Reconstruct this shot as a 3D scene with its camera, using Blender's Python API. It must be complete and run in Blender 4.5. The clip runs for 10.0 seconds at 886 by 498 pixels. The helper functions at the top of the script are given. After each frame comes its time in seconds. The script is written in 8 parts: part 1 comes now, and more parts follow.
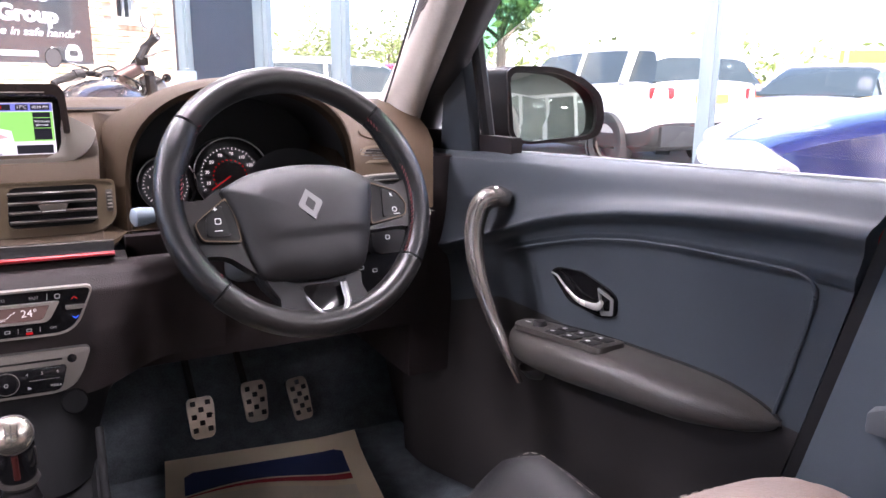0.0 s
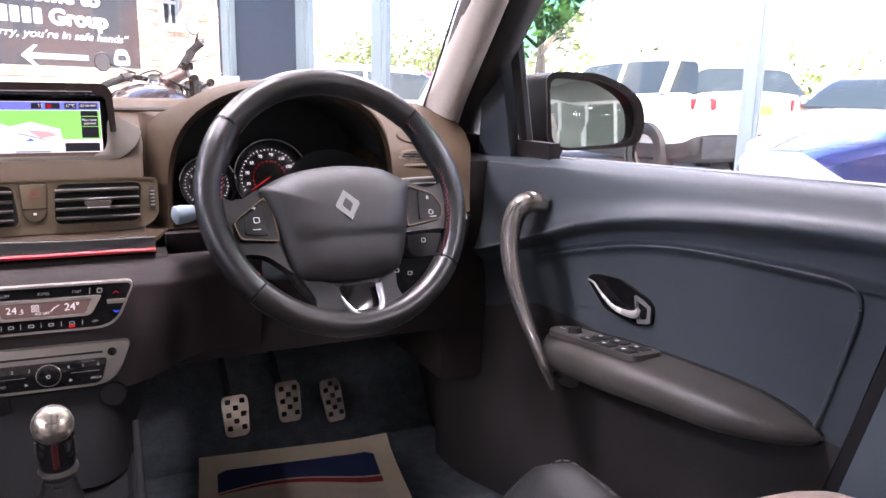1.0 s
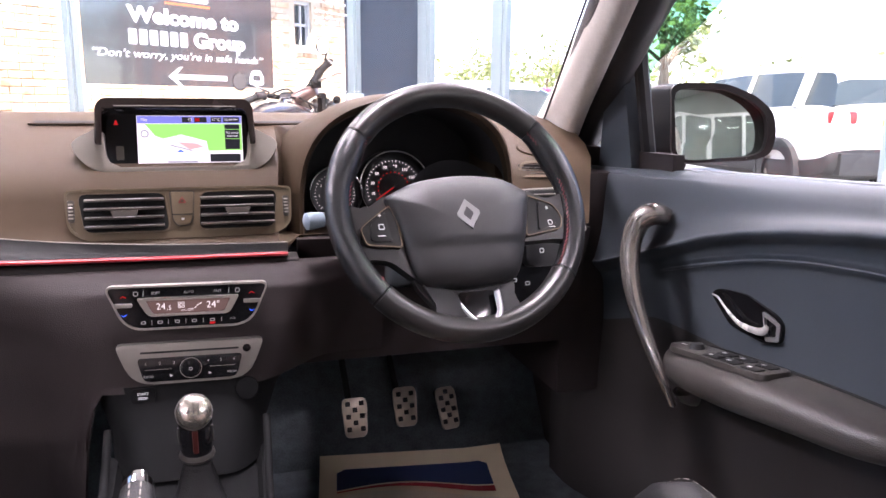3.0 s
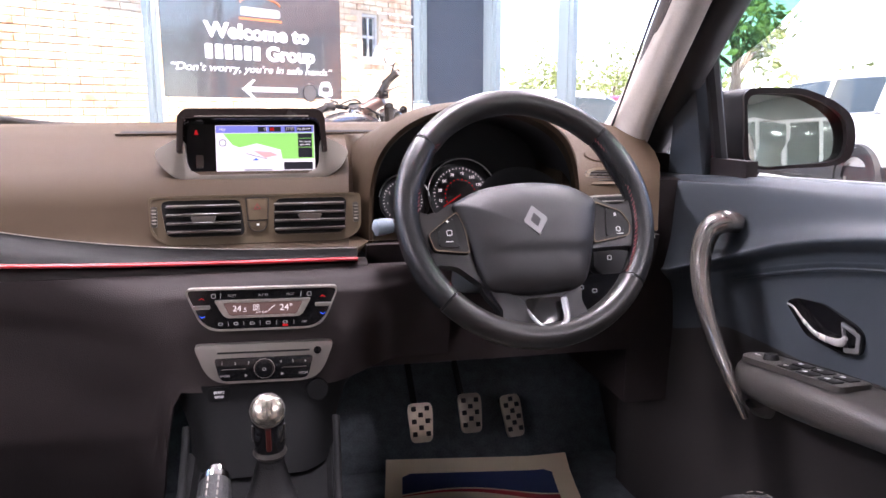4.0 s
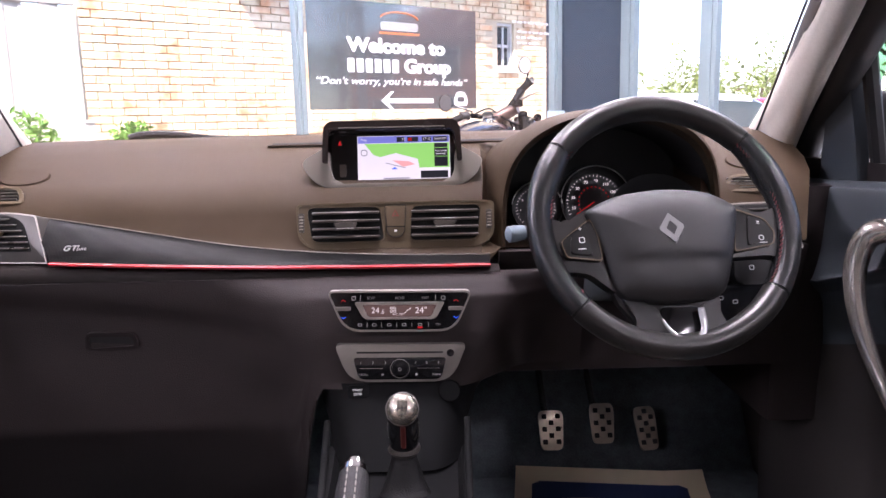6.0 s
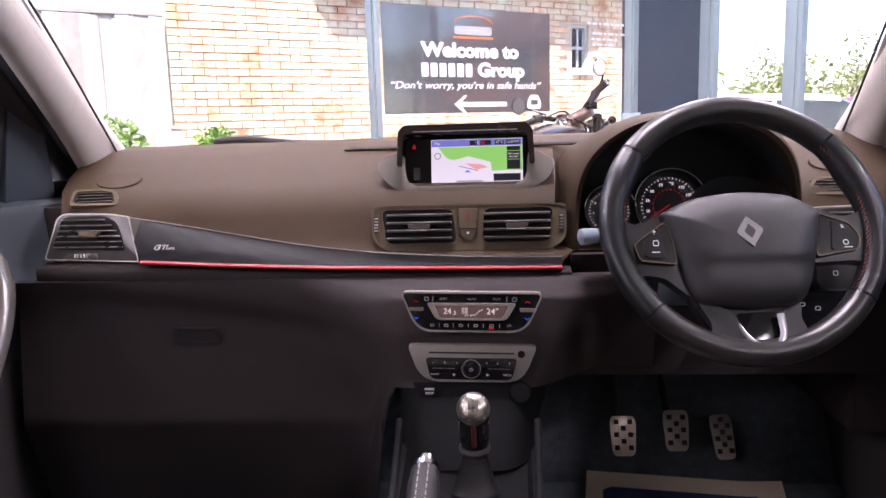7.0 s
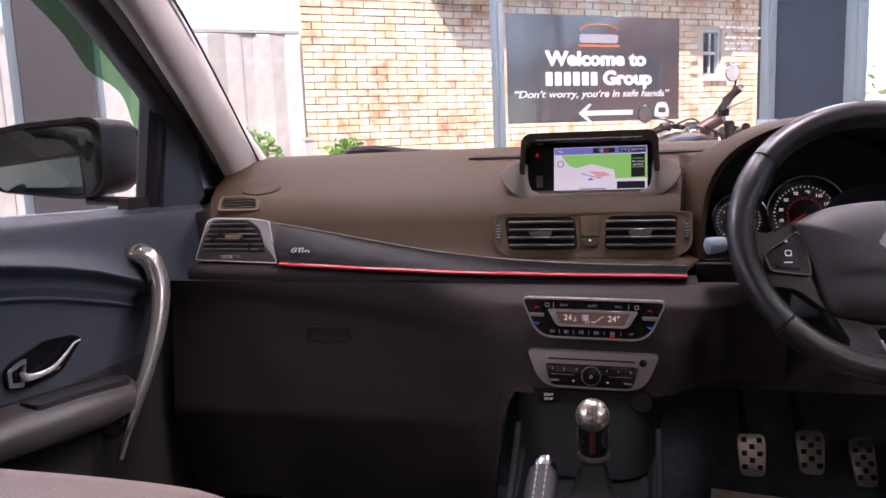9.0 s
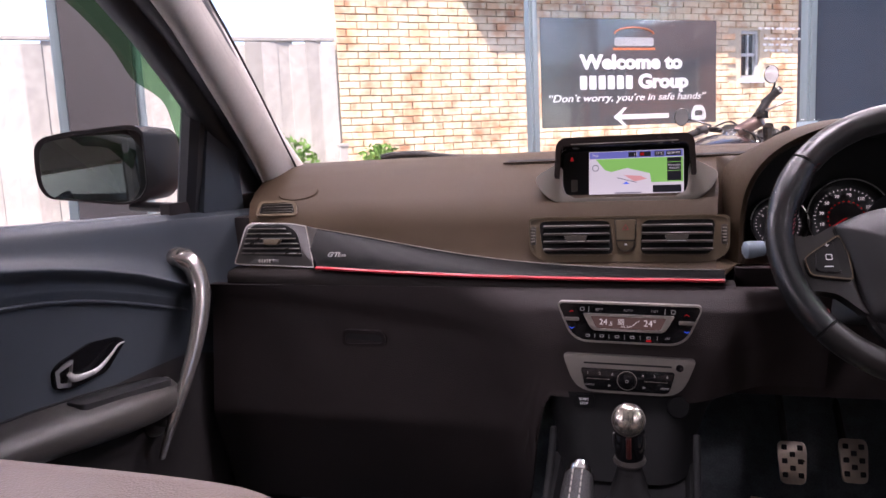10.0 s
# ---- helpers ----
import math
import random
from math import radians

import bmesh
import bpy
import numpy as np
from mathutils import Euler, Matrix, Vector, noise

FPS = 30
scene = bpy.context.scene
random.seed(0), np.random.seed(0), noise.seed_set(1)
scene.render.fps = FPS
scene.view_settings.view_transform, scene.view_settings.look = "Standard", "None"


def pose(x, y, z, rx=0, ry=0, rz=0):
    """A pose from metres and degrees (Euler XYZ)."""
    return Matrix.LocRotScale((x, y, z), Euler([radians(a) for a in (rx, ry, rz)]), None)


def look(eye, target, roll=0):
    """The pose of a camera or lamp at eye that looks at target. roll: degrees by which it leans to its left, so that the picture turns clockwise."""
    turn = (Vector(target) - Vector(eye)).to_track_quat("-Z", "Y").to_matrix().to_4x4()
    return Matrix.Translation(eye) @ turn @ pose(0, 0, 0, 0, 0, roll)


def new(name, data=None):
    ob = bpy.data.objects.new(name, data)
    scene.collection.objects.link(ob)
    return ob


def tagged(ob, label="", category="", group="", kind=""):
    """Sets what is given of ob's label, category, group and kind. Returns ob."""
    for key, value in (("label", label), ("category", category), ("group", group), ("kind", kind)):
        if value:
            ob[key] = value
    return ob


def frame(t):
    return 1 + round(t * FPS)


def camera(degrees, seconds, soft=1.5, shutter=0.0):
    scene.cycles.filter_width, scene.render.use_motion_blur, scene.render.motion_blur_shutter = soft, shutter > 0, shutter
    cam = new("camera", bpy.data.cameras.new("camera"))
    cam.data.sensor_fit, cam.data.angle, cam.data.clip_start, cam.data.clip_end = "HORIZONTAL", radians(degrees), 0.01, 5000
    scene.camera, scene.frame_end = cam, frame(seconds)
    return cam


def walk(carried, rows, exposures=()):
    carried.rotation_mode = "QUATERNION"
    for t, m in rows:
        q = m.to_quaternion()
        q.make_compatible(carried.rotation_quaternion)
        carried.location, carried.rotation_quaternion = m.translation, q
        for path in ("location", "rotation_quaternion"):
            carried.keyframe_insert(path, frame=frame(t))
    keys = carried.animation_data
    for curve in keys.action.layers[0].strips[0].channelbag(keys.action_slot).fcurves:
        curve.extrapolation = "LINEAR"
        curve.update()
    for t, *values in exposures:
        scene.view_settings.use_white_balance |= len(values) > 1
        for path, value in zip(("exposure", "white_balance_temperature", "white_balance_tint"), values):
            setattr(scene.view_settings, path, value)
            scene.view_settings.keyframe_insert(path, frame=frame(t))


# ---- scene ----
cam = camera(61.9, 10.0)
PATH = [
    (0, (0.075, 0.1, 1.081), (1.009, 1.812, 0.634), 0.5),
    (0.5, (0.076, 0.1, 1.077), (0.974, 1.833, 0.641), 0.8),
    (1, (0.075, 0.1, 1.074), (0.925, 1.859, 0.648), 1.1),
    (1.5, (0.071, 0.098, 1.069), (0.861, 1.888, 0.652), 1.1),
    (2, (0.068, 0.096, 1.068), (0.79, 1.916, 0.66), 1.0),
    (2.5, (0.066, 0.092, 1.068), (0.712, 1.943, 0.668), 0.8),
    (4, (0.057, 0.078, 1.065), (0.455, 2.004, 0.701), -0.1),
    (4.5, (0.054, 0.074, 1.064), (0.37, 2.017, 0.71), -0.3),
    (5, (0.054, 0.069, 1.064), (0.283, 2.025, 0.717), -0.7),
    (5.5, (0.055, 0.066, 1.066), (0.194, 2.031, 0.723), -1.0),
    (7, (0.055, 0.049, 1.066), (-0.095, 2.017, 0.741), -1.7),
    (7.5, (0.054, 0.043, 1.066), (-0.188, 2.003, 0.752), -1.9),
    (8, (0.057, 0.037, 1.066), (-0.271, 1.986, 0.762), -2.0),
    (8.5, (0.058, 0.031, 1.065), (-0.347, 1.967, 0.77), -2.1),
    (9, (0.057, 0.025, 1.064), (-0.415, 1.948, 0.776), -2.2),
    (9.5, (0.056, 0.021, 1.065), (-0.467, 1.931, 0.785), -2.4),
    (10, (0.057, 0.018, 1.064), (-0.503, 1.919, 0.793), -2.6),
]
walk(cam, [(t, look(eye, target, roll)) for t, eye, target, roll in PATH],
     exposures=[(0, 2.95, 6150, 28), (2.7, 3.0, 6250, 29), (4.5, 2.85, 6150, 28), (5.7, 2.6, 6150, 29), (7.0, 2.3, 6200, 33), (8.5, 1.95, 6250, 34), (10, 1.9, 6250, 34)])

# ---- world, sun and large lights ----
world = bpy.data.worlds.new("sky")
scene.world = world
world.use_nodes = True
SUN_AZ, SUN_EL = radians(200), radians(52)   # azimuth measured from +y towards +x
sky = world.node_tree.nodes.new("ShaderNodeTexSky")
sky.sky_type, sky.sun_disc, sky.sun_elevation, sky.sun_rotation = "NISHITA", False, SUN_EL, SUN_AZ
sky_bg = world.node_tree.nodes["Background"]
world.node_tree.links.new(sky.outputs[0], sky_bg.inputs[0])
sky_bg.inputs[1].default_value = 0.125
sun = new("sun", bpy.data.lights.new("sun", "SUN"))
sun.data.energy, sun.data.angle, sun.data.color = 3.9, radians(0.5), (1.0, 0.93, 0.80)
sun_from = Vector((math.sin(SUN_AZ) * math.cos(SUN_EL), math.cos(SUN_AZ) * math.cos(SUN_EL), math.sin(SUN_EL)))
LAMP_GLOW = 20.0   # strength of the showroom ceiling panels
sun.matrix_world = look(sun_from * 30, (0, 0, 0))


# ---- materials ----
def mat(name, color, rough=0.5, metal=0.0, vary=0.12, scale=30.0, bump=0.0, bump_scale=400.0, rvar=0.1, coat=0.0,
        spec=0.5, per_object=0.0, emit=0.0, island=False):
    m = bpy.data.materials.new(name)
    m.use_nodes = True
    nt = m.node_tree
    b = nt.nodes["Principled BSDF"]
    N = nt.nodes.new
    co = N("ShaderNodeTexCoord")
    no = N("ShaderNodeTexNoise")
    no.inputs["Scale"].default_value, no.inputs["Detail"].default_value = scale, 6
    nt.links.new(co.outputs["Object"], no.inputs["Vector"])
    no2 = N("ShaderNodeTexNoise")
    no2.inputs["Scale"].default_value, no2.inputs["Detail"].default_value = scale * 0.13, 3
    nt.links.new(co.outputs["Object"], no2.inputs["Vector"])
    add = N("ShaderNodeMath")
    add.operation = "MULTIPLY_ADD"
    add.inputs[1].default_value = 0.5
    nt.links.new(no.outputs[0], add.inputs[0])
    half = N("ShaderNodeMath")
    half.operation = "MULTIPLY"
    half.inputs[1].default_value = 0.5
    nt.links.new(no2.outputs[0], half.inputs[0])
    nt.links.new(half.outputs[0], add.inputs[2])
    ramp = N("ShaderNodeValToRGB")
    ramp.color_ramp.elements[0].position, ramp.color_ramp.elements[1].position = 0.3, 0.7
    ramp.color_ramp.elements[0].color = (*[c * (1 - vary) for c in color], 1)
    ramp.color_ramp.elements[1].color = (*[min(1, c * (1 + vary)) for c in color], 1)
    nt.links.new(add.outputs[0], ramp.inputs[0])
    col = ramp.outputs[0]
    if per_object:
        oi = N("ShaderNodeNewGeometry") if island else N("ShaderNodeObjectInfo")
        hsv = N("ShaderNodeHueSaturation")
        mr = N("ShaderNodeMapRange")
        mr.inputs["To Min"].default_value, mr.inputs["To Max"].default_value = 1 - per_object, 1 + per_object
        nt.links.new(oi.outputs["Random Per Island" if island else "Random"], mr.inputs["Value"])
        nt.links.new(mr.outputs[0], hsv.inputs["Value"])
        nt.links.new(col, hsv.inputs["Color"])
        col = hsv.outputs[0]
    nt.links.new(col, b.inputs["Base Color"])
    rr = N("ShaderNodeMapRange")
    rr.inputs["To Min"].default_value, rr.inputs["To Max"].default_value = max(0.02, rough - rvar), min(1, rough + rvar)
    nt.links.new(add.outputs[0], rr.inputs["Value"])
    nt.links.new(rr.outputs[0], b.inputs["Roughness"])
    b.inputs["Metallic"].default_value = metal
    b.inputs["Specular IOR Level"].default_value = spec
    b.inputs["Coat Weight"].default_value = coat
    b.inputs["Coat Roughness"].default_value = 0.04
    if bump:
        bn = N("ShaderNodeTexVoronoi")
        bn.inputs["Scale"].default_value = bump_scale
        nt.links.new(co.outputs["Object"], bn.inputs["Vector"])
        bu = N("ShaderNodeBump")
        bu.inputs["Strength"].default_value, bu.inputs["Distance"].default_value = bump, 0.001
        nt.links.new(bn.outputs["Distance"], bu.inputs["Height"])
        nt.links.new(bu.outputs[0], b.inputs["Normal"])
    if emit:
        nt.links.new(col, b.inputs["Emission Color"])
        b.inputs["Emission Strength"].default_value = emit
    return m


def glass_mat(name, tint=(1, 1, 1), gloss=1.0, veil=0.0):
    m = bpy.data.materials.new(name)
    m.use_nodes = True
    nt = m.node_tree
    nt.nodes.remove(nt.nodes["Principled BSDF"])
    tr, gl = nt.nodes.new("ShaderNodeBsdfTransparent"), nt.nodes.new("ShaderNodeBsdfGlossy")
    fr, mx = nt.nodes.new("ShaderNodeLayerWeight"), nt.nodes.new("ShaderNodeMixShader")
    mul, pw = nt.nodes.new("ShaderNodeMath"), nt.nodes.new("ShaderNodeMath")
    pw.operation, mul.operation = "POWER", "MULTIPLY_ADD"
    pw.inputs[1].default_value = 5.0
    mul.inputs[1].default_value, mul.inputs[2].default_value = 0.9 * gloss, 0.04 * gloss
    fr.inputs[0].default_value = 0.5
    tr.inputs[0].default_value = (*tint, 1)
    gl.inputs["Roughness"].default_value = 0.01
    nt.links.new(fr.outputs["Facing"], pw.inputs[0])
    nt.links.new(pw.outputs[0], mul.inputs[0])
    nt.links.new(mul.outputs[0], mx.inputs[0])
    nt.links.new(tr.outputs[0], mx.inputs[1])
    nt.links.new(gl.outputs[0], mx.inputs[2])
    out = mx.outputs[0]
    if veil:                                   # a pale uneven veil painted in for windscreen glare
        df, no, mr, m2 = nt.nodes.new("ShaderNodeBsdfDiffuse"), nt.nodes.new("ShaderNodeTexNoise"), nt.nodes.new("ShaderNodeMapRange"), nt.nodes.new("ShaderNodeMixShader")
        df.inputs[0].default_value = (0.75, 0.74, 0.72, 1)
        no.inputs["Scale"].default_value, no.inputs["Detail"].default_value = 5.0, 6
        mr.inputs["To Min"].default_value, mr.inputs["To Max"].default_value = veil * 0.5, veil * 1.5
        nt.links.new(no.outputs[0], mr.inputs["Value"])
        nt.links.new(mr.outputs[0], m2.inputs[0])
        nt.links.new(out, m2.inputs[1])
        nt.links.new(df.outputs[0], m2.inputs[2])
        out = m2.outputs[0]
    nt.links.new(out, nt.nodes["Material Output"].inputs[0])
    return m


def glow_mat(name, color, strength):
    m = bpy.data.materials.new(name)
    m.use_nodes = True
    b = m.node_tree.nodes["Principled BSDF"]
    b.inputs["Base Color"].default_value = (*[c * 0.3 for c in color], 1)
    b.inputs["Emission Color"].default_value = (*color, 1)
    b.inputs["Emission Strength"].default_value = strength
    b.inputs["Roughness"].default_value = 0.2
    return m


def carbon_mat():
    """Fine diagonal weave on dark trim."""
    m = mat("carbon weave", (0.035, 0.035, 0.036), 0.5, vary=0.1, spec=0.06)
    nt = m.node_tree
    b = nt.nodes["Principled BSDF"]
    co, mp = nt.nodes.new("ShaderNodeTexCoord"), nt.nodes.new("ShaderNodeMapping")
    mp.inputs["Rotation"].default_value = (0, radians(45), 0)
    ch = nt.nodes.new("ShaderNodeTexChecker")
    ch.inputs["Scale"].default_value = 300
    ch.inputs["Color1"].default_value, ch.inputs["Color2"].default_value = (0.0022, 0.0022, 0.0025, 1), (0.0125, 0.0122, 0.012, 1)
    nt.links.new(co.outputs["Object"], mp.inputs[0])
    nt.links.new(mp.outputs[0], ch.inputs["Vector"])
    nt.links.new(ch.outputs[0], b.inputs["Base Color"])
    bu = nt.nodes.new("ShaderNodeBump")
    bu.inputs["Strength"].default_value, bu.inputs["Distance"].default_value = 0.4, 0.001
    nt.links.new(ch.outputs[1], bu.inputs["Height"])
    nt.links.new(bu.outputs[0], b.inputs["Normal"])
    return m


def brick_mat(name, island):
    """Red-brown stock brick with pale cream patches; each brick has its own shade."""
    m = mat(name, (0.56, 0.29, 0.15), 0.85, vary=0.25, scale=14, bump=0.6, bump_scale=110, per_object=0.34, island=island)
    nt = m.node_tree
    b = nt.nodes["Principled BSDF"]
    src = b.inputs["Base Color"].links[0].from_socket
    geo, no, rp, mx = nt.nodes.new("ShaderNodeNewGeometry"), nt.nodes.new("ShaderNodeTexNoise"), nt.nodes.new("ShaderNodeValToRGB"), nt.nodes.new("ShaderNodeMixRGB")
    no.inputs["Scale"].default_value, no.inputs["Detail"].default_value, no.inputs["Roughness"].default_value = 4.5, 8, 0.72
    rp.color_ramp.elements[0].position, rp.color_ramp.elements[1].position = 0.36, 0.56
    rp.color_ramp.elements[1].color = (0.9, 0.9, 0.9, 1)
    # this cream paints in the sun's washed-out glare, besides real whitish splotches
    mx.inputs[2].default_value = (0.80, 0.69, 0.49, 1)
    nt.links.new(geo.outputs["Position"], no.inputs["Vector"])
    nt.links.new(no.outputs[0], rp.inputs[0])
    nt.links.new(rp.outputs[0], mx.inputs[0])
    nt.links.new(src, mx.inputs[1])
    nt.links.new(mx.outputs[0], b.inputs["Base Color"])
    return m


M = {}
M["dash"] = mat("soft dash plastic", (0.053, 0.0355, 0.0215), 0.6, vary=0.12, scale=18, bump=0.30, bump_scale=1100, spec=0.12)
M["dash_dark"] = mat("dark lower plastic", (0.027, 0.0215, 0.0215), 0.55, vary=0.15, scale=15, bump=0.4, bump_scale=700, spec=0.15)
M["trim"] = mat("grey-brown trim plastic", (0.112, 0.085, 0.054), 0.40, vary=0.08, scale=25, bump=0.15, bump_scale=900, spec=0.25)
M["silver"] = mat("satin silver trim", (0.31, 0.285, 0.255), 0.36, metal=0.35, vary=0.05, scale=60)
M["gloss_black"] = mat("gloss black plastic", (0.008, 0.008, 0.009), 0.12, vary=0.1, rvar=0.04)
M["black"] = mat("matt black plastic", (0.014, 0.014, 0.015), 0.6, vary=0.15)
M["slat"] = mat("vent slat grey-brown", (0.055, 0.048, 0.040), 0.30, vary=0.1)
M["void"] = mat("vent interior", (0.006, 0.006, 0.006), 0.9, vary=0.1)
M["red"] = mat("red trim stripe", (0.34, 0.018, 0.024), 0.3, vary=0.06)
M["carbon"] = carbon_mat()
M["leather"] = mat("black grained leather", (0.0105, 0.011, 0.012), 0.27, vary=0.06, scale=40, bump=0.22, bump_scale=700, rvar=0.015, spec=0.6)
M["leather_smooth"] = mat("worn smooth leather", (0.0125, 0.0118, 0.0108), 0.34, vary=0.06, scale=25, bump=0.08, bump_scale=1500, rvar=0.015, spec=0.55)
M["airbag"] = mat("airbag cover plastic", (0.0165, 0.0165, 0.0172), 0.42, spec=0.45, vary=0.1, scale=14, bump=0.25, bump_scale=1200)
M["door"] = mat("door soft plastic", (0.050, 0.061, 0.072), 0.55, spec=0.3, vary=0.1, scale=14, bump=0.16, bump_scale=1300)
M["door_insert"] = mat("door lower plastic", (0.026, 0.0235, 0.0230), 0.55, vary=0.12, scale=14, bump=0.3, bump_scale=900, spec=0.3)
M["pillar"] = mat("warm grey woven pillar trim", (0.51, 0.47, 0.42), 0.8, vary=0.08, scale=200, bump=0.35, bump_scale=1200)
M["pillar_low"] = mat("blue-grey pillar plastic", (0.085, 0.103, 0.120), 0.5, vary=0.08, scale=14, bump=0.16, bump_scale=1300)
M["rubber"] = mat("black rubber seal", (0.012, 0.012, 0.014), 0.55, vary=0.15)
M["chrome"] = mat("chrome", (0.75, 0.74, 0.72), 0.1, metal=1.0, vary=0.04, rvar=0.04)
M["steel"] = mat("brushed steel", (0.60, 0.52, 0.43), 0.30, metal=0.92, vary=0.15, scale=90)
# lifted from black to blue-grey to stand in for footwell haze
M["carpet"] = mat("black carpet", (0.105, 0.125, 0.140), 0.95, vary=0.4, scale=300, bump=0.8, bump_scale=900)
M["paper"] = mat("buff paper", (0.86, 0.73, 0.53), 0.7, vary=0.06, scale=12)
M["paper_blue"] = mat("blue print", (0.035, 0.055, 0.16), 0.7, vary=0.08)
M["paper_red"] = mat("red print", (0.50, 0.05, 0.05), 0.7, vary=0.08)
M["paper_white"] = mat("pale print", (0.80, 0.70, 0.55), 0.7, vary=0.05)
M["fabric"] = mat("dark grey seat fabric", (0.045, 0.042, 0.042), 0.9, vary=0.25, scale=250, bump=0.8, bump_scale=800)
M["seat_leather"] = mat("black seat leather", (0.013, 0.013, 0.0135), 0.5, vary=0.1, scale=40, bump=0.5, bump_scale=900, spec=0.3)
M["stitch"] = mat("pale stitching", (0.22, 0.20, 0.18), 0.8)
M["red_stitch"] = mat("red stitching", (0.13, 0.014, 0.018), 0.7)
M["carpaint_red"] = mat("red car paint", (0.30, 0.006, 0.012), 0.25, vary=0.05, coat=1.0)
M["glass"] = glass_mat("car glass")
M["veiled_glass"] = glass_mat("veiled windscreen glass", veil=0.055)
M["film"] = glass_mat("green sunstrip film", (0.17, 0.34, 0.20))
M["pod"] = mat("dark pod plastic", (0.009, 0.009, 0.0088), 0.42, spec=0.25, vary=0.1)
M["showglass"] = glass_mat("showroom glass", (0.97, 0.99, 0.98), 0.8)
M["mirror"] = mat("mirror glass", (0.38, 0.43, 0.40), 0.03, metal=1.0, vary=0.01, rvar=0.01)
M["trim_light"] = mat("light grey trim plastic", (0.25, 0.23, 0.20), 0.34, vary=0.06, scale=25, bump=0.1, bump_scale=900)
# the black cowl's blue-grey window sheen is put into its colour
M["cowl"] = mat("black cowl with painted sheen", (0.075, 0.084, 0.090), 0.4, vary=0.08)
M["white_ink"] = mat("white print", (0.8, 0.8, 0.8), 0.6, vary=0.02)
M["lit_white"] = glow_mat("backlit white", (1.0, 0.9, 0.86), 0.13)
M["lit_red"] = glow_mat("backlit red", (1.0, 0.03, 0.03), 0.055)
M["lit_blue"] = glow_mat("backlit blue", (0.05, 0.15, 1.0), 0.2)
M["lcd_pale"] = glow_mat("pale message display", (0.42, 0.45, 0.50), 0.06)
M["lcd"] = glow_mat("dim amber display", (0.16, 0.10, 0.085), 0.10)
M["scr_map"] = glow_mat("screen map land", (0.86, 0.82, 0.85), 0.165)
M["scr_green"] = glow_mat("screen green", (0.30, 0.72, 0.16), 0.165)
M["scr_blue"] = glow_mat("screen blue bar", (0.20, 0.22, 0.62), 0.165)
M["scr_pink"] = glow_mat("screen pink block", (0.90, 0.42, 0.40), 0.165)
M["scr_dark"] = glow_mat("screen dark box", (0.02, 0.02, 0.025), 0.165)
M["scr_ink"] = glow_mat("screen grey ink", (0.30, 0.30, 0.34), 0.165)
M["scr_pale"] = glow_mat("screen pale blue", (0.55, 0.72, 0.92), 0.165)
M["column"] = mat("blue-grey column paint", (0.034, 0.052, 0.074), 0.8, vary=0.05, scale=4, spec=0.12)
M["frame"] = mat("pale grey aluminium frame", (0.23, 0.295, 0.31), 0.4, metal=0.2, vary=0.05)
M["plaster"] = mat("white showroom plaster", (0.24, 0.26, 0.245), 0.8, vary=0.08, scale=3)
M["ceiling"] = mat("pale ceiling board", (0.40, 0.40, 0.39), 0.85, vary=0.05, scale=3)
M["floor"] = mat("pale grey floor tile", (0.42, 0.42, 0.41), 0.25, vary=0.06, scale=3)
M["asphalt"] = mat("pale sunlit yard concrete", (0.22, 0.215, 0.205), 0.9, vary=0.2, scale=3, bump=0.5, bump_scale=60)
M["kerb"] = mat("pale paving", (0.40, 0.38, 0.35), 0.85, vary=0.12, scale=5)
M["brick"] = brick_mat("multi brown brick", False)
M["brick_rest"] = brick_mat("multi brown brick joined", True)
M["mortar"] = mat("pale mortar", (0.56, 0.47, 0.34), 0.95, vary=0.12, scale=30)
M["fence"] = mat("weathered fence board", (0.40, 0.37, 0.33), 0.9, vary=0.25, scale=14, bump=0.4, bump_scale=100, per_object=0.25)
M["leaf"] = mat("fresh green leaf", (0.10, 0.22, 0.03), 0.6, vary=0.4, scale=20)
# leaf green paled to carry the glare on the sunlit trees
M["leaf_dark"] = mat("pale tree leaf", (0.125, 0.16, 0.04), 0.6, vary=0.4, scale=8)
M["bark"] = mat("bark", (0.12, 0.09, 0.06), 0.9, vary=0.3, scale=20)
M["sign"] = mat("dark glossy sign film", (0.070, 0.075, 0.085), 0.06, vary=0.1, rvar=0.03, spec=0.9)
M["blue_paint"] = mat("dark blue car paint", (0.009, 0.014, 0.075), 0.22, vary=0.06, coat=1.0)
M["white_paint"] = mat("white car paint", (0.50, 0.50, 0.49), 0.25, vary=0.03, coat=0.8)
M["silver_paint"] = mat("silver car paint", (0.32, 0.32, 0.33), 0.28, metal=0.3, vary=0.05, coat=0.8)
M["car_glass"] = mat("dark car window", (0.030, 0.040, 0.042), 0.08, vary=0.1, rvar=0.03, spec=0.3)
M["tyre"] = mat("tyre rubber", (0.018, 0.018, 0.018), 0.8, vary=0.2)
M["yellow"] = mat("yellow sign paint", (0.62, 0.42, 0.04), 0.6)
M["headlight"] = mat("headlamp glass", (0.6, 0.6, 0.58), 0.12, metal=0.4)
M["hood"] = mat("dark brown hood plastic", (0.016, 0.011, 0.0095), 0.25, vary=0.1, bump=0.1, bump_scale=800)
M["console"] = mat("black console plastic", (0.0055, 0.0058, 0.0062), 0.75, vary=0.15, scale=15, bump=0.3, bump_scale=900, spec=0.10)
M["shell"] = mat("dark mirror shell", (0.0072, 0.0069, 0.0072), 0.45, spec=0.25, vary=0.08)
M["bright"] = mat("satin chrome plating", (0.66, 0.64, 0.61), 0.28, metal=0.45, vary=0.05)
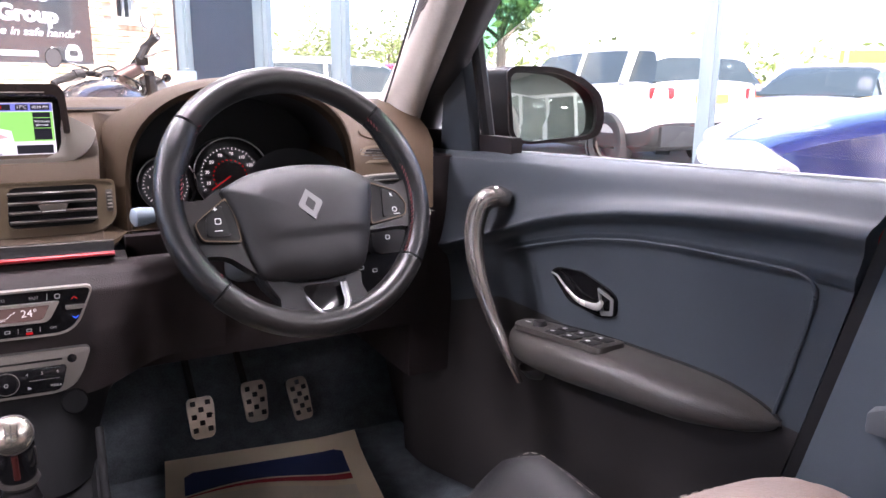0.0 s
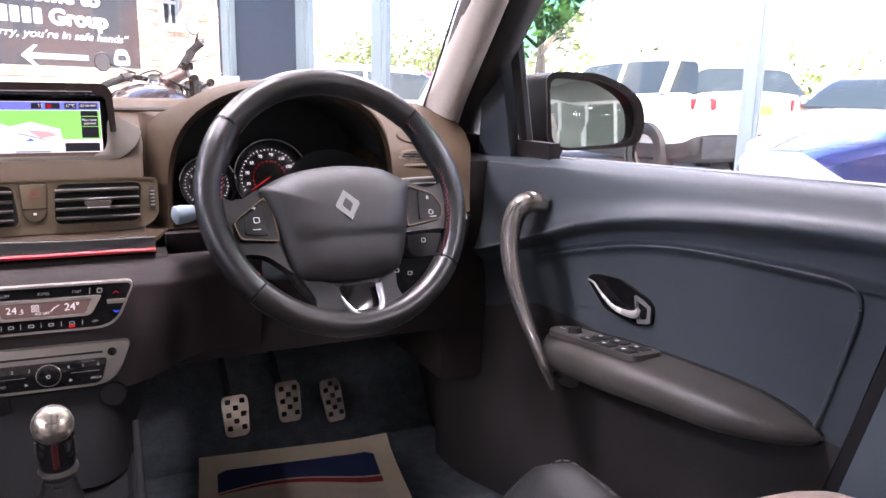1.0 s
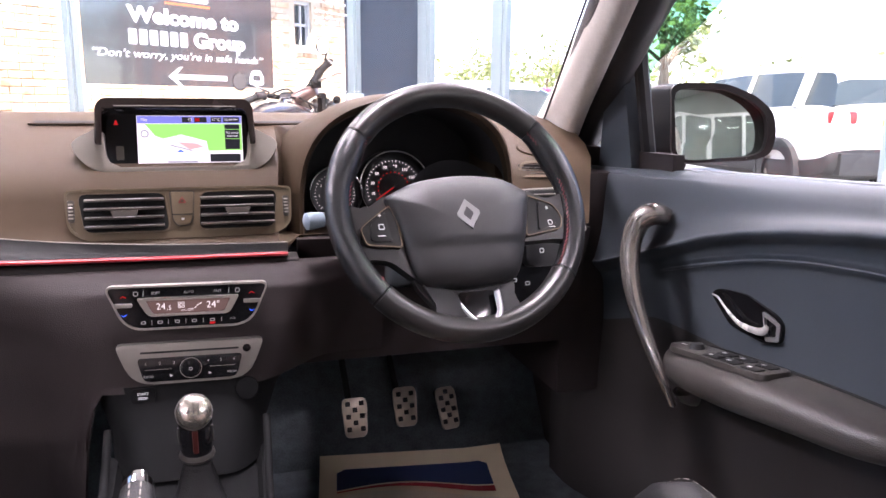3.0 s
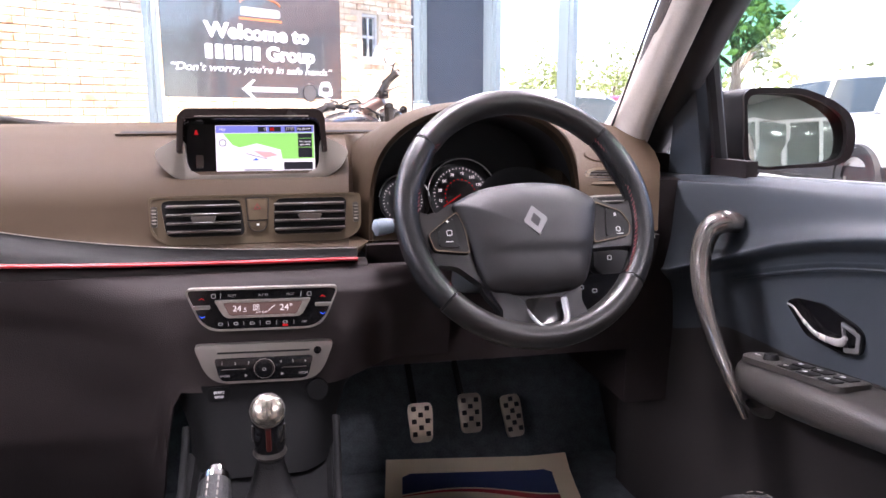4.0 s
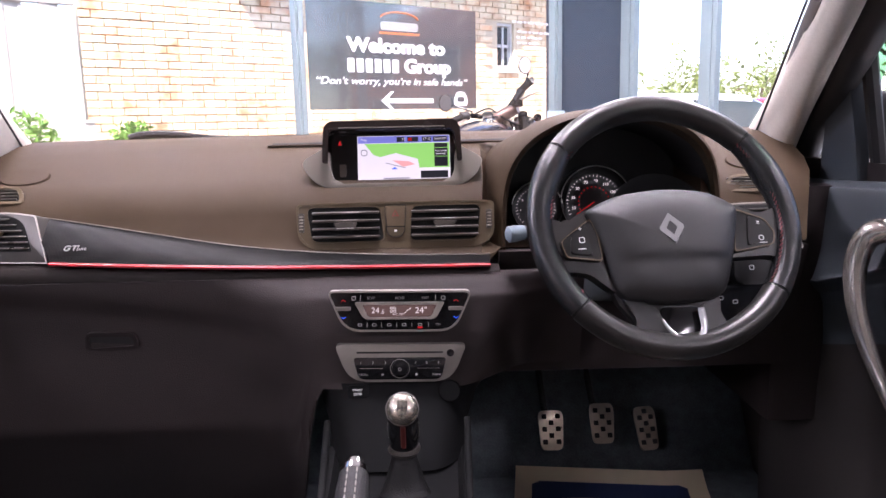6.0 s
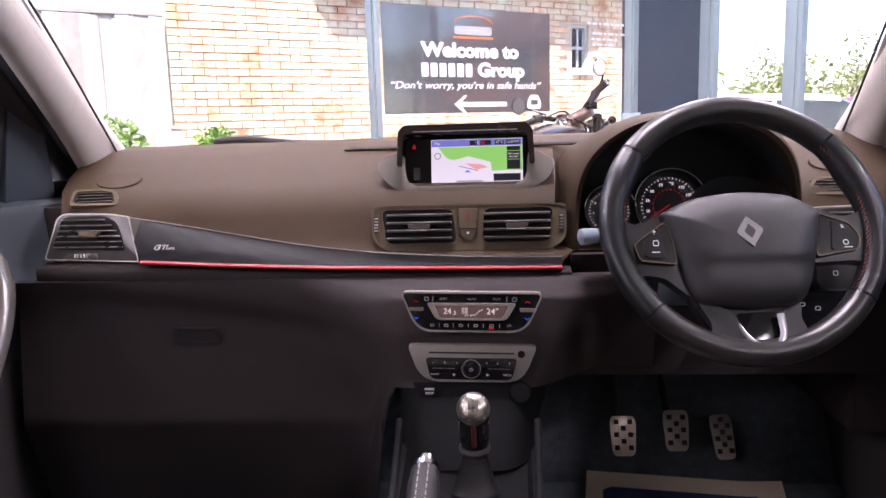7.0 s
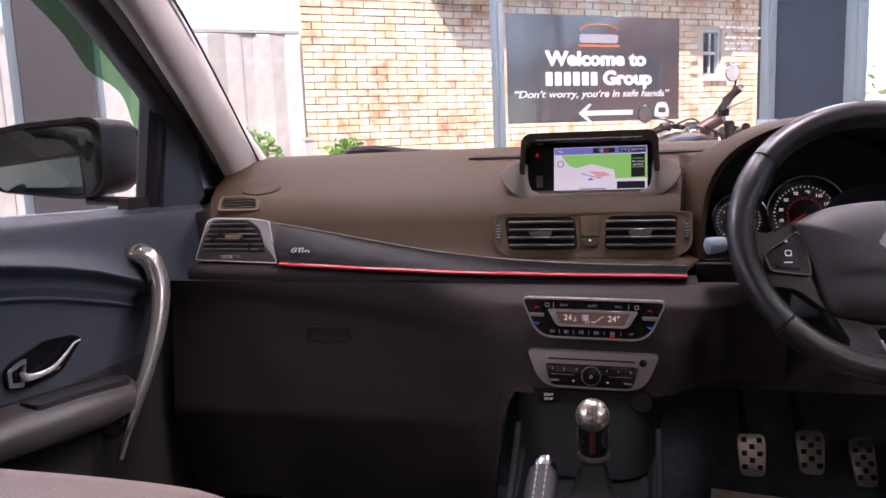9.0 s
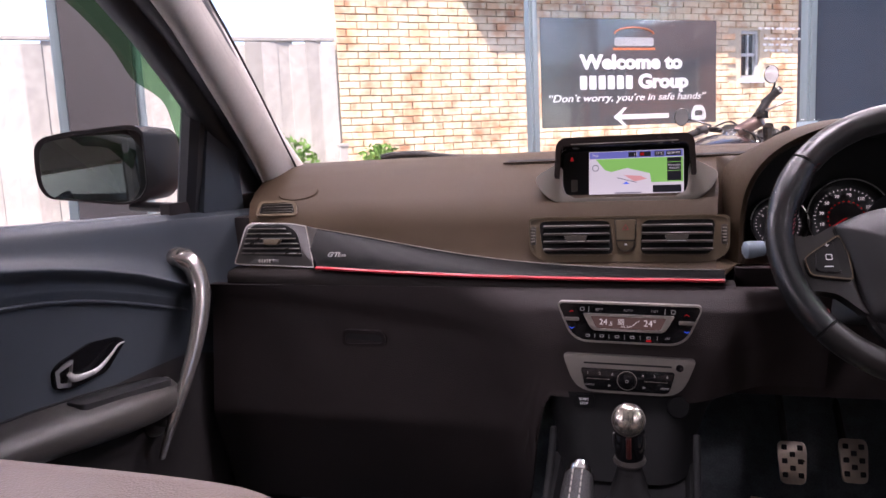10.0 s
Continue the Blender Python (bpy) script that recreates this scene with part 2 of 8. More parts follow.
M["dull_red"] = mat("dull red print", (0.22, 0.035, 0.03), 0.5)
M["dial_face"] = mat("matt dial face", (0.010, 0.010, 0.011), 0.55, vary=0.1)
# darker than the column's own paint: its shade is in this colour
M["shaded_column"] = mat("column paint with shade", (0.045, 0.043, 0.043), 0.55, vary=0.08, scale=4)
M["emblem"] = mat("dark bright metal", (0.40, 0.40, 0.405), 0.22, metal=0.6, vary=0.05)
M["badge"] = mat("silver badge print", (0.55, 0.54, 0.52), 0.4, metal=0.1)
M["pale_leather"] = mat("pale pinkish leather", (0.235, 0.175, 0.150), 0.45, vary=0.10, scale=40, bump=0.5, bump_scale=500)
M["waist"] = mat("grey waist seal", (0.16, 0.17, 0.18), 0.5)
M["lip"] = mat("dark dash lip plastic", (0.018, 0.0145, 0.0135), 0.6, vary=0.1, scale=18, bump=0.3, bump_scale=700, spec=0.15)
M["logo_grey"] = mat("grey print", (0.35, 0.36, 0.38), 0.5)
M["logo_orange"] = mat("orange print", (0.6, 0.16, 0.05), 0.5)
M["silver_dark"] = mat("satin grey fascia", (0.20, 0.185, 0.165), 0.40, metal=0.25, vary=0.05)
M["rail"] = mat("grey console rail", (0.055, 0.050, 0.046), 0.32, metal=0.1, vary=0.06)
M["knob_metal"] = mat("polished knob metal", (0.42, 0.385, 0.33), 0.27, metal=0.9, vary=0.08)
M["maroon"] = mat("dark maroon inlay", (0.055, 0.012, 0.010), 0.35)
M["boot"] = mat("black boot leather", (0.007, 0.007, 0.0075), 0.55, vary=0.15, scale=60, bump=0.5, bump_scale=600, spec=0.2)
M["dark_ink"] = mat("dark engraving", (0.05, 0.045, 0.04), 0.6)
M["dim_ink"] = glow_mat("dim backlit print", (0.75, 0.72, 0.70), 0.03)
M["grey_glass"] = mat("grey mirror back", (0.16, 0.16, 0.16), 0.35, metal=0.4)
M["bike_brown"] = mat("warm tinted metal", (0.22, 0.15, 0.13), 0.35, metal=0.6)
M["bike_tank"] = mat("dark tank paint", (0.03, 0.025, 0.03), 0.15, coat=1.0)
M["leaflet"] = mat("pale blue leaflet", (0.40, 0.52, 0.58), 0.6)
M["orange_paint"] = mat("orange car paint", (0.55, 0.16, 0.02), 0.25, coat=0.8)
M["roof_tile"] = mat("dark red roof tile", (0.16, 0.07, 0.05), 0.8, vary=0.2)
M["lamp_red"] = mat("red lamp lens", (0.45, 0.02, 0.02), 0.15)


# ---- building helpers ----
def part(name, bm, material, parent=None, label="", smooth=True, m=None):
    """Links a bmesh as one mesh object, under a parent if one is given."""
    me = bpy.data.meshes.new(name)
    if m is not None:
        bm.transform(m)
    bmesh.ops.recalc_face_normals(bm, faces=bm.faces)
    if smooth:
        for f in bm.faces:
            f.smooth = True
        lim = radians(38)
        for e in bm.edges:
            if len(e.link_faces) == 2 and e.calc_face_angle(0) > lim:
                e.smooth = False
    bm.to_mesh(me)
    bm.free()
    me.materials.append(material if not isinstance(material, str) else M[material])
    ob = new(name, me)
    if parent is not None:
        ob.parent = parent
    if label:
        ob["label"] = label
    return ob


def thing(name, label, category, group="", kind="", at=(0, 0, 0)):
    ob = new(name)
    ob.location = at
    ob.empty_display_size = 0.05
    return tagged(ob, label, category, group, kind)


def bevel(bm, r, seg=2):
    if r > 0:
        bmesh.ops.bevel(bm, geom=list(bm.edges), offset=r, segments=seg, affect="EDGES", profile=0.7, clamp_overlap=True)
    return bm


def box(x0, x1, y0, y1, z0, z1, r=0.0, seg=2, m=None, bm=None):
    b = bmesh.new()
    bmesh.ops.create_cube(b, size=1)
    b.transform(Matrix.Translation(((x0 + x1) / 2, (y0 + y1) / 2, (z0 + z1) / 2)) @ Matrix.Diagonal((x1 - x0, y1 - y0, z1 - z0, 1)))
    bevel(b, r, seg)
    if m is not None:
        b.transform(m)
    return join(bm, b)


def join(bm, b):
    if bm is None:
        return b
    tmp = bpy.data.meshes.new("tmp")
    b.to_mesh(tmp)
    b.free()
    bm.from_mesh(tmp)
    bpy.data.meshes.remove(tmp)
    return bm


def loft(rings, closed=True, caps=True, bm=None):
    """Skin over rings of points, each of the same count."""
    b = bmesh.new()
    vs = [[b.verts.new(p) for p in ring] for ring in rings]
    n = len(vs[0])
    for a, c in zip(vs, vs[1:]):
        for i in range(n if closed else n - 1):
            j = (i + 1) % n
            b.faces.new((a[i], a[j], c[j], c[i]))
    if caps and closed:
        b.faces.new(vs[0][::-1])
        b.faces.new(vs[-1])
    return join(bm, b)


def prism(outline, m, depth, r=0.0, seg=2, bm=None):
    """A flat outline in local x, z, from local y = 0 to y = depth, placed by m. The front face is at y = 0."""
    b = bmesh.new()
    front = [b.verts.new((u, 0, v)) for u, v in outline]
    back = [b.verts.new((u, depth, v)) for u, v in outline]
    n = len(outline)
    ff = b.faces.new(front)
    b.faces.new(back[::-1])
    for i in range(n):
        b.faces.new((front[i], back[i], back[(i + 1) % n], front[(i + 1) % n]))
    if r > 0:
        bmesh.ops.bevel(b, geom=list(ff.edges), offset=r, segments=seg, affect="EDGES", profile=0.6, clamp_overlap=True)
    b.transform(m)
    return join(bm, b)


def frame_ring(outer, inner, m, depth, r=0.0, bm=None):
    """A flat ring between two outlines of the same count."""
    b = bmesh.new()
    n = len(outer)
    of = [b.verts.new((u, 0, v)) for u, v in outer]
    nf = [b.verts.new((u, 0, v)) for u, v in inner]
    ob_ = [b.verts.new((u, depth, v)) for u, v in outer]
    nb = [b.verts.new((u, depth, v)) for u, v in inner]
    for i in range(n):
        j = (i + 1) % n
        b.faces.new((of[i], of[j], nf[j], nf[i]))
        b.faces.new((ob_[j], ob_[i], nb[i], nb[j]))
        b.faces.new((of[j], of[i], ob_[i], ob_[j]))
        b.faces.new((nf[i], nf[j], nb[j], nb[i]))
    if r > 0:
        es = [e for e in b.edges if all(v.co.y < 1e-6 for v in e.verts) and e.calc_face_angle(0) > 1.0]
        bmesh.ops.bevel(b, geom=es, offset=r, segments=2, affect="EDGES", profile=0.6, clamp_overlap=True)
    b.transform(m)
    return join(bm, b)


def rounded(pts, r, k=5):
    """A polygon with its corners rounded; r is one radius or one a corner."""
    out, n = [], len(pts)
    rs = r if isinstance(r, (list, tuple)) else [r] * n
    for i in range(n):
        p, a, c = Vector(pts[i]), Vector(pts[i - 1]), Vector(pts[(i + 1) % n])
        ra = min(rs[i], (a - p).length * 0.48, (c - p).length * 0.48)
        s, e = p + (a - p).normalized() * ra, p + (c - p).normalized() * ra
        for q in range(k + 1):
            t = q / k
            out.append(tuple(s * (1 - t) ** 2 + p * 2 * t * (1 - t) + e * t * t))
    return out


def rect(w, h, r, cx=0.0, cz=0.0, k=4):
    return rounded([(cx - w / 2, cz - h / 2), (cx + w / 2, cz - h / 2), (cx + w / 2, cz + h / 2), (cx - w / 2, cz + h / 2)], r, k)


def smooth_path(pts, n):
    """n points on a smooth curve through pts (tuples of any length)."""
    p = np.array(pts, float)
    t = np.linspace(0, len(p) - 1, n)
    out = []
    for v in t:
        i = min(int(v), len(p) - 2)
        f = v - i
        a, b, c, d = p[max(i - 1, 0)], p[i], p[i + 1], p[min(i + 2, len(p) - 1)]
        out.append(0.5 * (2 * b + (c - a) * f + (2 * a - 5 * b + 4 * c - d) * f * f + (3 * b - a - 3 * c + d) * f ** 3))
    return out


def tube(pts, radius, n=10, closed=False, flat=1.0, up=(0, 0, 1), caps=True, bm=None):
    """A round or oval rod along points; radius is one number or one a point. flat squashes it along up."""
    P = [Vector(p) for p in pts]
    R = radius if isinstance(radius, (list, tuple)) else [radius] * len(P)
    rings = []
    for i, p in enumerate(P):
        a = P[i - 1] if (i or closed) else p
        c = P[(i + 1) % len(P)] if (i < len(P) - 1 or closed) else p
        d = (c - a).normalized()
        u = Vector(up) - d * d.dot(Vector(up))
        if u.length < 1e-4:
            u = Vector((1, 0, 0)) - d * d.x
        u.normalize()
        w = d.cross(u)
        rings.append([p + (w * math.cos(q) + u * math.sin(q) * flat) * R[i] for q in np.linspace(0, 2 * math.pi, n, endpoint=False)])
    if closed:
        rings.append(rings[0])
        b = loft(rings, caps=False)
        bmesh.ops.remove_doubles(b, verts=b.verts, dist=1e-6)
        return join(bm, b)
    return loft(rings, caps=caps, bm=bm)


def lathe(profile, m=None, n=24, bm=None):
    """Turned round local y: profile of (radius, y)."""
    rings = [[(r * math.cos(a), y, r * math.sin(a)) for a in np.linspace(0, 2 * math.pi, n, endpoint=False)] for r, y in profile]
    b = loft(rings, caps=False)
    if m is not None:
        b.transform(m)
    return join(bm, b)


def sheet(f, nu, nv, thick=None, bm=None):
    """A grid over f(u, v) for u, v in 0..1; thick offsets a second skin by that vector."""
    b = bmesh.new()
    g = [[b.verts.new(f(u, v)) for v in np.linspace(0, 1, nv)] for u in np.linspace(0, 1, nu)]
    faces = [b.faces.new((g[i][j], g[i + 1][j], g[i + 1][j + 1], g[i][j + 1])) for i in range(nu - 1) for j in range(nv - 1)]
    if thick:
        ext = bmesh.ops.extrude_face_region(b, geom=faces)
        bmesh.ops.translate(b, verts=[v for v in ext["geom"] if isinstance(v, bmesh.types.BMVert)], vec=thick)
    return join(bm, b)


def write(text, size, m, material, parent=None, name="lettering", depth=0.0006, align="CENTER", label="", shear=0.0, bold=0.0, kind=None):
    """Raised lettering in local x, z, facing local -y."""
    cu = bpy.data.curves.new(name, "FONT")
    cu.body, cu.size, cu.align_x, cu.align_y, cu.extrude, cu.shear, cu.offset = text, size, align, "CENTER", depth, shear, bold
    tmp = bpy.data.objects.new("tmp", cu)
    me = bpy.data.meshes.new_from_object(tmp)
    bpy.data.objects.remove(tmp)
    bpy.data.curves.remove(cu)
    me.transform(m @ pose(0, 0, 0, 90, 0, 0))
    me.materials.clear()
    me.materials.append(M[material])
    ob = new(name, me)
    if parent is not None:
        ob.parent = parent
    if label:
        ob["label"] = label
    return ob


def at(x, y, z, tilt=0.0, yaw=0.0, roll=0.0):
    """A panel's place: its face looks back along -y; tilt leans its top away from the cabin."""
    return Matrix.Translation((x, y, z)) @ Matrix.Rotation(radians(yaw), 4, "Z") @ Matrix.Rotation(radians(-tilt), 4, "X") @ Matrix.Rotation(radians(roll), 4, "Y")


# ---- the showroom: its corner lies straight ahead of the car ----
A36 = radians(36)
D1, D2 = Vector((math.cos(A36), math.sin(A36), 0)), Vector((math.sin(A36), -math.cos(A36), 0))
P1, P2 = Vector((1.128, 5.98, 0)), Vector((1.64, 5.98, 0))   # the corner pier's two edges
CEIL = 3.3


def wall_matrix(p, d):
    return Matrix.Translation(p) @ Matrix(((d.x, -d.y, 0, 0), (d.y, d.x, 0, 0), (0, 0, 1, 0), (0, 0, 0, 1)))


W1, W2 = wall_matrix(P1, -D1), wall_matrix(P2, D2)
# In W1, local x runs from the pier to the near end and local -y is outdoors; in W2 local +y is outdoors.

b = bmesh.new()
corner = [P1 + D1 * 0.1, P2 - D2 * 0.1, P2 + D2 * 9.0, P2 + D2 * 9.0 - D1 * 12.0, P1 - D1 * 12.0]
top = [b.verts.new((p.x, p.y, 0.012)) for p in corner]
b.faces.new(top)
low = [b.verts.new((p.x, p.y, -0.05)) for p in corner]
b.faces.new(low[::-1])
for i in range(5):
    b.faces.new((top[i], low[i], low[(i + 1) % 5], top[(i + 1) % 5]))
tagged(part("floor", b, "floor", smooth=False), "polished pale grey showroom floor", "floor", kind="structure")
b = bmesh.new()
lo = [b.verts.new((p.x, p.y, CEIL)) for p in corner]
hi = [b.verts.new((p.x, p.y, CEIL + 0.2)) for p in corner]
b.faces.new(lo)
b.faces.new(hi[::-1])
for i in range(5):
    b.faces.new((lo[i], hi[i], hi[(i + 1) % 5], lo[(i + 1) % 5]))
tagged(part("ceiling", b, "ceiling", smooth=False), "white showroom ceiling", "ceiling", kind="structure")

# back walls, behind the camera
tagged(part("wall_south", box(0, 0.15, -12.4, 0.2, 0, CEIL, m=wall_matrix(P2 + D2 * 9.0, D2)), "plaster", smooth=False), "plain white showroom wall", "wall", kind="structure")
bw = wall_matrix(P1 - D1 * 12.0, D2)
tagged(part("wall_west", box(0, 9.4, -0.15, 0, 0, CEIL, m=bw), "plaster", smooth=False), "plain white showroom wall", "wall", kind="structure")

# the pier between the two glass walls
pier = [(P1.x, P1.y), (P2.x, P2.y), (P2.x + 0.15, P2.y + 0.5), (P1.x - 0.02, P1.y + 0.5)]
rings = [[(x, y, z) for x, y in pier] for z in (0, CEIL)]
tagged(part("column", loft(rings), "column", smooth=False), "blue-grey painted corner column between shop windows", "column", kind="structure")


def glazing(name, W, s_list, end, sign, label):
    """A shop window: sill, head, mullions at s_list and one pane a bay. sign: where outdoors lies."""
    win = thing(name, label, "window", kind="structure")
    o = 0.05 * sign
    part("window_sill", box(0, end, -0.05, 0.05, 0.0, 0.16, 0.006, m=W), "frame", win, smooth=False)
    part("window_head", box(0, end, -0.05, 0.05, CEIL - 0.5, CEIL, m=W), "frame", win, smooth=False)
    for s, w in s_list:
        bm = box(s - w / 2, s + w / 2, -0.032, 0.032, 0.16, CEIL - 0.5, 0.004, m=W)
        box(s - w * 0.24, s + w * 0.24, -0.045, 0.045, 0.16, CEIL - 0.5, 0.003, m=W, bm=bm)
        part("mullion", bm, "frame", win, smooth=False)
    for (a, wa), (c, wc) in zip(s_list, s_list[1:]):
        p = part("pane", box(a + wa / 2, c - wc / 2, -0.004, 0.004, 0.16, CEIL - 0.5, m=W), "showglass", win, smooth=False)
        p.visible_shadow = False
    return win


glazing("window_1", W1, [(0.042, 0.084), (2.243, 0.056), (4.50, 0.04)], 4.52, -1, "tall aluminium shop window beside a brick yard wall")
glazing("window_2", W2, [(0.05, 0.13), (0.755, 0.13), (3.325, 0.105), (5.9, 0.10), (8.4, 0.10)], 8.5, 1, "tall aluminium shop window facing parked cars")
tagged(part("column", box(4.52, 4.83, -0.16, 0.16, 0, CEIL, 0.004, m=W1), "shaded_column", smooth=False), "painted column in the shop front, shade put into its colour", "column", kind="structure")
glazing("window_3", W1, [(4.86, 0.06), (7.3, 0.1), (9.6, 0.1), (11.9, 0.1)], 12.0, -1, "tall aluminium shop window beside a fence")

# ceiling light panels
def ceiling_light(x, y):
    t = thing("ceiling_light", "square white showroom ceiling light panel, lit", "ceiling light", "showroom ceiling lights")
    m = Matrix.Translation((x, y, CEIL)) @ Matrix.Rotation(A36, 4, "Z")
    part("frame", box(-0.33, 0.33, -0.33, 0.33, -0.03, -0.002, 0.004, m=m), "frame", t, smooth=False)
    part("diffuser", box(-0.3, 0.3, -0.3, 0.3, -0.036, -0.031, m=m), LIGHT, t, smooth=False)


LIGHT = glow_mat("lit diffuser", (1.0, 0.97, 0.94), LAMP_GLOW)
# the (3, 0.6) and (3, 1.7) panels are added to brighten the driver's door
for i, j in ((0, 0), (0, 1), (1, 0), (1, 1), (2, 0), (0, 2), (4, 1), (4, 2), (3, 3), (1, 3.4), (3, 0.6), (3, 1.7)):
    p = P1 - D1 * (1.6 + 2.3 * i) + D2 * (1.2 + 2.0 * j) + (P2 - P1) * 0.5
    ceiling_light(p.x, p.y)

# ---- outdoors ----
g = bmesh.new()
bmesh.ops.create_grid(g, x_segments=2, y_segments=2, size=900)
g.transform(Matrix.Translation((0, 0, -0.06)))
tagged(part("ground", g, "asphalt", smooth=False), "sunlit pale grey concrete yard", "ground", kind="structure")

# brick house wall and fence on one line, parallel to the near shop window
WB = wall_matrix(Vector((-3.10, 7.20, 0)), D1)     # local x along the wall from its left end, local -y towards the shop
house = thing("brick_house", "brown brick house wall with white sash window, half in sun", "house")

WIN_S, WIN_W, WIN_Z0, WIN_Z1 = 5.16, 0.30, 1.76, 2.36


def house_wall():
    bm = box(0.01, WIN_S, 0.012, 0.25, -0.06, 5.2, m=WB)
    box(WIN_S + WIN_W, 6.75, 0.012, 0.25, -0.06, 5.2, m=WB, bm=bm)
    box(WIN_S, WIN_S + WIN_W, 0.012, 0.25, -0.06, WIN_Z0, m=WB, bm=bm)
    box(WIN_S, WIN_S + WIN_W, 0.012, 0.25, WIN_Z1, 5.2, m=WB, bm=bm)
    box(6.5, 6.75, 0.25, 6.0, -0.06, 5.2, m=WB, bm=bm)
    part("wall", bm, "mortar", house, smooth=False)
    # canopy that shades the upper wall
    e = box(1.23, 6.95, -0.36, 0.3, 2.86, 3.0, m=WB)
    part("eaves", e, "frame", house, smooth=False)
    rf = loft([[WB @ Vector(p) for p in ring] for ring in ([(1.2, -0.37, 3.0), (1.2, 4, 5.6), (1.2, 4.1, 5.5), (1.2, -0.3, 2.95)], [(6.95, -0.37, 3.0), (6.95, 4, 5.6), (6.95, 4.1, 5.5), (6.95, -0.3, 2.95)])])
    part("roof", rf, M["roof_tile"], house, smooth=False)
    w = part("window", frame_ring(rect(WIN_W, WIN_Z1 - WIN_Z0, 0.001, WIN_S + WIN_W / 2, (WIN_Z0 + WIN_Z1) / 2, 1), rect(WIN_W - 0.07, WIN_Z1 - WIN_Z0 - 0.08, 0.001, WIN_S + WIN_W / 2, (WIN_Z0 + WIN_Z1) / 2, 1), WB @ Matrix.Translation((0, 0.05, 0)), 0.06), "white_paint", house, "white painted sash frame", smooth=False)
    part("pane", box(WIN_S + 0.05, WIN_S + WIN_W - 0.05, 0.09, 0.1, WIN_Z0 + 0.05, WIN_Z1 - 0.05, m=WB), "car_glass", w, smooth=False)
    part("glazing_bar", box(WIN_S + 0.05, WIN_S + WIN_W - 0.05, 0.06, 0.089, 2.04, 2.08, m=WB), "white_paint", w, smooth=False)
    part("glazing_bar", box(WIN_S + WIN_W / 2 - 0.012, WIN_S + WIN_W / 2 + 0.012, 0.062, 0.088, WIN_Z0 + 0.05, 2.04, m=WB), "white_paint", w, smooth=False)
    part("glazing_bar", box(WIN_S + WIN_W / 2 - 0.012, WIN_S + WIN_W / 2 + 0.012, 0.062, 0.088, 2.08, WIN_Z1 - 0.05, m=WB), "white_paint", w, smooth=False)
    part("window_sill", box(WIN_S - 0.04, WIN_S + WIN_W + 0.04, -0.04, 0.1, WIN_Z0 - 0.06, WIN_Z0, 0.005, m=WB), "white_paint", w, smooth=False)


def fence():
    f = thing("fence", "weathered pale close-board timber fence", "fence")
    part("rail", box(-8.2, -0.02, 0.02, 0.07, 1.7, 1.78, m=WB), "fence", f, smooth=False)
    part("rail", box(-8.2, -0.02, 0.02, 0.07, 0.5, 0.58, m=WB), "fence", f, smooth=False)
    rnd = random.Random(4)
    base = None
    s = -0.1
    while s > -8.1:
        if base is None:
            bm = box(-0.082, 0.082, -0.018, 0.012, 0.05, 2.17, 0.003, 1)
            ob = part("board", bm, "fence", f, smooth=False)
            base = ob.data
        else:
            ob = new("board", base)
            ob.parent = f
        ob.matrix_local = WB @ Matrix.Translation((s, rnd.uniform(-0.012, 0.012), rnd.uniform(-0.02, 0.03))) @ Matrix.Rotation(rnd.uniform(-0.006, 0.006), 4, "Y") @ Matrix.Rotation(rnd.uniform(-0.1, 0.1), 4, "Z")
        s -= 0.148 + rnd.uniform(-0.004, 0.006)
    part("capping", box(-8.2, -0.02, -0.03, 0.04, 2.19, 2.225, 0.004, m=WB), "fence", f, smooth=False)


def leaf_clump(rnd, centre, size, count, leaf, bm):
    for _ in range(count):
        v = Vector((rnd.gauss(0, 1), rnd.gauss(0, 1), rnd.gauss(0, 1)))
        v = v.normalized() * rnd.uniform(0.3, 1.0)
        p = Vector(centre) + Vector((v.x * size[0], v.y * size[1], v.z * size[2]))
        m = Matrix.Translation(p) @ Euler((rnd.uniform(0, 6.3), rnd.uniform(0, 6.3), rnd.uniform(0, 6.3))).to_matrix().to_4x4()
        q = leaf * rnd.uniform(0.6, 1.3)
        vs = [bm.verts.new(m @ Vector(c)) for c in ((0, -q, 0), (q * 0.45, 0, q * 0.12), (0, q, 0), (-q * 0.45, 0, q * 0.12))]
        bm.faces.new(vs)


def shrub(s, out, z, size, seed):
    rnd = random.Random(seed)
    t = thing("shrub", "low bright green shrub at the foot of the fence", "shrub", "yard shrubs")
    c = WB @ Vector((s, out, z))
    bm = bmesh.new()
    leaf_clump(rnd, c, size, 420, 0.035, bm)
    part("foliage", bm, "leaf", t, smooth=False)
    bs = None
    for k in range(5):
        e = c + Vector((rnd.uniform(-1, 1) * size[0] * 0.6, rnd.uniform(-1, 1) * size[1] * 0.6, 0.05))
        bs = tube([(c.x, c.y, -0.06), Vector((e.x, e.y, z - size[2] * 0.4)), e], [0.012, 0.008, 0.004], 5, bm=bs)
    part("stem", bs, "bark", t)


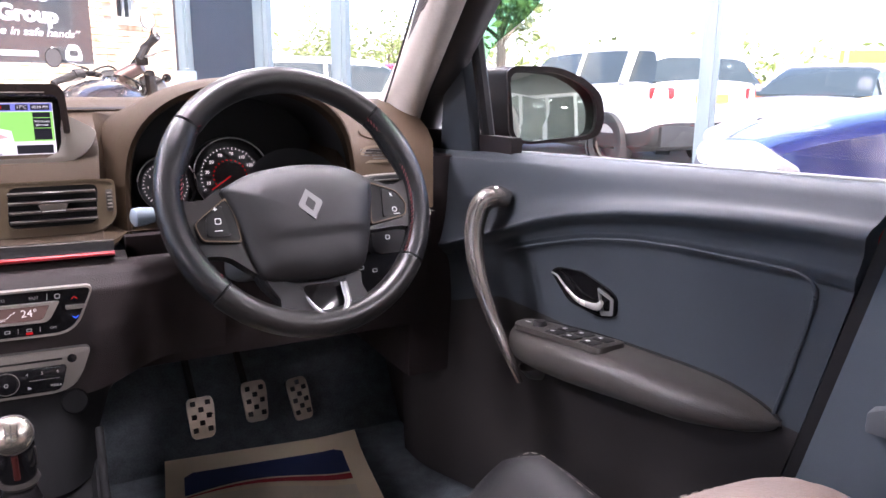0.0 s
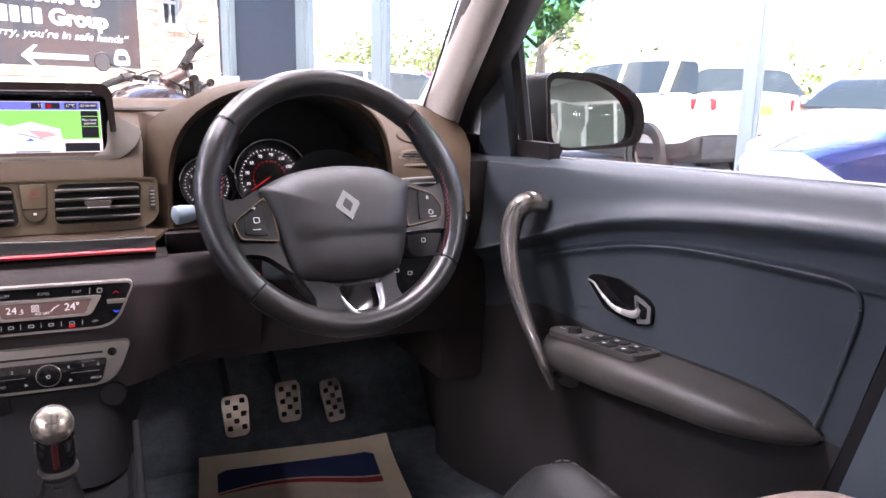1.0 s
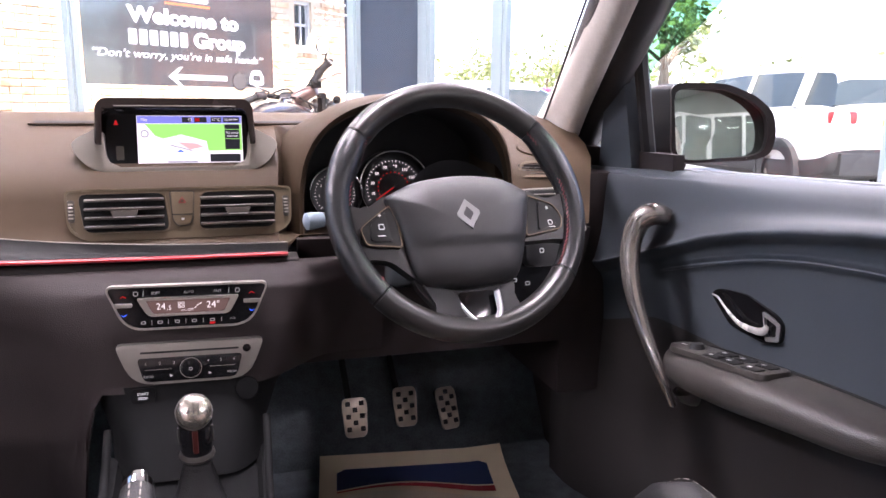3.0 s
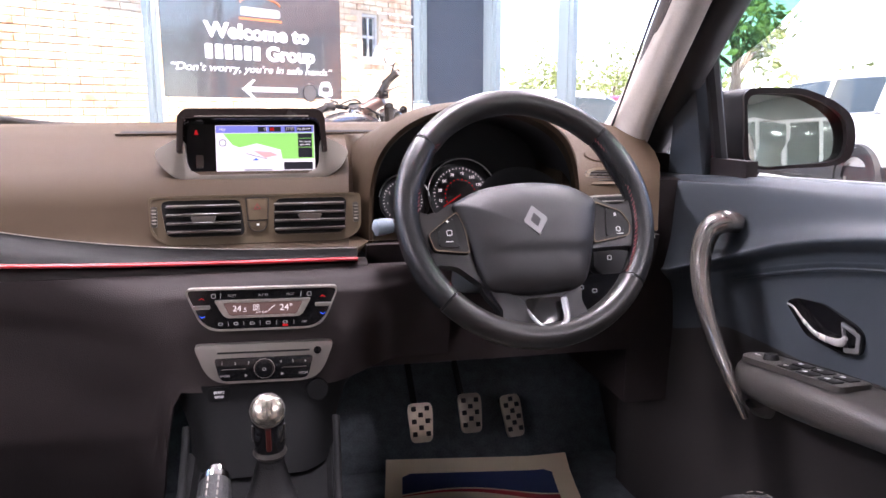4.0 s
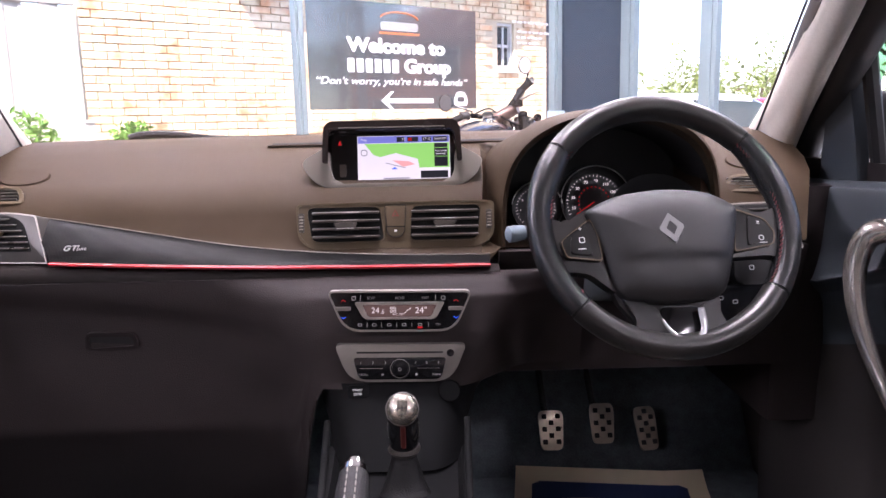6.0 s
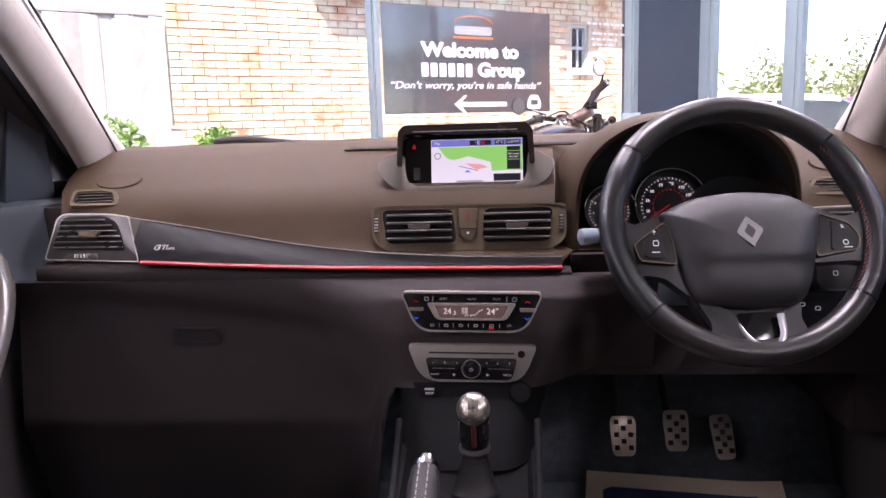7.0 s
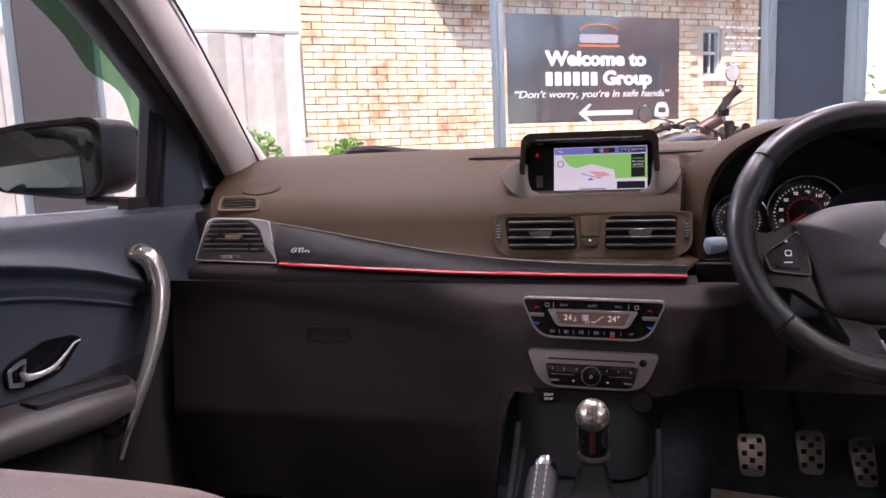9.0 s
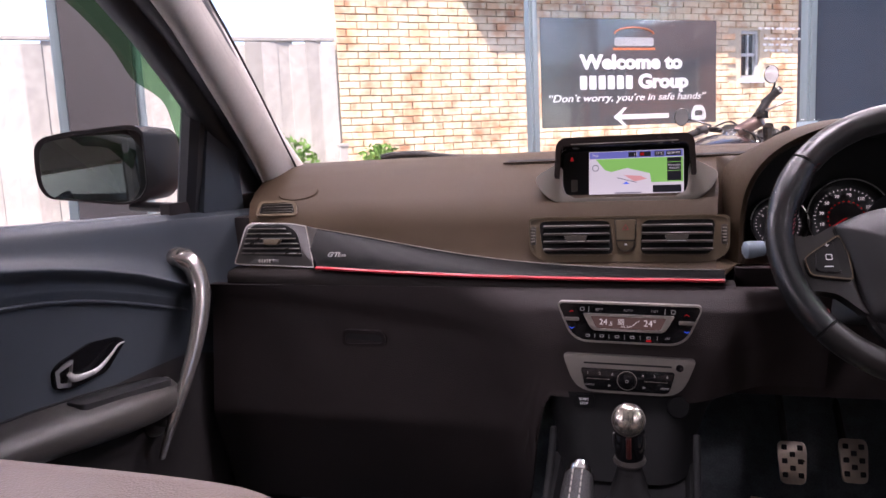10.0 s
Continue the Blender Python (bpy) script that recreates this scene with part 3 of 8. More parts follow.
def tree(x, y, h, crown_r, seed, leaf=0.09, count=1500, crown_z=None):
    rnd = random.Random(seed)
    t = thing("tree", "leafy green street tree in sun", "tree", "street trees", at=(x, y, -0.06))
    cz = crown_z or h * 0.62
    bs = tube([(0, 0, 0), (0.05, 0.02, h * 0.3), (0, 0.1, h * 0.6), (0.1, 0, h * 0.85)], [0.028 * h, 0.022 * h, 0.014 * h, 0.005 * h], 8)
    tips = []
    for k in range(9):
        a = rnd.uniform(0, 6.28)
        z0 = h * rnd.uniform(0.3, 0.65)
        e = Vector((math.cos(a) * crown_r * rnd.uniform(0.5, 0.9), math.sin(a) * crown_r * rnd.uniform(0.5, 0.9), z0 + h * rnd.uniform(0.12, 0.3)))
        tube([(0, 0, z0), Vector((e.x * 0.5, e.y * 0.5, (z0 + e.z) / 2 + 0.1)), e], [0.010 * h, 0.007 * h, 0.002 * h], 6, bm=bs)
        tips.append(e)
    part("trunk", bs, "bark", t)
    bm = bmesh.new()
    for e in tips + [Vector((0, 0, cz)), Vector((0, 0, h * 0.9))]:
        for _ in range(4):
            c = e + Vector((rnd.gauss(0, 0.4), rnd.gauss(0, 0.4), rnd.gauss(0, 0.3))) * crown_r * 0.5
            leaf_clump(rnd, c, (crown_r * 0.3,) * 3, count // 44, leaf, bm)
    part("crown", bm, "leaf_dark", t, smooth=False)


house_wall()
fence()
shrub(-0.62, -0.50, 1.02, (0.30, 0.20, 0.24), 3)
shrub(0.28, -0.40, 0.98, (0.22, 0.15, 0.17), 5)
post = thing("bollard", "short grey yard post by the fence", "bollard")
pm = WB @ Matrix.Translation((-0.10, -0.5, 0))
part("post", box(-0.04, 0.04, -0.04, 0.04, -0.06, 1.12, 0.006, m=pm), "kerb", post, smooth=False)
part("cap", box(-0.05, 0.05, -0.05, 0.05, 1.12, 1.15, 0.006, m=pm), "kerb", post, smooth=False)

# ---- the car: body shell ----
XC = 0.008                                    # centre line of the dashboard fittings
body = thing("hatchback", "red hatchback body shell with grey pillar trims and raked windscreen", "car")


def mirror_x(pts, s):
    return [(p[0] * s, *p[1:]) for p in pts]


def pillar(s):
    # inner trim: broad grey moulding from the dash corner up to the roof
    path = smooth_path(mirror_x([(0.735, 1.52, 0.90), (0.722, 1.45, 0.99), (0.688, 1.30, 1.09), (0.640, 1.12, 1.19), (0.590, 0.94, 1.275), (0.545, 0.76, 1.345)], s), 16)
    trim = smooth_path(mirror_x([(0.690, 1.52, 0.92), (0.692, 1.45, 0.985), (0.671, 1.305, 1.090), (0.626, 1.124, 1.191), (0.576, 0.944, 1.277), (0.531, 0.764, 1.347)], s), 16)
    rings = []
    for k, p in enumerate(trim):
        w = 0.046 + 0.034 * max(0.0, 1 - k / 6) ** 1.3                # flares into the dash corner
        n = Vector((-s * 0.55, -0.62, 0.30)).normalized()      # faces the cabin
        d = (Vector(trim[min(k + 1, 15)]) - Vector(trim[max(k - 1, 0)])).normalized()
        side = d.cross(n).normalized()
        n = side.cross(d)
        ring = []
        for a in np.linspace(0, 2 * math.pi, 18, endpoint=False):
            c, q = math.cos(a), math.sin(a)
            ring.append(Vector(p) + side * w * (abs(c) ** 0.8) * (1 if c > 0 else -1) + n * 0.022 * (abs(q) ** 0.9) * (1 if q > 0 else -1))
        rings.append(ring)
    part("pillar_trim", loft(rings), "pillar", body, "pale grey textured pillar trim")
    # dark door seal and window frame outboard of it
    off = lambda dx, dy, dz: [Vector((p[0] + s * dx, p[1] + dy, p[2] + dz)) for p in path]   # noqa: E731
    part("door_seal", tube(off(0.030 if s > 0 else 0.048, -0.020, -0.010), 0.028, 14), "rubber", body, "black rubber door seal")
    part("pillar_core", tube(off(0.010 if s > 0 else 0.020, 0.034, 0.004), 0.042 if s > 0 else 0.048, 12), "rubber", body, "black pillar core")
    part("gasket", tube(off(-0.050, 0.014, 0.006), 0.002, 8), "rubber", body, "black windscreen gasket")


pillar(1)
pillar(-1)

# windscreen: black band round its edge, clear glass
def ws(u, v):
    x = (u - 0.5) * 2
    hw = 0.735 - 0.19 * v
    y = 1.66 - 0.86 * v - 0.13 * x * x * (1 - 0.5 * v)
    return (x * hw, y, 1.00 + 0.37 * v)


p = part("windscreen", sheet(ws, 18, 10), "veiled_glass", body, "clear raked windscreen")
p.visible_shadow = False
part("scuttle", sheet(lambda u, v: ((u - 0.5) * 1.44, 1.60 + 0.10 * v - 0.13 * (2 * u - 1) ** 2, 1.012 + 0.012 * v), 16, 4, (0, 0, -0.03)), "black", body, "black plastic scuttle below the windscreen")
# roof, rear and floor close the cabin
part("headliner", sheet(lambda u, v: ((u - 0.5) * 1.16, 0.80 - 2.4 * v, 1.375 + 0.05 * math.sin(math.pi * u) - 0.10 * max(0, v - 0.6)), 10, 8, (0, 0, 0.03)), "pillar", body, "pale grey headliner")
bm = box(-0.75, 0.75, -1.0, 1.75, 0.30, 0.33)
box(-0.75, 0.75, 1.70, 1.75, 0.33, 1.0, bm=bm)
part("floorpan", bm, "carpet", body, "black carpeted floor", smooth=False)
part("toe_board", loft([[(x, 1.50, 0.33), (x, 1.70, 0.62), (x, 1.74, 0.62), (x, 1.70, 0.31)] for x in (-0.74, 0.74)]), "carpet", body, smooth=False)
part("rear_panel", box(-0.75, 0.75, -1.05, -0.98, 0.3, 1.0, 0.01), "dash_dark", body, smooth=False)
for s in (1, -1):
    part("kick_panel", sheet(lambda u, v, s=s: (s * (0.745 - 0.015 * math.sin(3 * u)), 1.10 + 0.65 * u, 0.33 + 0.66 * v), 8, 8, (s * 0.02, 0, 0)), "dash_dark", body)
    part("bonnet_side", sheet(lambda u, v, s=s: (s * (0.50 + 0.36 * v), 1.72 + 0.9 * u, 0.985 - 0.05 * u - 0.16 * v * v), 8, 8, (0, 0, -0.01)), "carpaint_red", body)
part("bonnet", sheet(lambda u, v: ((u - 0.5) * 1.02, 1.72 + 0.9 * v, 0.99 - 0.05 * v), 8, 6, (0, 0, -0.01)), "carpaint_red", body, "red bonnet")

for s in (1, -1):
    part("rear_door", sheet(lambda u, v, s=s: (s * (0.75 - 0.02 * v), 0.25 - 1.3 * u, 0.33 + 0.68 * v), 4, 6, (s * 0.02, 0, 0)), "door", body, "dark rear door panel")
    part("cant_rail", tube([(s * 0.60, 0.82, 1.335), (s * 0.62, 0.3, 1.375), (s * 0.61, -0.4, 1.375), (s * 0.58, -1.1, 1.33)], 0.035, 8), "pillar", body)
    part("rear_pillar", box(-0.05, 0.05, -0.20, 0.20, 0, 0.42, m=Matrix.Translation((s * 0.68, -0.95, 0.98)) @ Matrix.Rotation(radians(-s * 14), 4, "Y")), "pillar", body)
part("tailgate", box(-0.68, 0.68, -1.55, -1.50, 0.3, 1.05, 0.02), "dash_dark", body, smooth=False)
part("rear_bench", box(-0.68, 0.68, -0.98, -0.75, 0.45, 1.0, 0.05), "fabric", body)

# outer body: roof, wings, quarters, bumpers, wheels
part("roof_panel", sheet(lambda u, v: ((u - 0.5) * 1.24, 0.84 - 2.30 * v, 1.425 + 0.05 * math.sin(math.pi * u) - 0.10 * max(0, v - 0.6)), 12, 10, (0, 0, 0.012)), "carpaint_red", body, "red roof panel")
part("tailgate_skin", sheet(lambda u, v: ((u - 0.5) * 1.44, -1.585 - 0.06 * math.sin(math.pi * v) - 0.05 * math.sin(math.pi * u), 0.40 + 0.62 * v), 12, 8, (0, 0.012, 0)), "carpaint_red", body, "red tailgate")
part("front_bumper", sheet(lambda u, v: ((u - 0.5) * 1.66, 2.50 + 0.24 * math.sin(math.pi * u) ** 0.6 - 0.05 * v * v, 0.26 + 0.56 * v), 18, 8, (0, -0.012, 0)), "carpaint_red", body, "red front bumper")
part("rear_bumper", sheet(lambda u, v: ((u - 0.5) * 1.66, -1.50 - 0.17 * math.sin(math.pi * u) ** 0.6, 0.26 + 0.26 * v), 18, 5, (0, 0.012, 0)), "carpaint_red", body, "red rear bumper")
part("grille", box(-0.42, 0.42, 2.70, 2.745, 0.42, 0.56, 0.02), "black", body, "black front grille")
for s in (1, -1):
    def wing(u, v, s=s):
        y = 1.50 + 1.06 * u
        z = 0.91 - 0.05 * u - 0.62 * v
        cut = math.sqrt(max(0.0, 0.36 ** 2 - (y - 1.98) ** 2))
        return (s * (0.815 + 0.05 * math.sin(math.pi * min(1, v * 1.1)) - 0.03 * u * u), y, max(z, 0.32 + cut))
    part("front_wing", sheet(wing, 24, 10, (-s * 0.01, 0, 0)), "carpaint_red", body, "red front wing")

    def quarter(u, v, s=s):
        y = 0.39 - 1.93 * u
        z = 0.985 + 0.03 * u - 0.68 * v
        cut = math.sqrt(max(0.0, 0.36 ** 2 - (y + 0.66) ** 2))
        return (s * (0.800 + 0.06 * math.sin(math.pi * min(1, v * 1.1)) - 0.06 * max(0, u - 0.6)), y, max(z, 0.32 + cut))
    part("rear_quarter", sheet(quarter, 36, 10, (-s * 0.01, 0, 0)), "carpaint_red", body, "red rear quarter")
    for wy in (1.98, -0.66):
        q = Matrix.Translation((s * 0.76, wy, 0.322)) @ Matrix.Rotation(radians(90 * s), 4, "Z")
        wh = part("wheel", lathe([(0.20, -0.09), (0.25, -0.10), (0.30, -0.09), (0.31, -0.05), (0.31, 0.08), (0.20, 0.09)], q, 32), "tyre", body, "black tyre")
        part("rim", lathe([(0.0, -0.05), (0.05, -0.055), (0.18, -0.04), (0.195, -0.085), (0.205, -0.085), (0.205, 0.05)], q, 28), "silver_paint", wh, "alloy rim")
    part("headlight", prism(rounded([(-0.16, -0.05), (0.16, -0.07), (0.18, 0.02), (-0.10, 0.06)], 0.02, 3), Matrix.Translation((s * 0.60, 2.66, 0.74)) @ Matrix.Rotation(radians(180 - s * 35), 4, "Z"), 0.06, 0.008), "headlight", body, "clear headlight")
    part("rear_light", prism(rect(0.22, 0.16, 0.03), Matrix.Translation((s * 0.62, -1.63, 0.86)) @ Matrix.Rotation(radians(s * 25), 4, "Z"), 0.05, 0.008), "lamp_red", body, "red rear light")

# B-pillar trims
for s in (1, -1):
    def bp(u, v, s=s):
        z = 0.33 + 0.72 * v
        return (s * (0.728 + 0.012 * math.cos(6.28 * u)), 0.470 + 0.25 * (0.98 - z) - 0.26 * u, z)
    pl = part("pillar_panel", sheet(bp, 8, 12, (s * 0.02, 0, 0)), "pillar_low", body, "dark blue-grey lower B-pillar panel")
    part("latch_cover", prism(rounded([(-0.012, -0.014), (0.012, -0.014), (0.012, 0.008), (0.003, 0.014), (-0.012, 0.006)], 0.003, 2), Matrix.Translation((s * 0.716, 0.450, 0.783)) @ Matrix.Rotation(radians(-s * 75), 4, "Z"), 0.02, 0.003), "waist", pl, "small grey latch cover")


# ---- dashboard ----
dash = thing("dashboard", "brown-grey soft dashboard with carbon-look band and red stripe", "dashboard")


def dash_profile(x):
    e = (abs(x) / 0.7) ** 2
    up = [(1.66, 1.012), (1.58, 1.040), (1.48, 1.048 - 0.004 * e), (1.41, 1.045 - 0.008 * e), (1.36, 1.030 - 0.010 * e), (1.31, 1.006 - 0.010 * e), (1.265, 0.982 - 0.006 * e),
          (1.228, 0.957), (1.212, 0.930), (1.200, 0.900), (1.185, 0.876)]
    if abs(x - 0.343) < 0.163:                  # recess behind the instruments
        up = up[:4] + [(1.37, 1.020), (1.362, 0.99), (1.36, 0.96), (1.36, 0.93), (1.36, 0.90), (1.36, 0.87), (1.33, 0.866)]
        e = 0
    return [(y - 0.02 * e, z) for y, z in up]


def dash_upper():
    rings = []
    for x in np.linspace(-0.69, 0.69, 47):
        lz = float(np.interp(x, [-0.5, -0.4, -0.3, -0.2, -0.1, 0.0, 0.15], [0.8765, 0.8715, 0.867, 0.8635, 0.8615, 0.860, 0.859])) - 0.859
        foot = [(1.165, 0.856 + lz), (1.150, 0.850 + lz), (1.17, 0.840 + lz)] if x < 0.17 else [(1.190, 0.872), (1.200, 0.869), (1.215, 0.868)]
        prof = dash_profile(x) + foot + [(1.6, 0.872), (1.68, 0.98)]
        rings.append([(x * (1 - 0.095 * max(0.0, min(1.0, (1.27 - y) / 0.13))), y, z) for y, z in prof])
    return loft(rings)


part("upper_moulding", dash_upper(), "dash", dash, "soft brown-grey upper moulding")


def smoothstep(v):
    v = max(0.0, min(1.0, v))
    return v * v * (3 - 2 * v)


def lower_y(x, z):
    """Depth of the lower dashboard: a fold falls towards the middle, where the stack swells out of it."""
    u = (x + 0.70) / 0.62
    fold = 0.836 - 0.084 * max(0.0, u) ** 1.3
    y = 1.130 + 0.007 * math.tanh((fold - z) * 90) - 0.13 * max(0.0, fold - max(z, 0.62)) + 0.30 * max(0, 0.62 - z)
    if x > XC:
        y = 1.130 + 0.05 * (0.846 - z) / 0.2
    yb = float(np.interp(z, [0.60, 0.675, 0.70, 0.77, 0.82, 0.838, 0.846], [1.010, 1.066, 1.076, 1.080, 1.091, 1.109, 1.124]))
    w = float(np.interp(z, [0.60, 0.675, 0.70, 0.77, 0.82, 0.846], [0.085, 0.100, 0.118, 0.150, 0.170, 0.180]))
    f = smoothstep((w + 0.10 - abs(x - XC)) / 0.13)
    return y * (1 - f) + yb * f


def lower():
    def f(u, v):
        x = -0.70 + 0.99 * u
        z = 0.846 - (0.40 - 0.246 * smoothstep((x + 0.16) / 0.06)) * v
        return (x, lower_y(x, z), z)
    return sheet(f, 80, 44, (0, 0.02, 0))


part("lower_moulding", lower(), "dash_dark", dash, "dark lower moulding with glovebox and centre stack")


def lower_right():
    def f(u, v):
        z = 0.870 - 0.20 * v
        return (0.165 + 0.475 * u, 1.162 + 0.03 * v + 0.015 * math.sin(math.pi * v), z)
    return sheet(f, 24, 14, (0, 0.02, 0))


part("knee_panel", lower_right(), "dash_dark", dash, "dark knee panel under the steering column")
rings = []
for x in np.linspace(-0.665, 0.163, 34):
    lz = float(np.interp(x, [-0.5, -0.4, -0.3, -0.2, -0.1, 0.0, 0.15], [0.8765, 0.8715, 0.867, 0.8635, 0.8615, 0.860, 0.859])) - 0.859
    rings.append([(x, y + 0.03 * max(0, abs(x) - 0.5), z + lz) for y, z in ((1.160, 0.853), (1.133, 0.8505), (1.129, 0.8475), (1.126, 0.840), (1.127, 0.830), (1.150, 0.820), (1.165, 0.825))])
part("lip", loft(rings), "lip", dash, "rounded dark lip under the band")
for s in (1, -1):
    cap = box(s * 0.72 if s < 0 else 0.615, s * 0.64 if s < 0 else 0.72, 1.215, 1.60, 0.56, 0.955, 0.012)
    part("end_cap", cap, "dash_dark", dash, "dark dashboard end cap")
# glovebox handle
gb = part("glovebox_handle", frame_ring(rounded([(-0.040, -0.017), (0.040, -0.013), (0.035, 0.013), (-0.037, 0.014)], 0.011, 5), rounded([(-0.034, -0.011), (0.034, -0.008), (0.030, 0.007), (-0.032, 0.008)], 0.007, 5), at(-0.414, lower_y(-0.414, 0.757) - 0.004, 0.757, -7), 0.01, 0.002), "dash_dark", dash)
part("recess", prism(rounded([(-0.034, -0.011), (0.034, -0.008), (0.030, 0.007), (-0.032, 0.008)], 0.007, 5), at(-0.414, lower_y(-0.414, 0.757) - 0.001, 0.757, -7), 0.004), "black", gb)

# carbon band, bright edge and red stripe
TOP = [(-0.519, 0.944), (-0.43, 0.929), (-0.329, 0.9105), (-0.24, 0.895), (-0.146, 0.8835), (-0.05, 0.8765), (0.05, 0.8725), (0.149, 0.871)]
LOW = [(-0.498, 0.8765), (-0.40, 0.8715), (-0.30, 0.867), (-0.20, 0.8635), (-0.10, 0.8615), (0.0, 0.860), (0.08, 0.8595), (0.149, 0.859)]
tp, lw = smooth_path(TOP, 30), smooth_path(LOW, 30)


def slide(x, z, y):
    """A place seen at (x, z) in the plane y = 1.14, moved along the line of sight from the cabin to the plane y."""
    k = (y - 0.02) / 1.12
    return (0.055 + (x - 0.055) * k, y, 1.065 - (1.065 - z) * k)


def dash_y(z, x):
    return float(np.interp(z, [0.866, 0.876, 0.90, 0.93, 0.957, 0.982, 1.006], [1.165, 1.185, 1.20, 1.212, 1.228, 1.265, 1.31])) - 0.02 * (x / 0.7) ** 2


b = bmesh.new()
rows, edge_pts, red_pts = [], [], []
for t, l in zip(tp, lw):
    yt = dash_y(t[1] - 0.006, t[0]) - 0.004
    row = []
    for v in np.linspace(0, 1, 6):
        y = 1.128 + (yt - 1.128) * (1 - v) ** 1.3
        row.append(slide(t[0] * (1 - v) + l[0] * v, t[1] * (1 - v) + l[1] * v, y))
    rows.append(row)
    edge_pts.append(row[0])
    red_pts.append(row[-1])
GT = rows[2][3]
g = [[b.verts.new(p) for p in row] for row in rows]
fs = [b.faces.new((g[i][j], g[i + 1][j], g[i + 1][j + 1], g[i][j + 1])) for i in range(29) for j in range(5)]
ex = bmesh.ops.extrude_face_region(b, geom=fs)
bmesh.ops.translate(b, verts=[v for v in ex["geom"] if isinstance(v, bmesh.types.BMVert)], vec=(0, 0.08, -0.004))
part("decor_band", b, "carbon", dash, "black carbon-weave decor band")
part("edge_strip", tube([(x, y - 0.001, z + 0.0006) for x, y, z in edge_pts], 0.0009, 6), "silver", dash, "thin bright edge strip")
part("red_stripe", loft([[(x, 1.126, z - 0.0005), (x, 1.1225, z - 0.0025), (x, 1.1225, z - 0.0052), (x, 1.128, z - 0.0068), (x, 1.15, z - 0.004)] for x, _, z in red_pts]), "red", dash, "glossy red stripe")
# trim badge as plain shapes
BM = Matrix.Translation((GT[0] - 0.002, GT[1] - 0.013, GT[2] - 0.006)) @ Matrix.Rotation(radians(-35), 4, "X")
def stroke(points, r):
    return tube([BM @ Vector((u + v * 0.25, -0.0012, v)) for u, v in points], r, 5)


bd = part("badge", stroke([(0.0085, 0.0058), (0.0070, 0.0072), (0.0030, 0.0072), (0.0004, 0.0055), (0.0, 0.0020), (0.0020, 0.0002), (0.0062, 0.0002), (0.0076, 0.0020), (0.0078, 0.0034), (0.0048, 0.0034)], 0.00085), "badge", dash, "small bright trim badge")
for pts, r in (([(0.0100, 0.0072), (0.0200, 0.0072)], 0.00085), ([(0.0142, 0.0070), (0.0140, 0.0002)], 0.0009), ([(0.0190, 0.0064), (0.0186, 0.0002), (0.0205, 0.0)], 0.0005),
               ([(0.0220, 0.0036), (0.0218, 0.0)], 0.0005), ([(0.0242, 0.0), (0.0244, 0.0034), (0.0268, 0.0034), (0.0268, 0.0)], 0.0005), ([(0.0290, 0.0018), (0.0318, 0.0022), (0.0306, 0.0036), (0.0290, 0.0018), (0.0302, 0.0), (0.0324, 0.0004)], 0.0005)):
    part("badge_stroke", stroke(pts, r), "badge", bd)


def thumbwheel(m, parent, vertical=True):
    t = part("thumbwheel", prism(rect(0.0085 if vertical else 0.030, 0.030 if vertical else 0.0085, 0.003), m @ Matrix.Translation((0, -0.0012, 0)), 0.006, 0.001), "slat", parent)
    for k in range(5):
        o = (k - 2) * 0.0048
        q = m @ Matrix.Translation((0 if vertical else o, -0.003, o if vertical else 0))
        part("rib", box(-0.003, 0.003, 0, 0.003, -0.0011, 0.0011, 0.0004, 1, m=q) if vertical else box(-0.0011, 0.0011, 0, 0.003, -0.003, 0.003, 0.0004, 1, m=q), "silver", t)


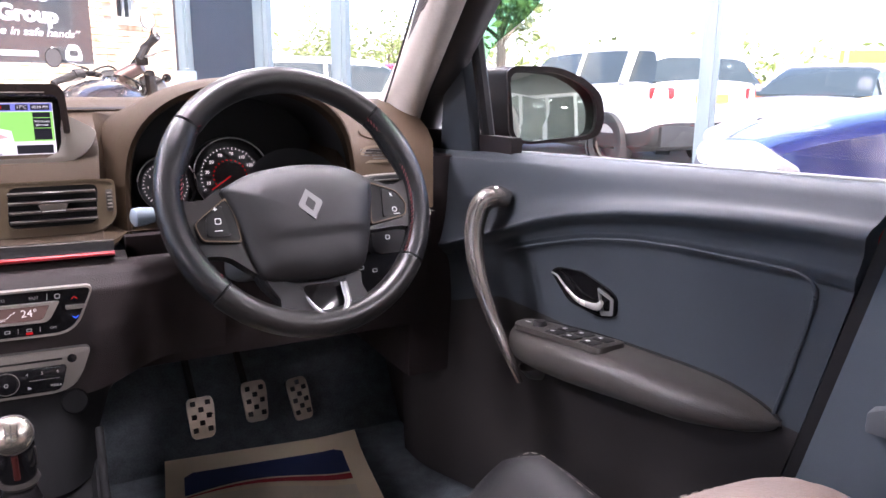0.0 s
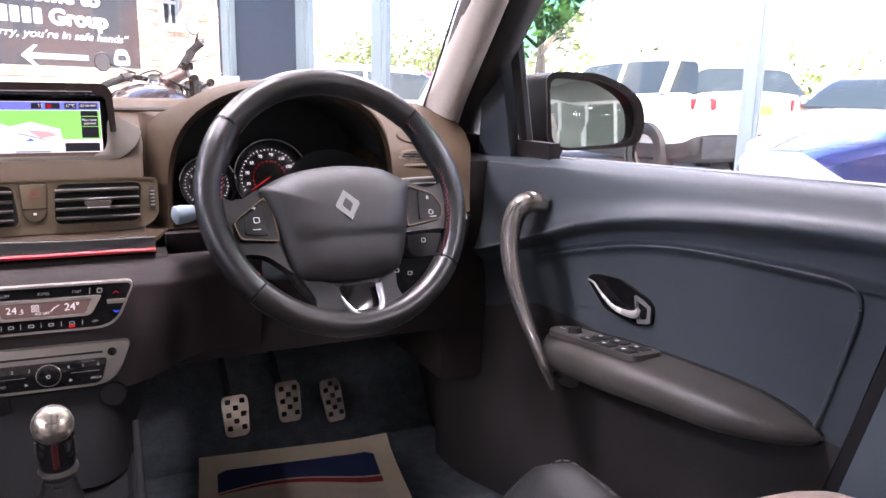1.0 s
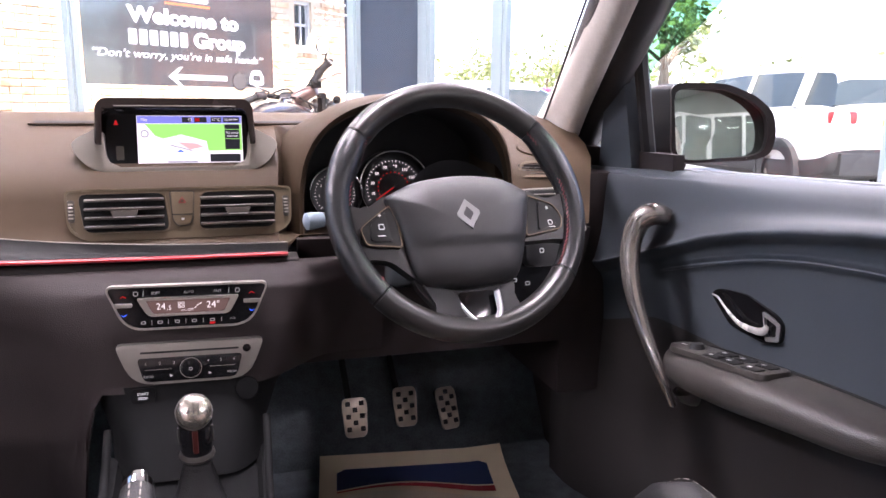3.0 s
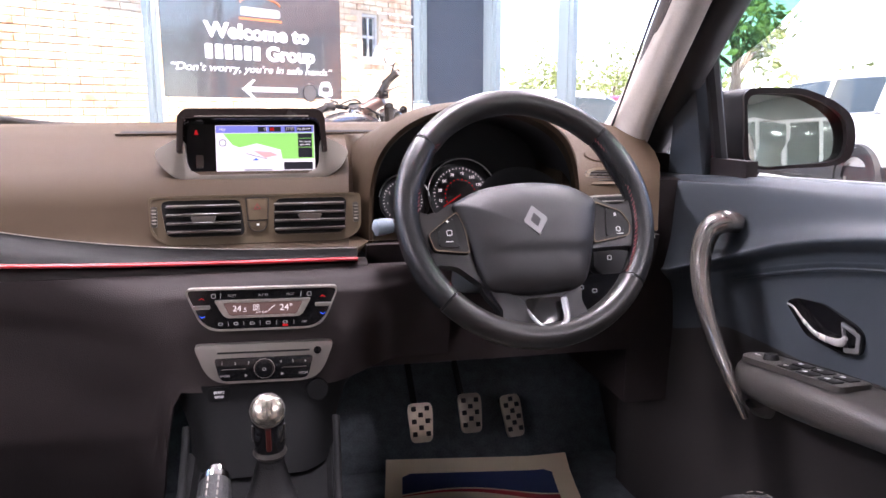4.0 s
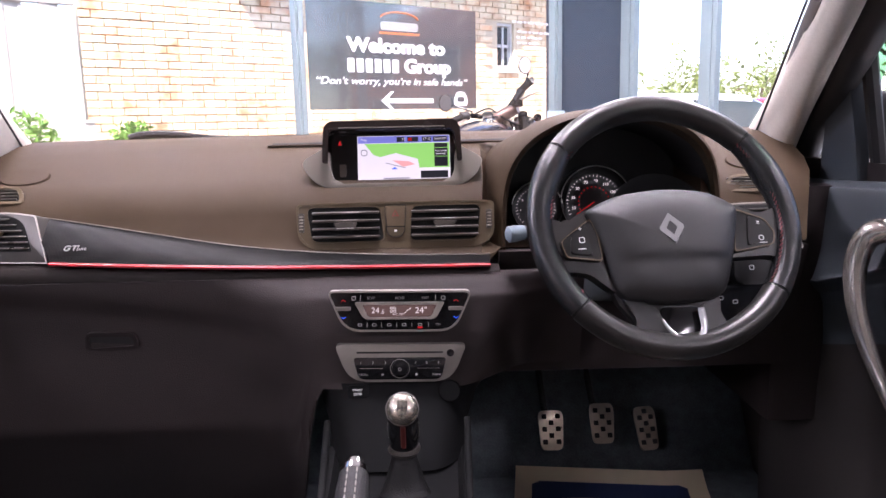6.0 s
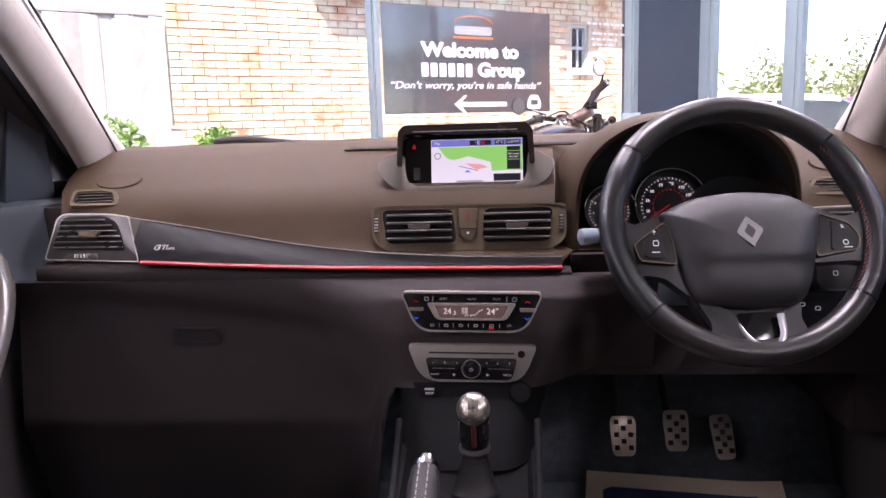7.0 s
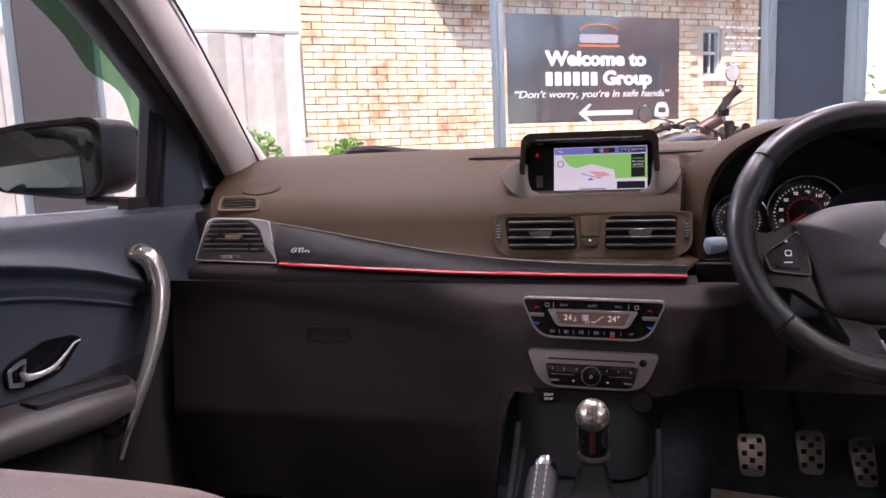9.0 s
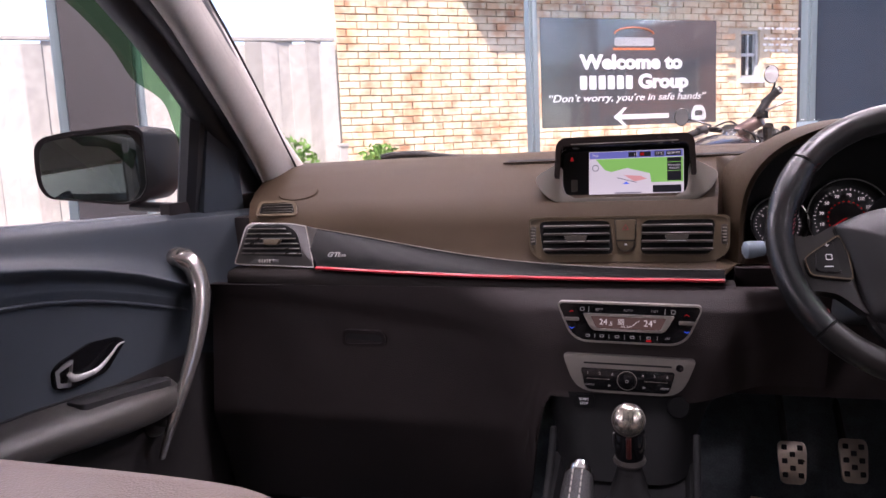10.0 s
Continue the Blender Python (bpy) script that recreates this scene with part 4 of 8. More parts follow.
def centre_vents():
    m = at(XC, 1.193, 0.913, 12)
    o = rounded([(-0.152, 0.032), (-0.120, 0.0335), (0.120, 0.0335), (0.152, 0.032), (0.151, -0.022), (0.128, -0.037), (-0.128, -0.037), (-0.149, -0.022)], [0.008, 0.02, 0.02, 0.008, 0.014, 0.02, 0.02, 0.014], 4)
    v = part("vent_panel", prism(o, m, 0.045, 0.004), "trim", dash, "grey centre vent panel")
    part("panel_edge", frame_ring([(u * 1.006, w * 1.02) for u, w in o], [(u * 0.985, w * 0.945) for u, w in o], m @ Matrix.Translation((0, -0.0016, 0)), 0.004, 0.0008), "trim", v, "raised panel edge")
    for s in (-1, 1):
        out = rounded([(-0.056, -0.026), (0.056, -0.026), (0.058, 0.027), (-0.058, 0.027)], 0.010, 4)
        if s < 0:
            out = rounded([(-0.052, -0.026), (0.058, -0.026), (0.052, 0.027), (-0.060, 0.027)], 0.011, 4)
        else:
            out = rounded([(-0.054, -0.026), (0.050, -0.026), (0.056, 0.027), (-0.050, 0.027)], 0.011, 4)
        q = m @ Matrix.Translation((s * 0.076, -0.0008, 0.0))
        vo = part("vent", prism(out, q, 0.004), "void", v, "dark louvred air vent")
        part("vent_rim", frame_ring([(x * 1.035, z * 1.06) for x, z in out], out, q @ Matrix.Translation((0, -0.0015, 0)), 0.004, 0.0008), "trim", v)
        for k in range(4):
            z = -0.0175 + 0.0122 * k
            hw = 0.0515
            part("slat", box(-hw, hw, -0.0075, 0.0, -0.0017, 0.0017, 0.0009, 1, m=q @ Matrix.Translation((0, -0.0006, z)) @ Matrix.Rotation(radians(18), 4, "X")), "slat", v)
        tb = prism(rounded([(-0.018, 0.004), (0.018, 0.004), (0.015, -0.003), (0.014, -0.006), (-0.014, -0.006), (-0.015, -0.003)], 0.002, 2), q @ Matrix.Translation((0.0, -0.012, -0.001)), 0.008, 0.001)
        part("tab", tb, "slat", v, "grey louvre tab")
        part("tab_edge", box(-0.0135, 0.0135, -0.0125, -0.0105, -0.0068, -0.0058, m=q), "bright", v, "thin bright tab edge")
        thumbwheel(m @ Matrix.Translation((s * 0.1445, -0.001, 0.004)), v)
    part("switch_edge", frame_ring(rounded([(-0.0172, 0.0252), (0.0172, 0.0252), (0.014, -0.0165), (0.0076, -0.0252), (-0.0076, -0.0252), (-0.014, -0.0165)], 0.004, 3), rounded([(-0.0165, 0.0245), (0.0165, 0.0245), (0.0134, -0.0162), (0.0072, -0.0244), (-0.0072, -0.0244), (-0.0134, -0.0162)], 0.004, 3), m @ Matrix.Translation((0, -0.0022, 0.004)), 0.004), "black", v)
    hz = part("hazard_switch", prism(rounded([(-0.016, 0.024), (0.016, 0.024), (0.013, -0.016), (0.007, -0.024), (-0.007, -0.024), (-0.013, -0.016)], 0.004, 3), m @ Matrix.Translation((0, -0.0025, 0.004)), 0.004, 0.0012), "trim", v, "grey hazard light switch")
    part("joint", box(-0.0145, 0.0145, -0.0032, 0.001, -0.0006, 0.0006, m=m @ Matrix.Translation((0, 0, -0.0045))), "void", hz)
    tri = frame_ring([(0, 0.0055), (0.0055, -0.004), (-0.0055, -0.004)], [(0, 0.003), (0.0033, -0.0028), (-0.0033, -0.0028)], m @ Matrix.Translation((0, -0.0031, 0.0155)), 0.001)
    part("symbol", tri, "dull_red", hz, "red triangle symbol")
    part("symbol", box(-0.002, 0.002, -0.0031, 0, -0.0015, 0.0015, 0.0004, 1, m=m @ Matrix.Translation((0, 0, -0.0110))), "white_ink", hz)


centre_vents()


def end_vent(s):
    """Large louvred vent with a thumbwheel at the dashboard's end, and the small demister slot above it."""
    vx, vy, vz = slide(-0.575, 0.911, 1.160)
    if s > 0:                                  # sits further in beside the instruments
        vx, vz = vx + 0.035, vz - 0.012
    m = at(s * -vx, vy, vz, 14, s * 3) @ Matrix.Diagonal((1.03, 1, 1.03, 1))
    k = lambda pts: [(-u, v) for u, v in pts] if s > 0 else pts        # noqa: E731
    o = rounded(k([(-0.076, -0.032), (0.080, -0.036), (0.061, 0.034), (0.030, 0.039), (-0.046, 0.040), (-0.058, 0.034)]), [0.006, 0.004, 0.004, 0.02, 0.012, 0.01], 4)
    v = part("vent_panel", prism(o, m, 0.05, 0.003), "rail", dash, "satin grey end vent surround")
    part("bright_edge", frame_ring(o, [(u * 0.97, w * 0.95) for u, w in o], m @ Matrix.Translation((0, -0.0008, 0)), 0.002), "silver", v, "satin bright edge")
    i = rounded(k([(-0.063, -0.0155), (0.057, -0.0185), (0.043, 0.024), (0.022, 0.0355), (-0.042, 0.0355), (-0.051, 0.027)]), [0.004, 0.004, 0.01, 0.016, 0.01, 0.008], 4)
    part("vent", prism(i, m @ Matrix.Translation((0, -0.0008, 0)), 0.003), "void", v, "dark louvred air vent")
    for n in range(6):
        z = -0.0125 + 0.0084 * n
        lo, hi = -0.060 + 0.02 * n / 6 * 0.7, 0.053 - 0.030 * (n / 5) ** 2
        if s > 0:
            lo, hi = -hi, -lo
        part("slat", box(lo, hi, -0.006, 0.0, -0.001, 0.001, 0.0006, 1, m=m @ Matrix.Translation((0, -0.0006, z)) @ Matrix.Rotation(radians(18), 4, "X")), "slat", v)
    part("tab", prism(rounded([(-0.017, 0.004), (0.017, 0.004), (0.010, -0.005), (-0.014, -0.005)], 0.002, 2), m @ Matrix.Translation((-s * 0.002, -0.012, 0.006)), 0.008, 0.001), "trim", v, "grey louvre tab")
    thumbwheel(m @ Matrix.Translation((s * 0.014, -0.001, -0.0262)), v, False)
    part("ledge", prism(rounded(k([(-0.046, -0.0300), (0.012, -0.0305), (0.012, -0.0225), (-0.036, -0.0222)]), 0.002, 2), m @ Matrix.Translation((0, -0.0006, 0)), 0.003, 0.0008), "rail", v)
    # demister slot
    q = at(s * (0.602 if s < 0 else 0.566), 1.217, 0.970 if s < 0 else 0.962, 42, -s * 10) @ Matrix.Diagonal((1.15, 1, 1.2, 1))
    o2 = rounded(k([(-0.036, -0.014), (0.032, -0.015), (0.026, 0.010), (0.012, 0.014), (-0.034, 0.014)]), 0.007, 3)
    i2 = rounded(k([(-0.031, -0.010), (0.027, -0.011), (0.021, 0.007), (0.010, 0.010), (-0.030, 0.010)]), 0.005, 3)
    d = part("demister_vent", frame_ring(o2, i2, q, 0.04, 0.0015), "trim", dash, "small side window demister vent")
    part("vent", prism(i2, q @ Matrix.Translation((0, 0.004, 0)), 0.003), "void", d)
    for n in range(4):
        part("slat", box(-0.027, 0.022, 0.0, 0.005, -0.0008, 0.0008, m=q @ Matrix.Translation((0, 0, -0.0075 + 0.005 * n))), "slat", d)
    # speaker grille on top
    e = lathe([(0.0, -0.002), (0.040, -0.0022), (0.0415, -0.0005), (0.0415, 0.004)], Matrix.Translation((s * 0.592, 1.277, 0.9915)) @ Matrix.Rotation(radians(-62), 4, "X") @ Matrix.Diagonal((0.95, 1, 0.62, 1)), 28)
    part("speaker_grille", e, "dash", dash, "round soft-grey tweeter grille")


end_vent(-1)
end_vent(1)
# long defroster slots on top
for s in (-1, 1):
    sl = part("defroster_slot", box(-0.058, 0.058, -0.004, 0.004, -0.001, 0.0012, 0.0005, 1, m=Matrix.Translation((XC + s * 0.158, 1.365, 1.0335)) @ Matrix.Rotation(radians(17), 4, "X")), "void", dash, "thin black defroster slot")
    part("lip", box(-0.065, 0.065, -0.0015, 0.0015, -0.001, 0.0022, 0.0006, 1, m=Matrix.Translation((XC + s * 0.158, 1.357, 1.0305)) @ Matrix.Rotation(radians(17), 4, "X")), "dash", sl)

# ---- navigation unit ----
nav = thing("navigation_display", "dashboard navigation display under a dark hood, map on screen", "screen")
NM = at(XC - 0.004, 1.262, 1.018, 12)
HO = rounded([(0.1110, -0.016), (0.1085, 0.040), (0.099, 0.050), (-0.099, 0.050), (-0.1085, 0.040), (-0.1110, -0.016), (-0.1030, -0.016), (-0.1000, 0.030), (-0.094, 0.0355), (0.094, 0.0355), (0.1000, 0.030), (0.1030, -0.016)],
             [0.003, 0.008, 0.010, 0.010, 0.008, 0.003, 0.002, 0.004, 0.005, 0.005, 0.004, 0.002], 5)
part("hood", prism(HO, NM @ Matrix.Translation((0, -0.020, 0)), 0.11, 0.003), M["hood"], nav, "dark brown hood")
bez = rounded([(-0.1005, 0.036), (0.1005, 0.036), (0.0990, -0.030), (0.090, -0.0525), (-0.090, -0.0525), (-0.0990, -0.030)], [0.008, 0.008, 0.02, 0.016, 0.016, 0.02], 5)
part("bezel", prism(bez, NM @ Matrix.Translation((0, 0.004, 0)), 0.05), "gloss_black", nav, "gloss black bezel")
part("trim_line", box(-0.084, 0.084, -0.001, 0.001, -0.0007, 0.0007, m=NM @ Matrix.Translation((0, -0.0205, 0.0385))), "silver", nav, "thin bright line")
WG = rounded([(-0.104, 0.012), (-0.146, -0.012), (-0.136, -0.034), (-0.112, -0.056), (0.112, -0.056), (0.136, -0.034), (0.146, -0.012), (0.104, 0.012), (0.1000, -0.004), (0.0985, -0.032), (0.0885, -0.0485), (-0.0885, -0.0485), (-0.0985, -0.032), (-0.1000, -0.004)],
             [0.004, 0.010, 0.02, 0.025, 0.025, 0.02, 0.010, 0.004, 0.002, 0.014, 0.012, 0.012, 0.014, 0.002], 4)
part("skirt", prism(WG, NM @ Matrix.Translation((0, -0.009, 0)), 0.12, 0.004), "trim_light", nav, "grey skirt round the display")
SM = NM @ Matrix.Translation((0.018, 0.0035, -0.010))      # screen centre
SW, SH = 0.149, 0.078
scr = part("screen", prism(rect(SW, SH, 0.001), SM, 0.0004), "scr_map", nav, "lit colour map", smooth=False)


def on_screen(name, pts, material, lift=0.0002, parent=None):
    return part(name, prism([(u * SW / 2, v * SH / 2) for u, v in pts], SM @ Matrix.Translation((0, -lift, 0)), 0.0003), material, parent or scr, smooth=False)


on_screen("map_area", [(-0.85, 0.68), (0.99, 0.68), (0.99, -0.35), (0.33, -0.35), (0.30, 0.02), (-0.18, 0.28), (-0.52, 0.12), (-0.66, 0.22)], "scr_green")
on_screen("map_block", [(-0.25, -0.02), (0.10, -0.07), (0.24, -0.20), (-0.02, -0.30)], "scr_pink", 0.0003)
on_screen("map_road", [(-0.40, -0.14), (0.02, -0.36), (0.03, -0.33), (-0.39, -0.11)], "scr_ink", 0.0004)
on_screen("title_bar", [(-0.99, 0.70), (0.99, 0.70), (0.99, 0.98), (-0.99, 0.98)], "scr_blue", 0.0003)
on_screen("foot_bar", [(-0.5, -0.99), (0.5, -0.99), (0.5, -0.92), (-0.5, -0.92)], "scr_pale", 0.0003)
for u0, u1, v0, v1 in ((0.66, 0.95, 0.48, 0.66), (0.66, 0.95, 0.12, 0.46), (0.66, 0.95, -0.30, 0.10), (0.36, 0.95, -0.78, -0.48), (-0.15, 0.02, 0.74, 0.94), (0.08, 0.32, 0.74, 0.94), (0.40, 0.60, 0.74, 0.94), (0.64, 0.95, 0.74, 0.94)):
    on_screen("map_box", [(u0, v0), (u1, v0), (u1, v1), (u0, v1)], "scr_dark", 0.0004)
on_screen("map_arrow", [(-0.28, -0.40), (-0.20, -0.30), (-0.13, -0.40)], "lit_blue", 0.0005)
on_screen("road_label", [(-0.45, -0.74), (0.12, -0.74), (0.12, -0.80), (-0.45, -0.80)], "scr_ink", 0.0004)
part("magnifier", frame_ring(rect(0.011, 0.011, 0.0055), rect(0.008, 0.008, 0.004), SM @ Matrix.Translation((-0.064, -0.0008, 0.012)), 0.0004), "scr_ink", scr)
for txt, u, v, h in (("17°C", 0.50, 0.84, 0.0060), ("02:59 PM", 0.795, 0.84, 0.0052), ("13", 0.0, 0.84, 0.006), ("Map", -0.86, 0.84, 0.0055), ("No route", 0.805, 0.34, 0.0048), ("planned", 0.805, 0.22, 0.0048)):
    write(txt, h, SM @ Matrix.Translation((u * SW / 2, -0.0009, v * SH / 2)), "scr_map", scr, "screen_text", 0.0001)
on_screen("red_mark", [(0.10, 0.78), (0.18, 0.78), (0.18, 0.90), (0.10, 0.90)], "lit_red", 0.0006)
part("indicator", prism(rounded([(-0.0035, -0.003), (0.0035, -0.003), (0.0015, 0.001), (0.0015, 0.004), (-0.0015, 0.004), (-0.0015, 0.001)], 0.0008, 2), NM @ Matrix.Translation((-0.0845, 0.0032, 0.018)), 0.001), "lit_red", nav, "red seat belt warning light")
part("key_slot", prism(rect(0.0105, 0.020, 0.002), NM @ Matrix.Translation((-0.0805, 0.0028, -0.026)), 0.002), "slat", nav, "small dark slot")

# ---- instrument binnacle ----
bin_ = thing("instrument_cluster", "dark instrument cluster under a curved hood, red-lit dials", "instrument cluster")
CX = 0.343


def arch(w, h, base, p=0.45, n=40):
    """An arch outline: up one side, over and down."""
    return [(-math.cos(a) * w * (1 - 0.03 * math.sin(a)), base + (h - base) * max(0.0, math.sin(a)) ** p) for a in np.linspace(0, math.pi, n)]


r2 = [(CX + u, 1.37, v) for u, v in arch(0.205, 1.058, 0.85, 0.34)]
r1 = [(CX + u, 1.250, v) for u, v in arch(0.186, 1.082, 0.85, 0.40)]
r0 = [(CX + u, 1.205 - 0.02 * smoothstep((v - 0.95) / 0.12), v) for u, v in arch(0.176, 1.080, 0.85)]
ra = [(CX + u, 1.196 - 0.02 * smoothstep((v - 0.95) / 0.12), v) for u, v in arch(0.171, 1.075, 0.85)]
rb = [(CX + u, 1.198 - 0.02 * smoothstep((v - 0.95) / 0.12), v) for u, v in arch(0.166, 1.068, 0.85)]
i0 = [(CX + u, 1.206, v) for u, v in arch(0.163, 1.063, 0.85)]
i1 = [(CX + u, 1.26, v) for u, v in arch(0.162, 1.058, 0.85)]
i2 = [(CX + u, 1.338, v) for u, v in arch(0.158, 1.052, 0.85)]
part("hood", loft([r2, r1, r0, ra, rb, i0], closed=False), "dash", bin_, "curved brown-grey hood with a rounded lip")
part("inner_hood", loft([[(x, y + 0.001, z) for x, y, z in i0], i1, i2], closed=False), "black", bin_, "matt black inner hood")
part("backing", prism([(u, v) for u, v in arch(0.159, 1.053, 0.85)], Matrix.Translation((CX, 1.336, 0)), 0.008), "black", bin_, smooth=False)


def dial(name, x, z, r, label, numbers, span, red=True):
    """A gauge in a short tube with a highlight laid along its upper rim; span: the angles of its first and last tick.
    """
    m = at(x, 1.310, z, 12)
    d = part(name, lathe([(0.0, 0.004), (r * 0.97, 0.004), (r * 0.985, 0.016)], m, 40), "dial_face", bin_, label)
    part("tube", lathe([(r * 0.97, -0.010), (r * 1.0, -0.014), (r * 1.05, -0.010), (r * 1.10, 0.016), (r * 0.985, 0.020)], m, 40), "pod", d, "black gauge tube")
    # the rim's top highlight, modelled as a bright arc
    part("rim", tube([m @ Vector((r * math.cos(a), -0.0135, r * math.sin(a))) for a in np.linspace(radians(8), radians(172), 40)], 0.0010, 6), "bright", d, "painted highlight arc on the gauge tube")
    a0, a1 = span
    n = 29
    for k in range(n):
        a = radians(a0 + (a1 - a0) * k / (n - 1))
        ln = 0.0040 if k % 4 == 0 else 0.0022
        q = m @ Matrix.Rotation(-a + radians(90), 4, "Y") @ Matrix.Translation((0, 0.0034, r * 0.76))
        part("tick", box(-0.0006, 0.0006, 0, 0.0004, -ln / 2, ln / 2, m=q), "lit_white", d, smooth=False)
        if red and k % 2 == 0:
            q = m @ Matrix.Rotation(-a + radians(90), 4, "Y") @ Matrix.Translation((0, 0.0034, r * 0.44))
            part("tick", box(-0.0014, 0.0014, 0, 0.0004, -0.0008, 0.0008, m=q), "lit_red", d, smooth=False)
    for txt, deg in numbers:
        a = radians(deg)
        write(txt, r * 0.112, m @ Matrix.Translation((math.cos(a) * r * 0.61, 0.003, math.sin(a) * r * 0.61)), "lit_white", d, "numeral", 0.0001, bold=0.0002)
    e = radians(a0 + 8)
    nd = tube([m @ Vector((0, 0, 0)), m @ Vector((math.cos(e) * r * 0.62, 0, math.sin(e) * r * 0.62))], [0.0010, 0.0006], 6)
    part("needle", nd, "lit_red", d, "red pointer")


dial("speedometer", 0.343, 0.926, 0.060, "black speedometer with white numerals and red inner ring", [(str(v), 97 - 1.4 * (v - 80)) for v in range(10, 150, 20)], (205, -11))
dial("rev_counter", 0.243, 0.918, 0.043, "black rev counter with white numerals", [(str(k), 225 - 270 * k / 7) for k in range(1, 7)], (225, -45), False)
dial("fuel_gauge", 0.446, 0.920, 0.043, "black fuel gauge", [], (150, 30), False)
dsp = part("display", prism(rect(0.060, 0.024, 0.001), at(0.428, 1.290, 0.928, 12), 0.002), "lcd_pale", bin_, "small pale message display")
for k in range(3):
    part("text_bar", box(-0.024 + 0.017 * k, -0.012 + 0.017 * k, -0.0006, 0.0, 0.004, 0.0075, m=at(0.428, 1.290, 0.928, 12)), "scr_ink", dsp, smooth=False)

# ---- steering wheel ----
wheel = thing("steering_wheel", "black leather four-spoke steering wheel with red inner stitching", "steering wheel")
WM = at(0.3743, 1.037, 0.928, 27, 3.2)     # local x right, z up in the wheel's plane, -y to the driver
WR = 0.1695
w_up = WM.to_3x3() @ Vector((0, 1, 0))


def rim_r(d):
    """Thickness of the rim at an angle: thumb rests swell at ten and two, the lower rim is slimmer."""
    d %= 360
    sw = max(math.exp(-((d - 24) / 12) ** 2), math.exp(-((d - 156) / 12) ** 2))
    return 0.0172 + 0.0026 * sw + 0.0006 * (45 < d < 139)


def rim(a0, a1, name, material, label, n=34):
    pts, rad = [], []
    for a in np.linspace(radians(a0), radians(a1), n):
        d = math.degrees(a)
        inn = rim_r(d) - 0.0172
        pts.append(WM @ Vector(((WR - inn) * math.cos(a), 0, (WR - inn) * math.sin(a))))
        rad.append(rim_r(d))
    return part(name, tube(pts, rad, 20, up=w_up), material, wheel, label)


rim(42.6, 141.4, "rim_top", "leather_smooth", "smooth black leather rim section")
rim(142.2, 221.4, "rim_side", "leather", "perforated black leather rim section")
rim(222.2, 323.2, "rim_bottom", "leather_smooth", "smooth black leather rim section")
rim(-36.0, 41.8, "rim_side", "leather", "perforated black leather rim section")
for a in (42.2, 141.8, 221.8, 323.6):
    q = radians(a)
    part("rim_joint", tube([WM @ Vector((WR * math.cos(q + e), 0, WR * math.sin(q + e))) for e in (-0.007, 0.007)], rim_r(a) * 0.93, 20, up=w_up), "void", wheel, "dark recessed leather joint")
    for e in (-0.010, 0.010):
        part("joint_edge", tube([WM @ Vector((WR * math.cos(q + e + f), 0, WR * math.sin(q + e + f))) for f in (-0.003, 0.003)], rim_r(a) * 1.008, 20, up=w_up), "leather", wheel)
for a in np.arange(-36, 42, 2.2):
    for b_ in (a, 180 - a):
        if 150 < b_ < 216 and b_ > 178:
            continue
        q = radians(b_)
        r_ = WR - (rim_r(b_) - 0.0172)
        c = WM @ Vector(((r_ - 0.0150) * math.cos(q), -0.0098, (r_ - 0.0150) * math.sin(q)))
        e = WM @ Vector(((r_ - 0.0128) * math.cos(q + 0.03), -0.0120, (r_ - 0.0128) * math.sin(q + 0.03)))
        part("stitch", tube([c, e], 0.0009, 4), "red_stitch", wheel)


def wheel_panel(name, pts, y, depth, material, label="", r=0.004, rr=0.01, parent=None, seg=3):
    return part(name, prism(rounded(pts, rr, 5), WM @ Matrix.Translation((0, y, 0)), depth, r, seg), material, parent or wheel, label)


def airbag():
    """Domed shield with a step across its lower third."""
    out = rounded([(-0.110, 0.014), (-0.070, 0.034), (-0.002, 0.043), (0.062, 0.036), (0.098, 0.013), (0.090, -0.022), (0.077, -0.072), (0.060, -0.108), (0.0, -0.1155), (-0.074, -0.107), (-0.084, -0.080), (-0.096, -0.025)],
                  [0.006, 0.03, 0.03, 0.03, 0.010, 0.03, 0.03, 0.016, 0.03, 0.014, 0.02, 0.03], 6)
    rings = []
    cx, cz = -0.004, -0.034
    for sc in (1.002, 1.0, 0.992, 0.98, 0.96, 0.93, 0.89, 0.84, 0.78, 0.72, 0.66, 0.60, 0.53, 0.46, 0.39, 0.32, 0.24, 0.16, 0.08, 0.01):
        y = 0.014 if sc > 1.001 else -0.010 - 0.026 * (1 - sc ** 3.0) ** 0.55
        ring = []
        for u, v in out:
            v2 = cz + (v - cz) * sc
            line = -0.0565 + 0.25 * (u * sc) ** 2
            dent = 0.0050 / (1 + math.exp((v2 - line) * 420)) * (1 - sc) ** 0.22 if y < 0 else 0.0
            ring.append(WM @ Vector((cx + (u - cx) * sc, y + dent, v2)))
        rings.append(ring)
    return loft(rings)


part("airbag_cover", airbag(), "airbag", wheel, "dark grey domed airbag cover")
# emblem: plain open rhombus in dark chrome
EM = WM @ Matrix.Translation((-0.0055, -0.0365, -0.0205)) @ Matrix.Rotation(radians(-6), 4, "Y") @ Matrix.Rotation(radians(-4), 4, "X")
dia = lambda w, h: [(0, h), (w, h * 0.10), (w, -h * 0.10), (0, -h), (-w, -h * 0.10), (-w, h * 0.10)]   # noqa: E731
part("emblem_base", prism(dia(0.0175, 0.0225), EM @ Matrix.Translation((0, 0.0012, 0)), 0.006, 0.001), "gloss_black", wheel, "dark emblem base")
part("emblem", frame_ring(dia(0.0160, 0.0208), dia(0.0068, 0.0100), EM, 0.006, 0.0026), "emblem", wheel, "plain chrome rhombus emblem")

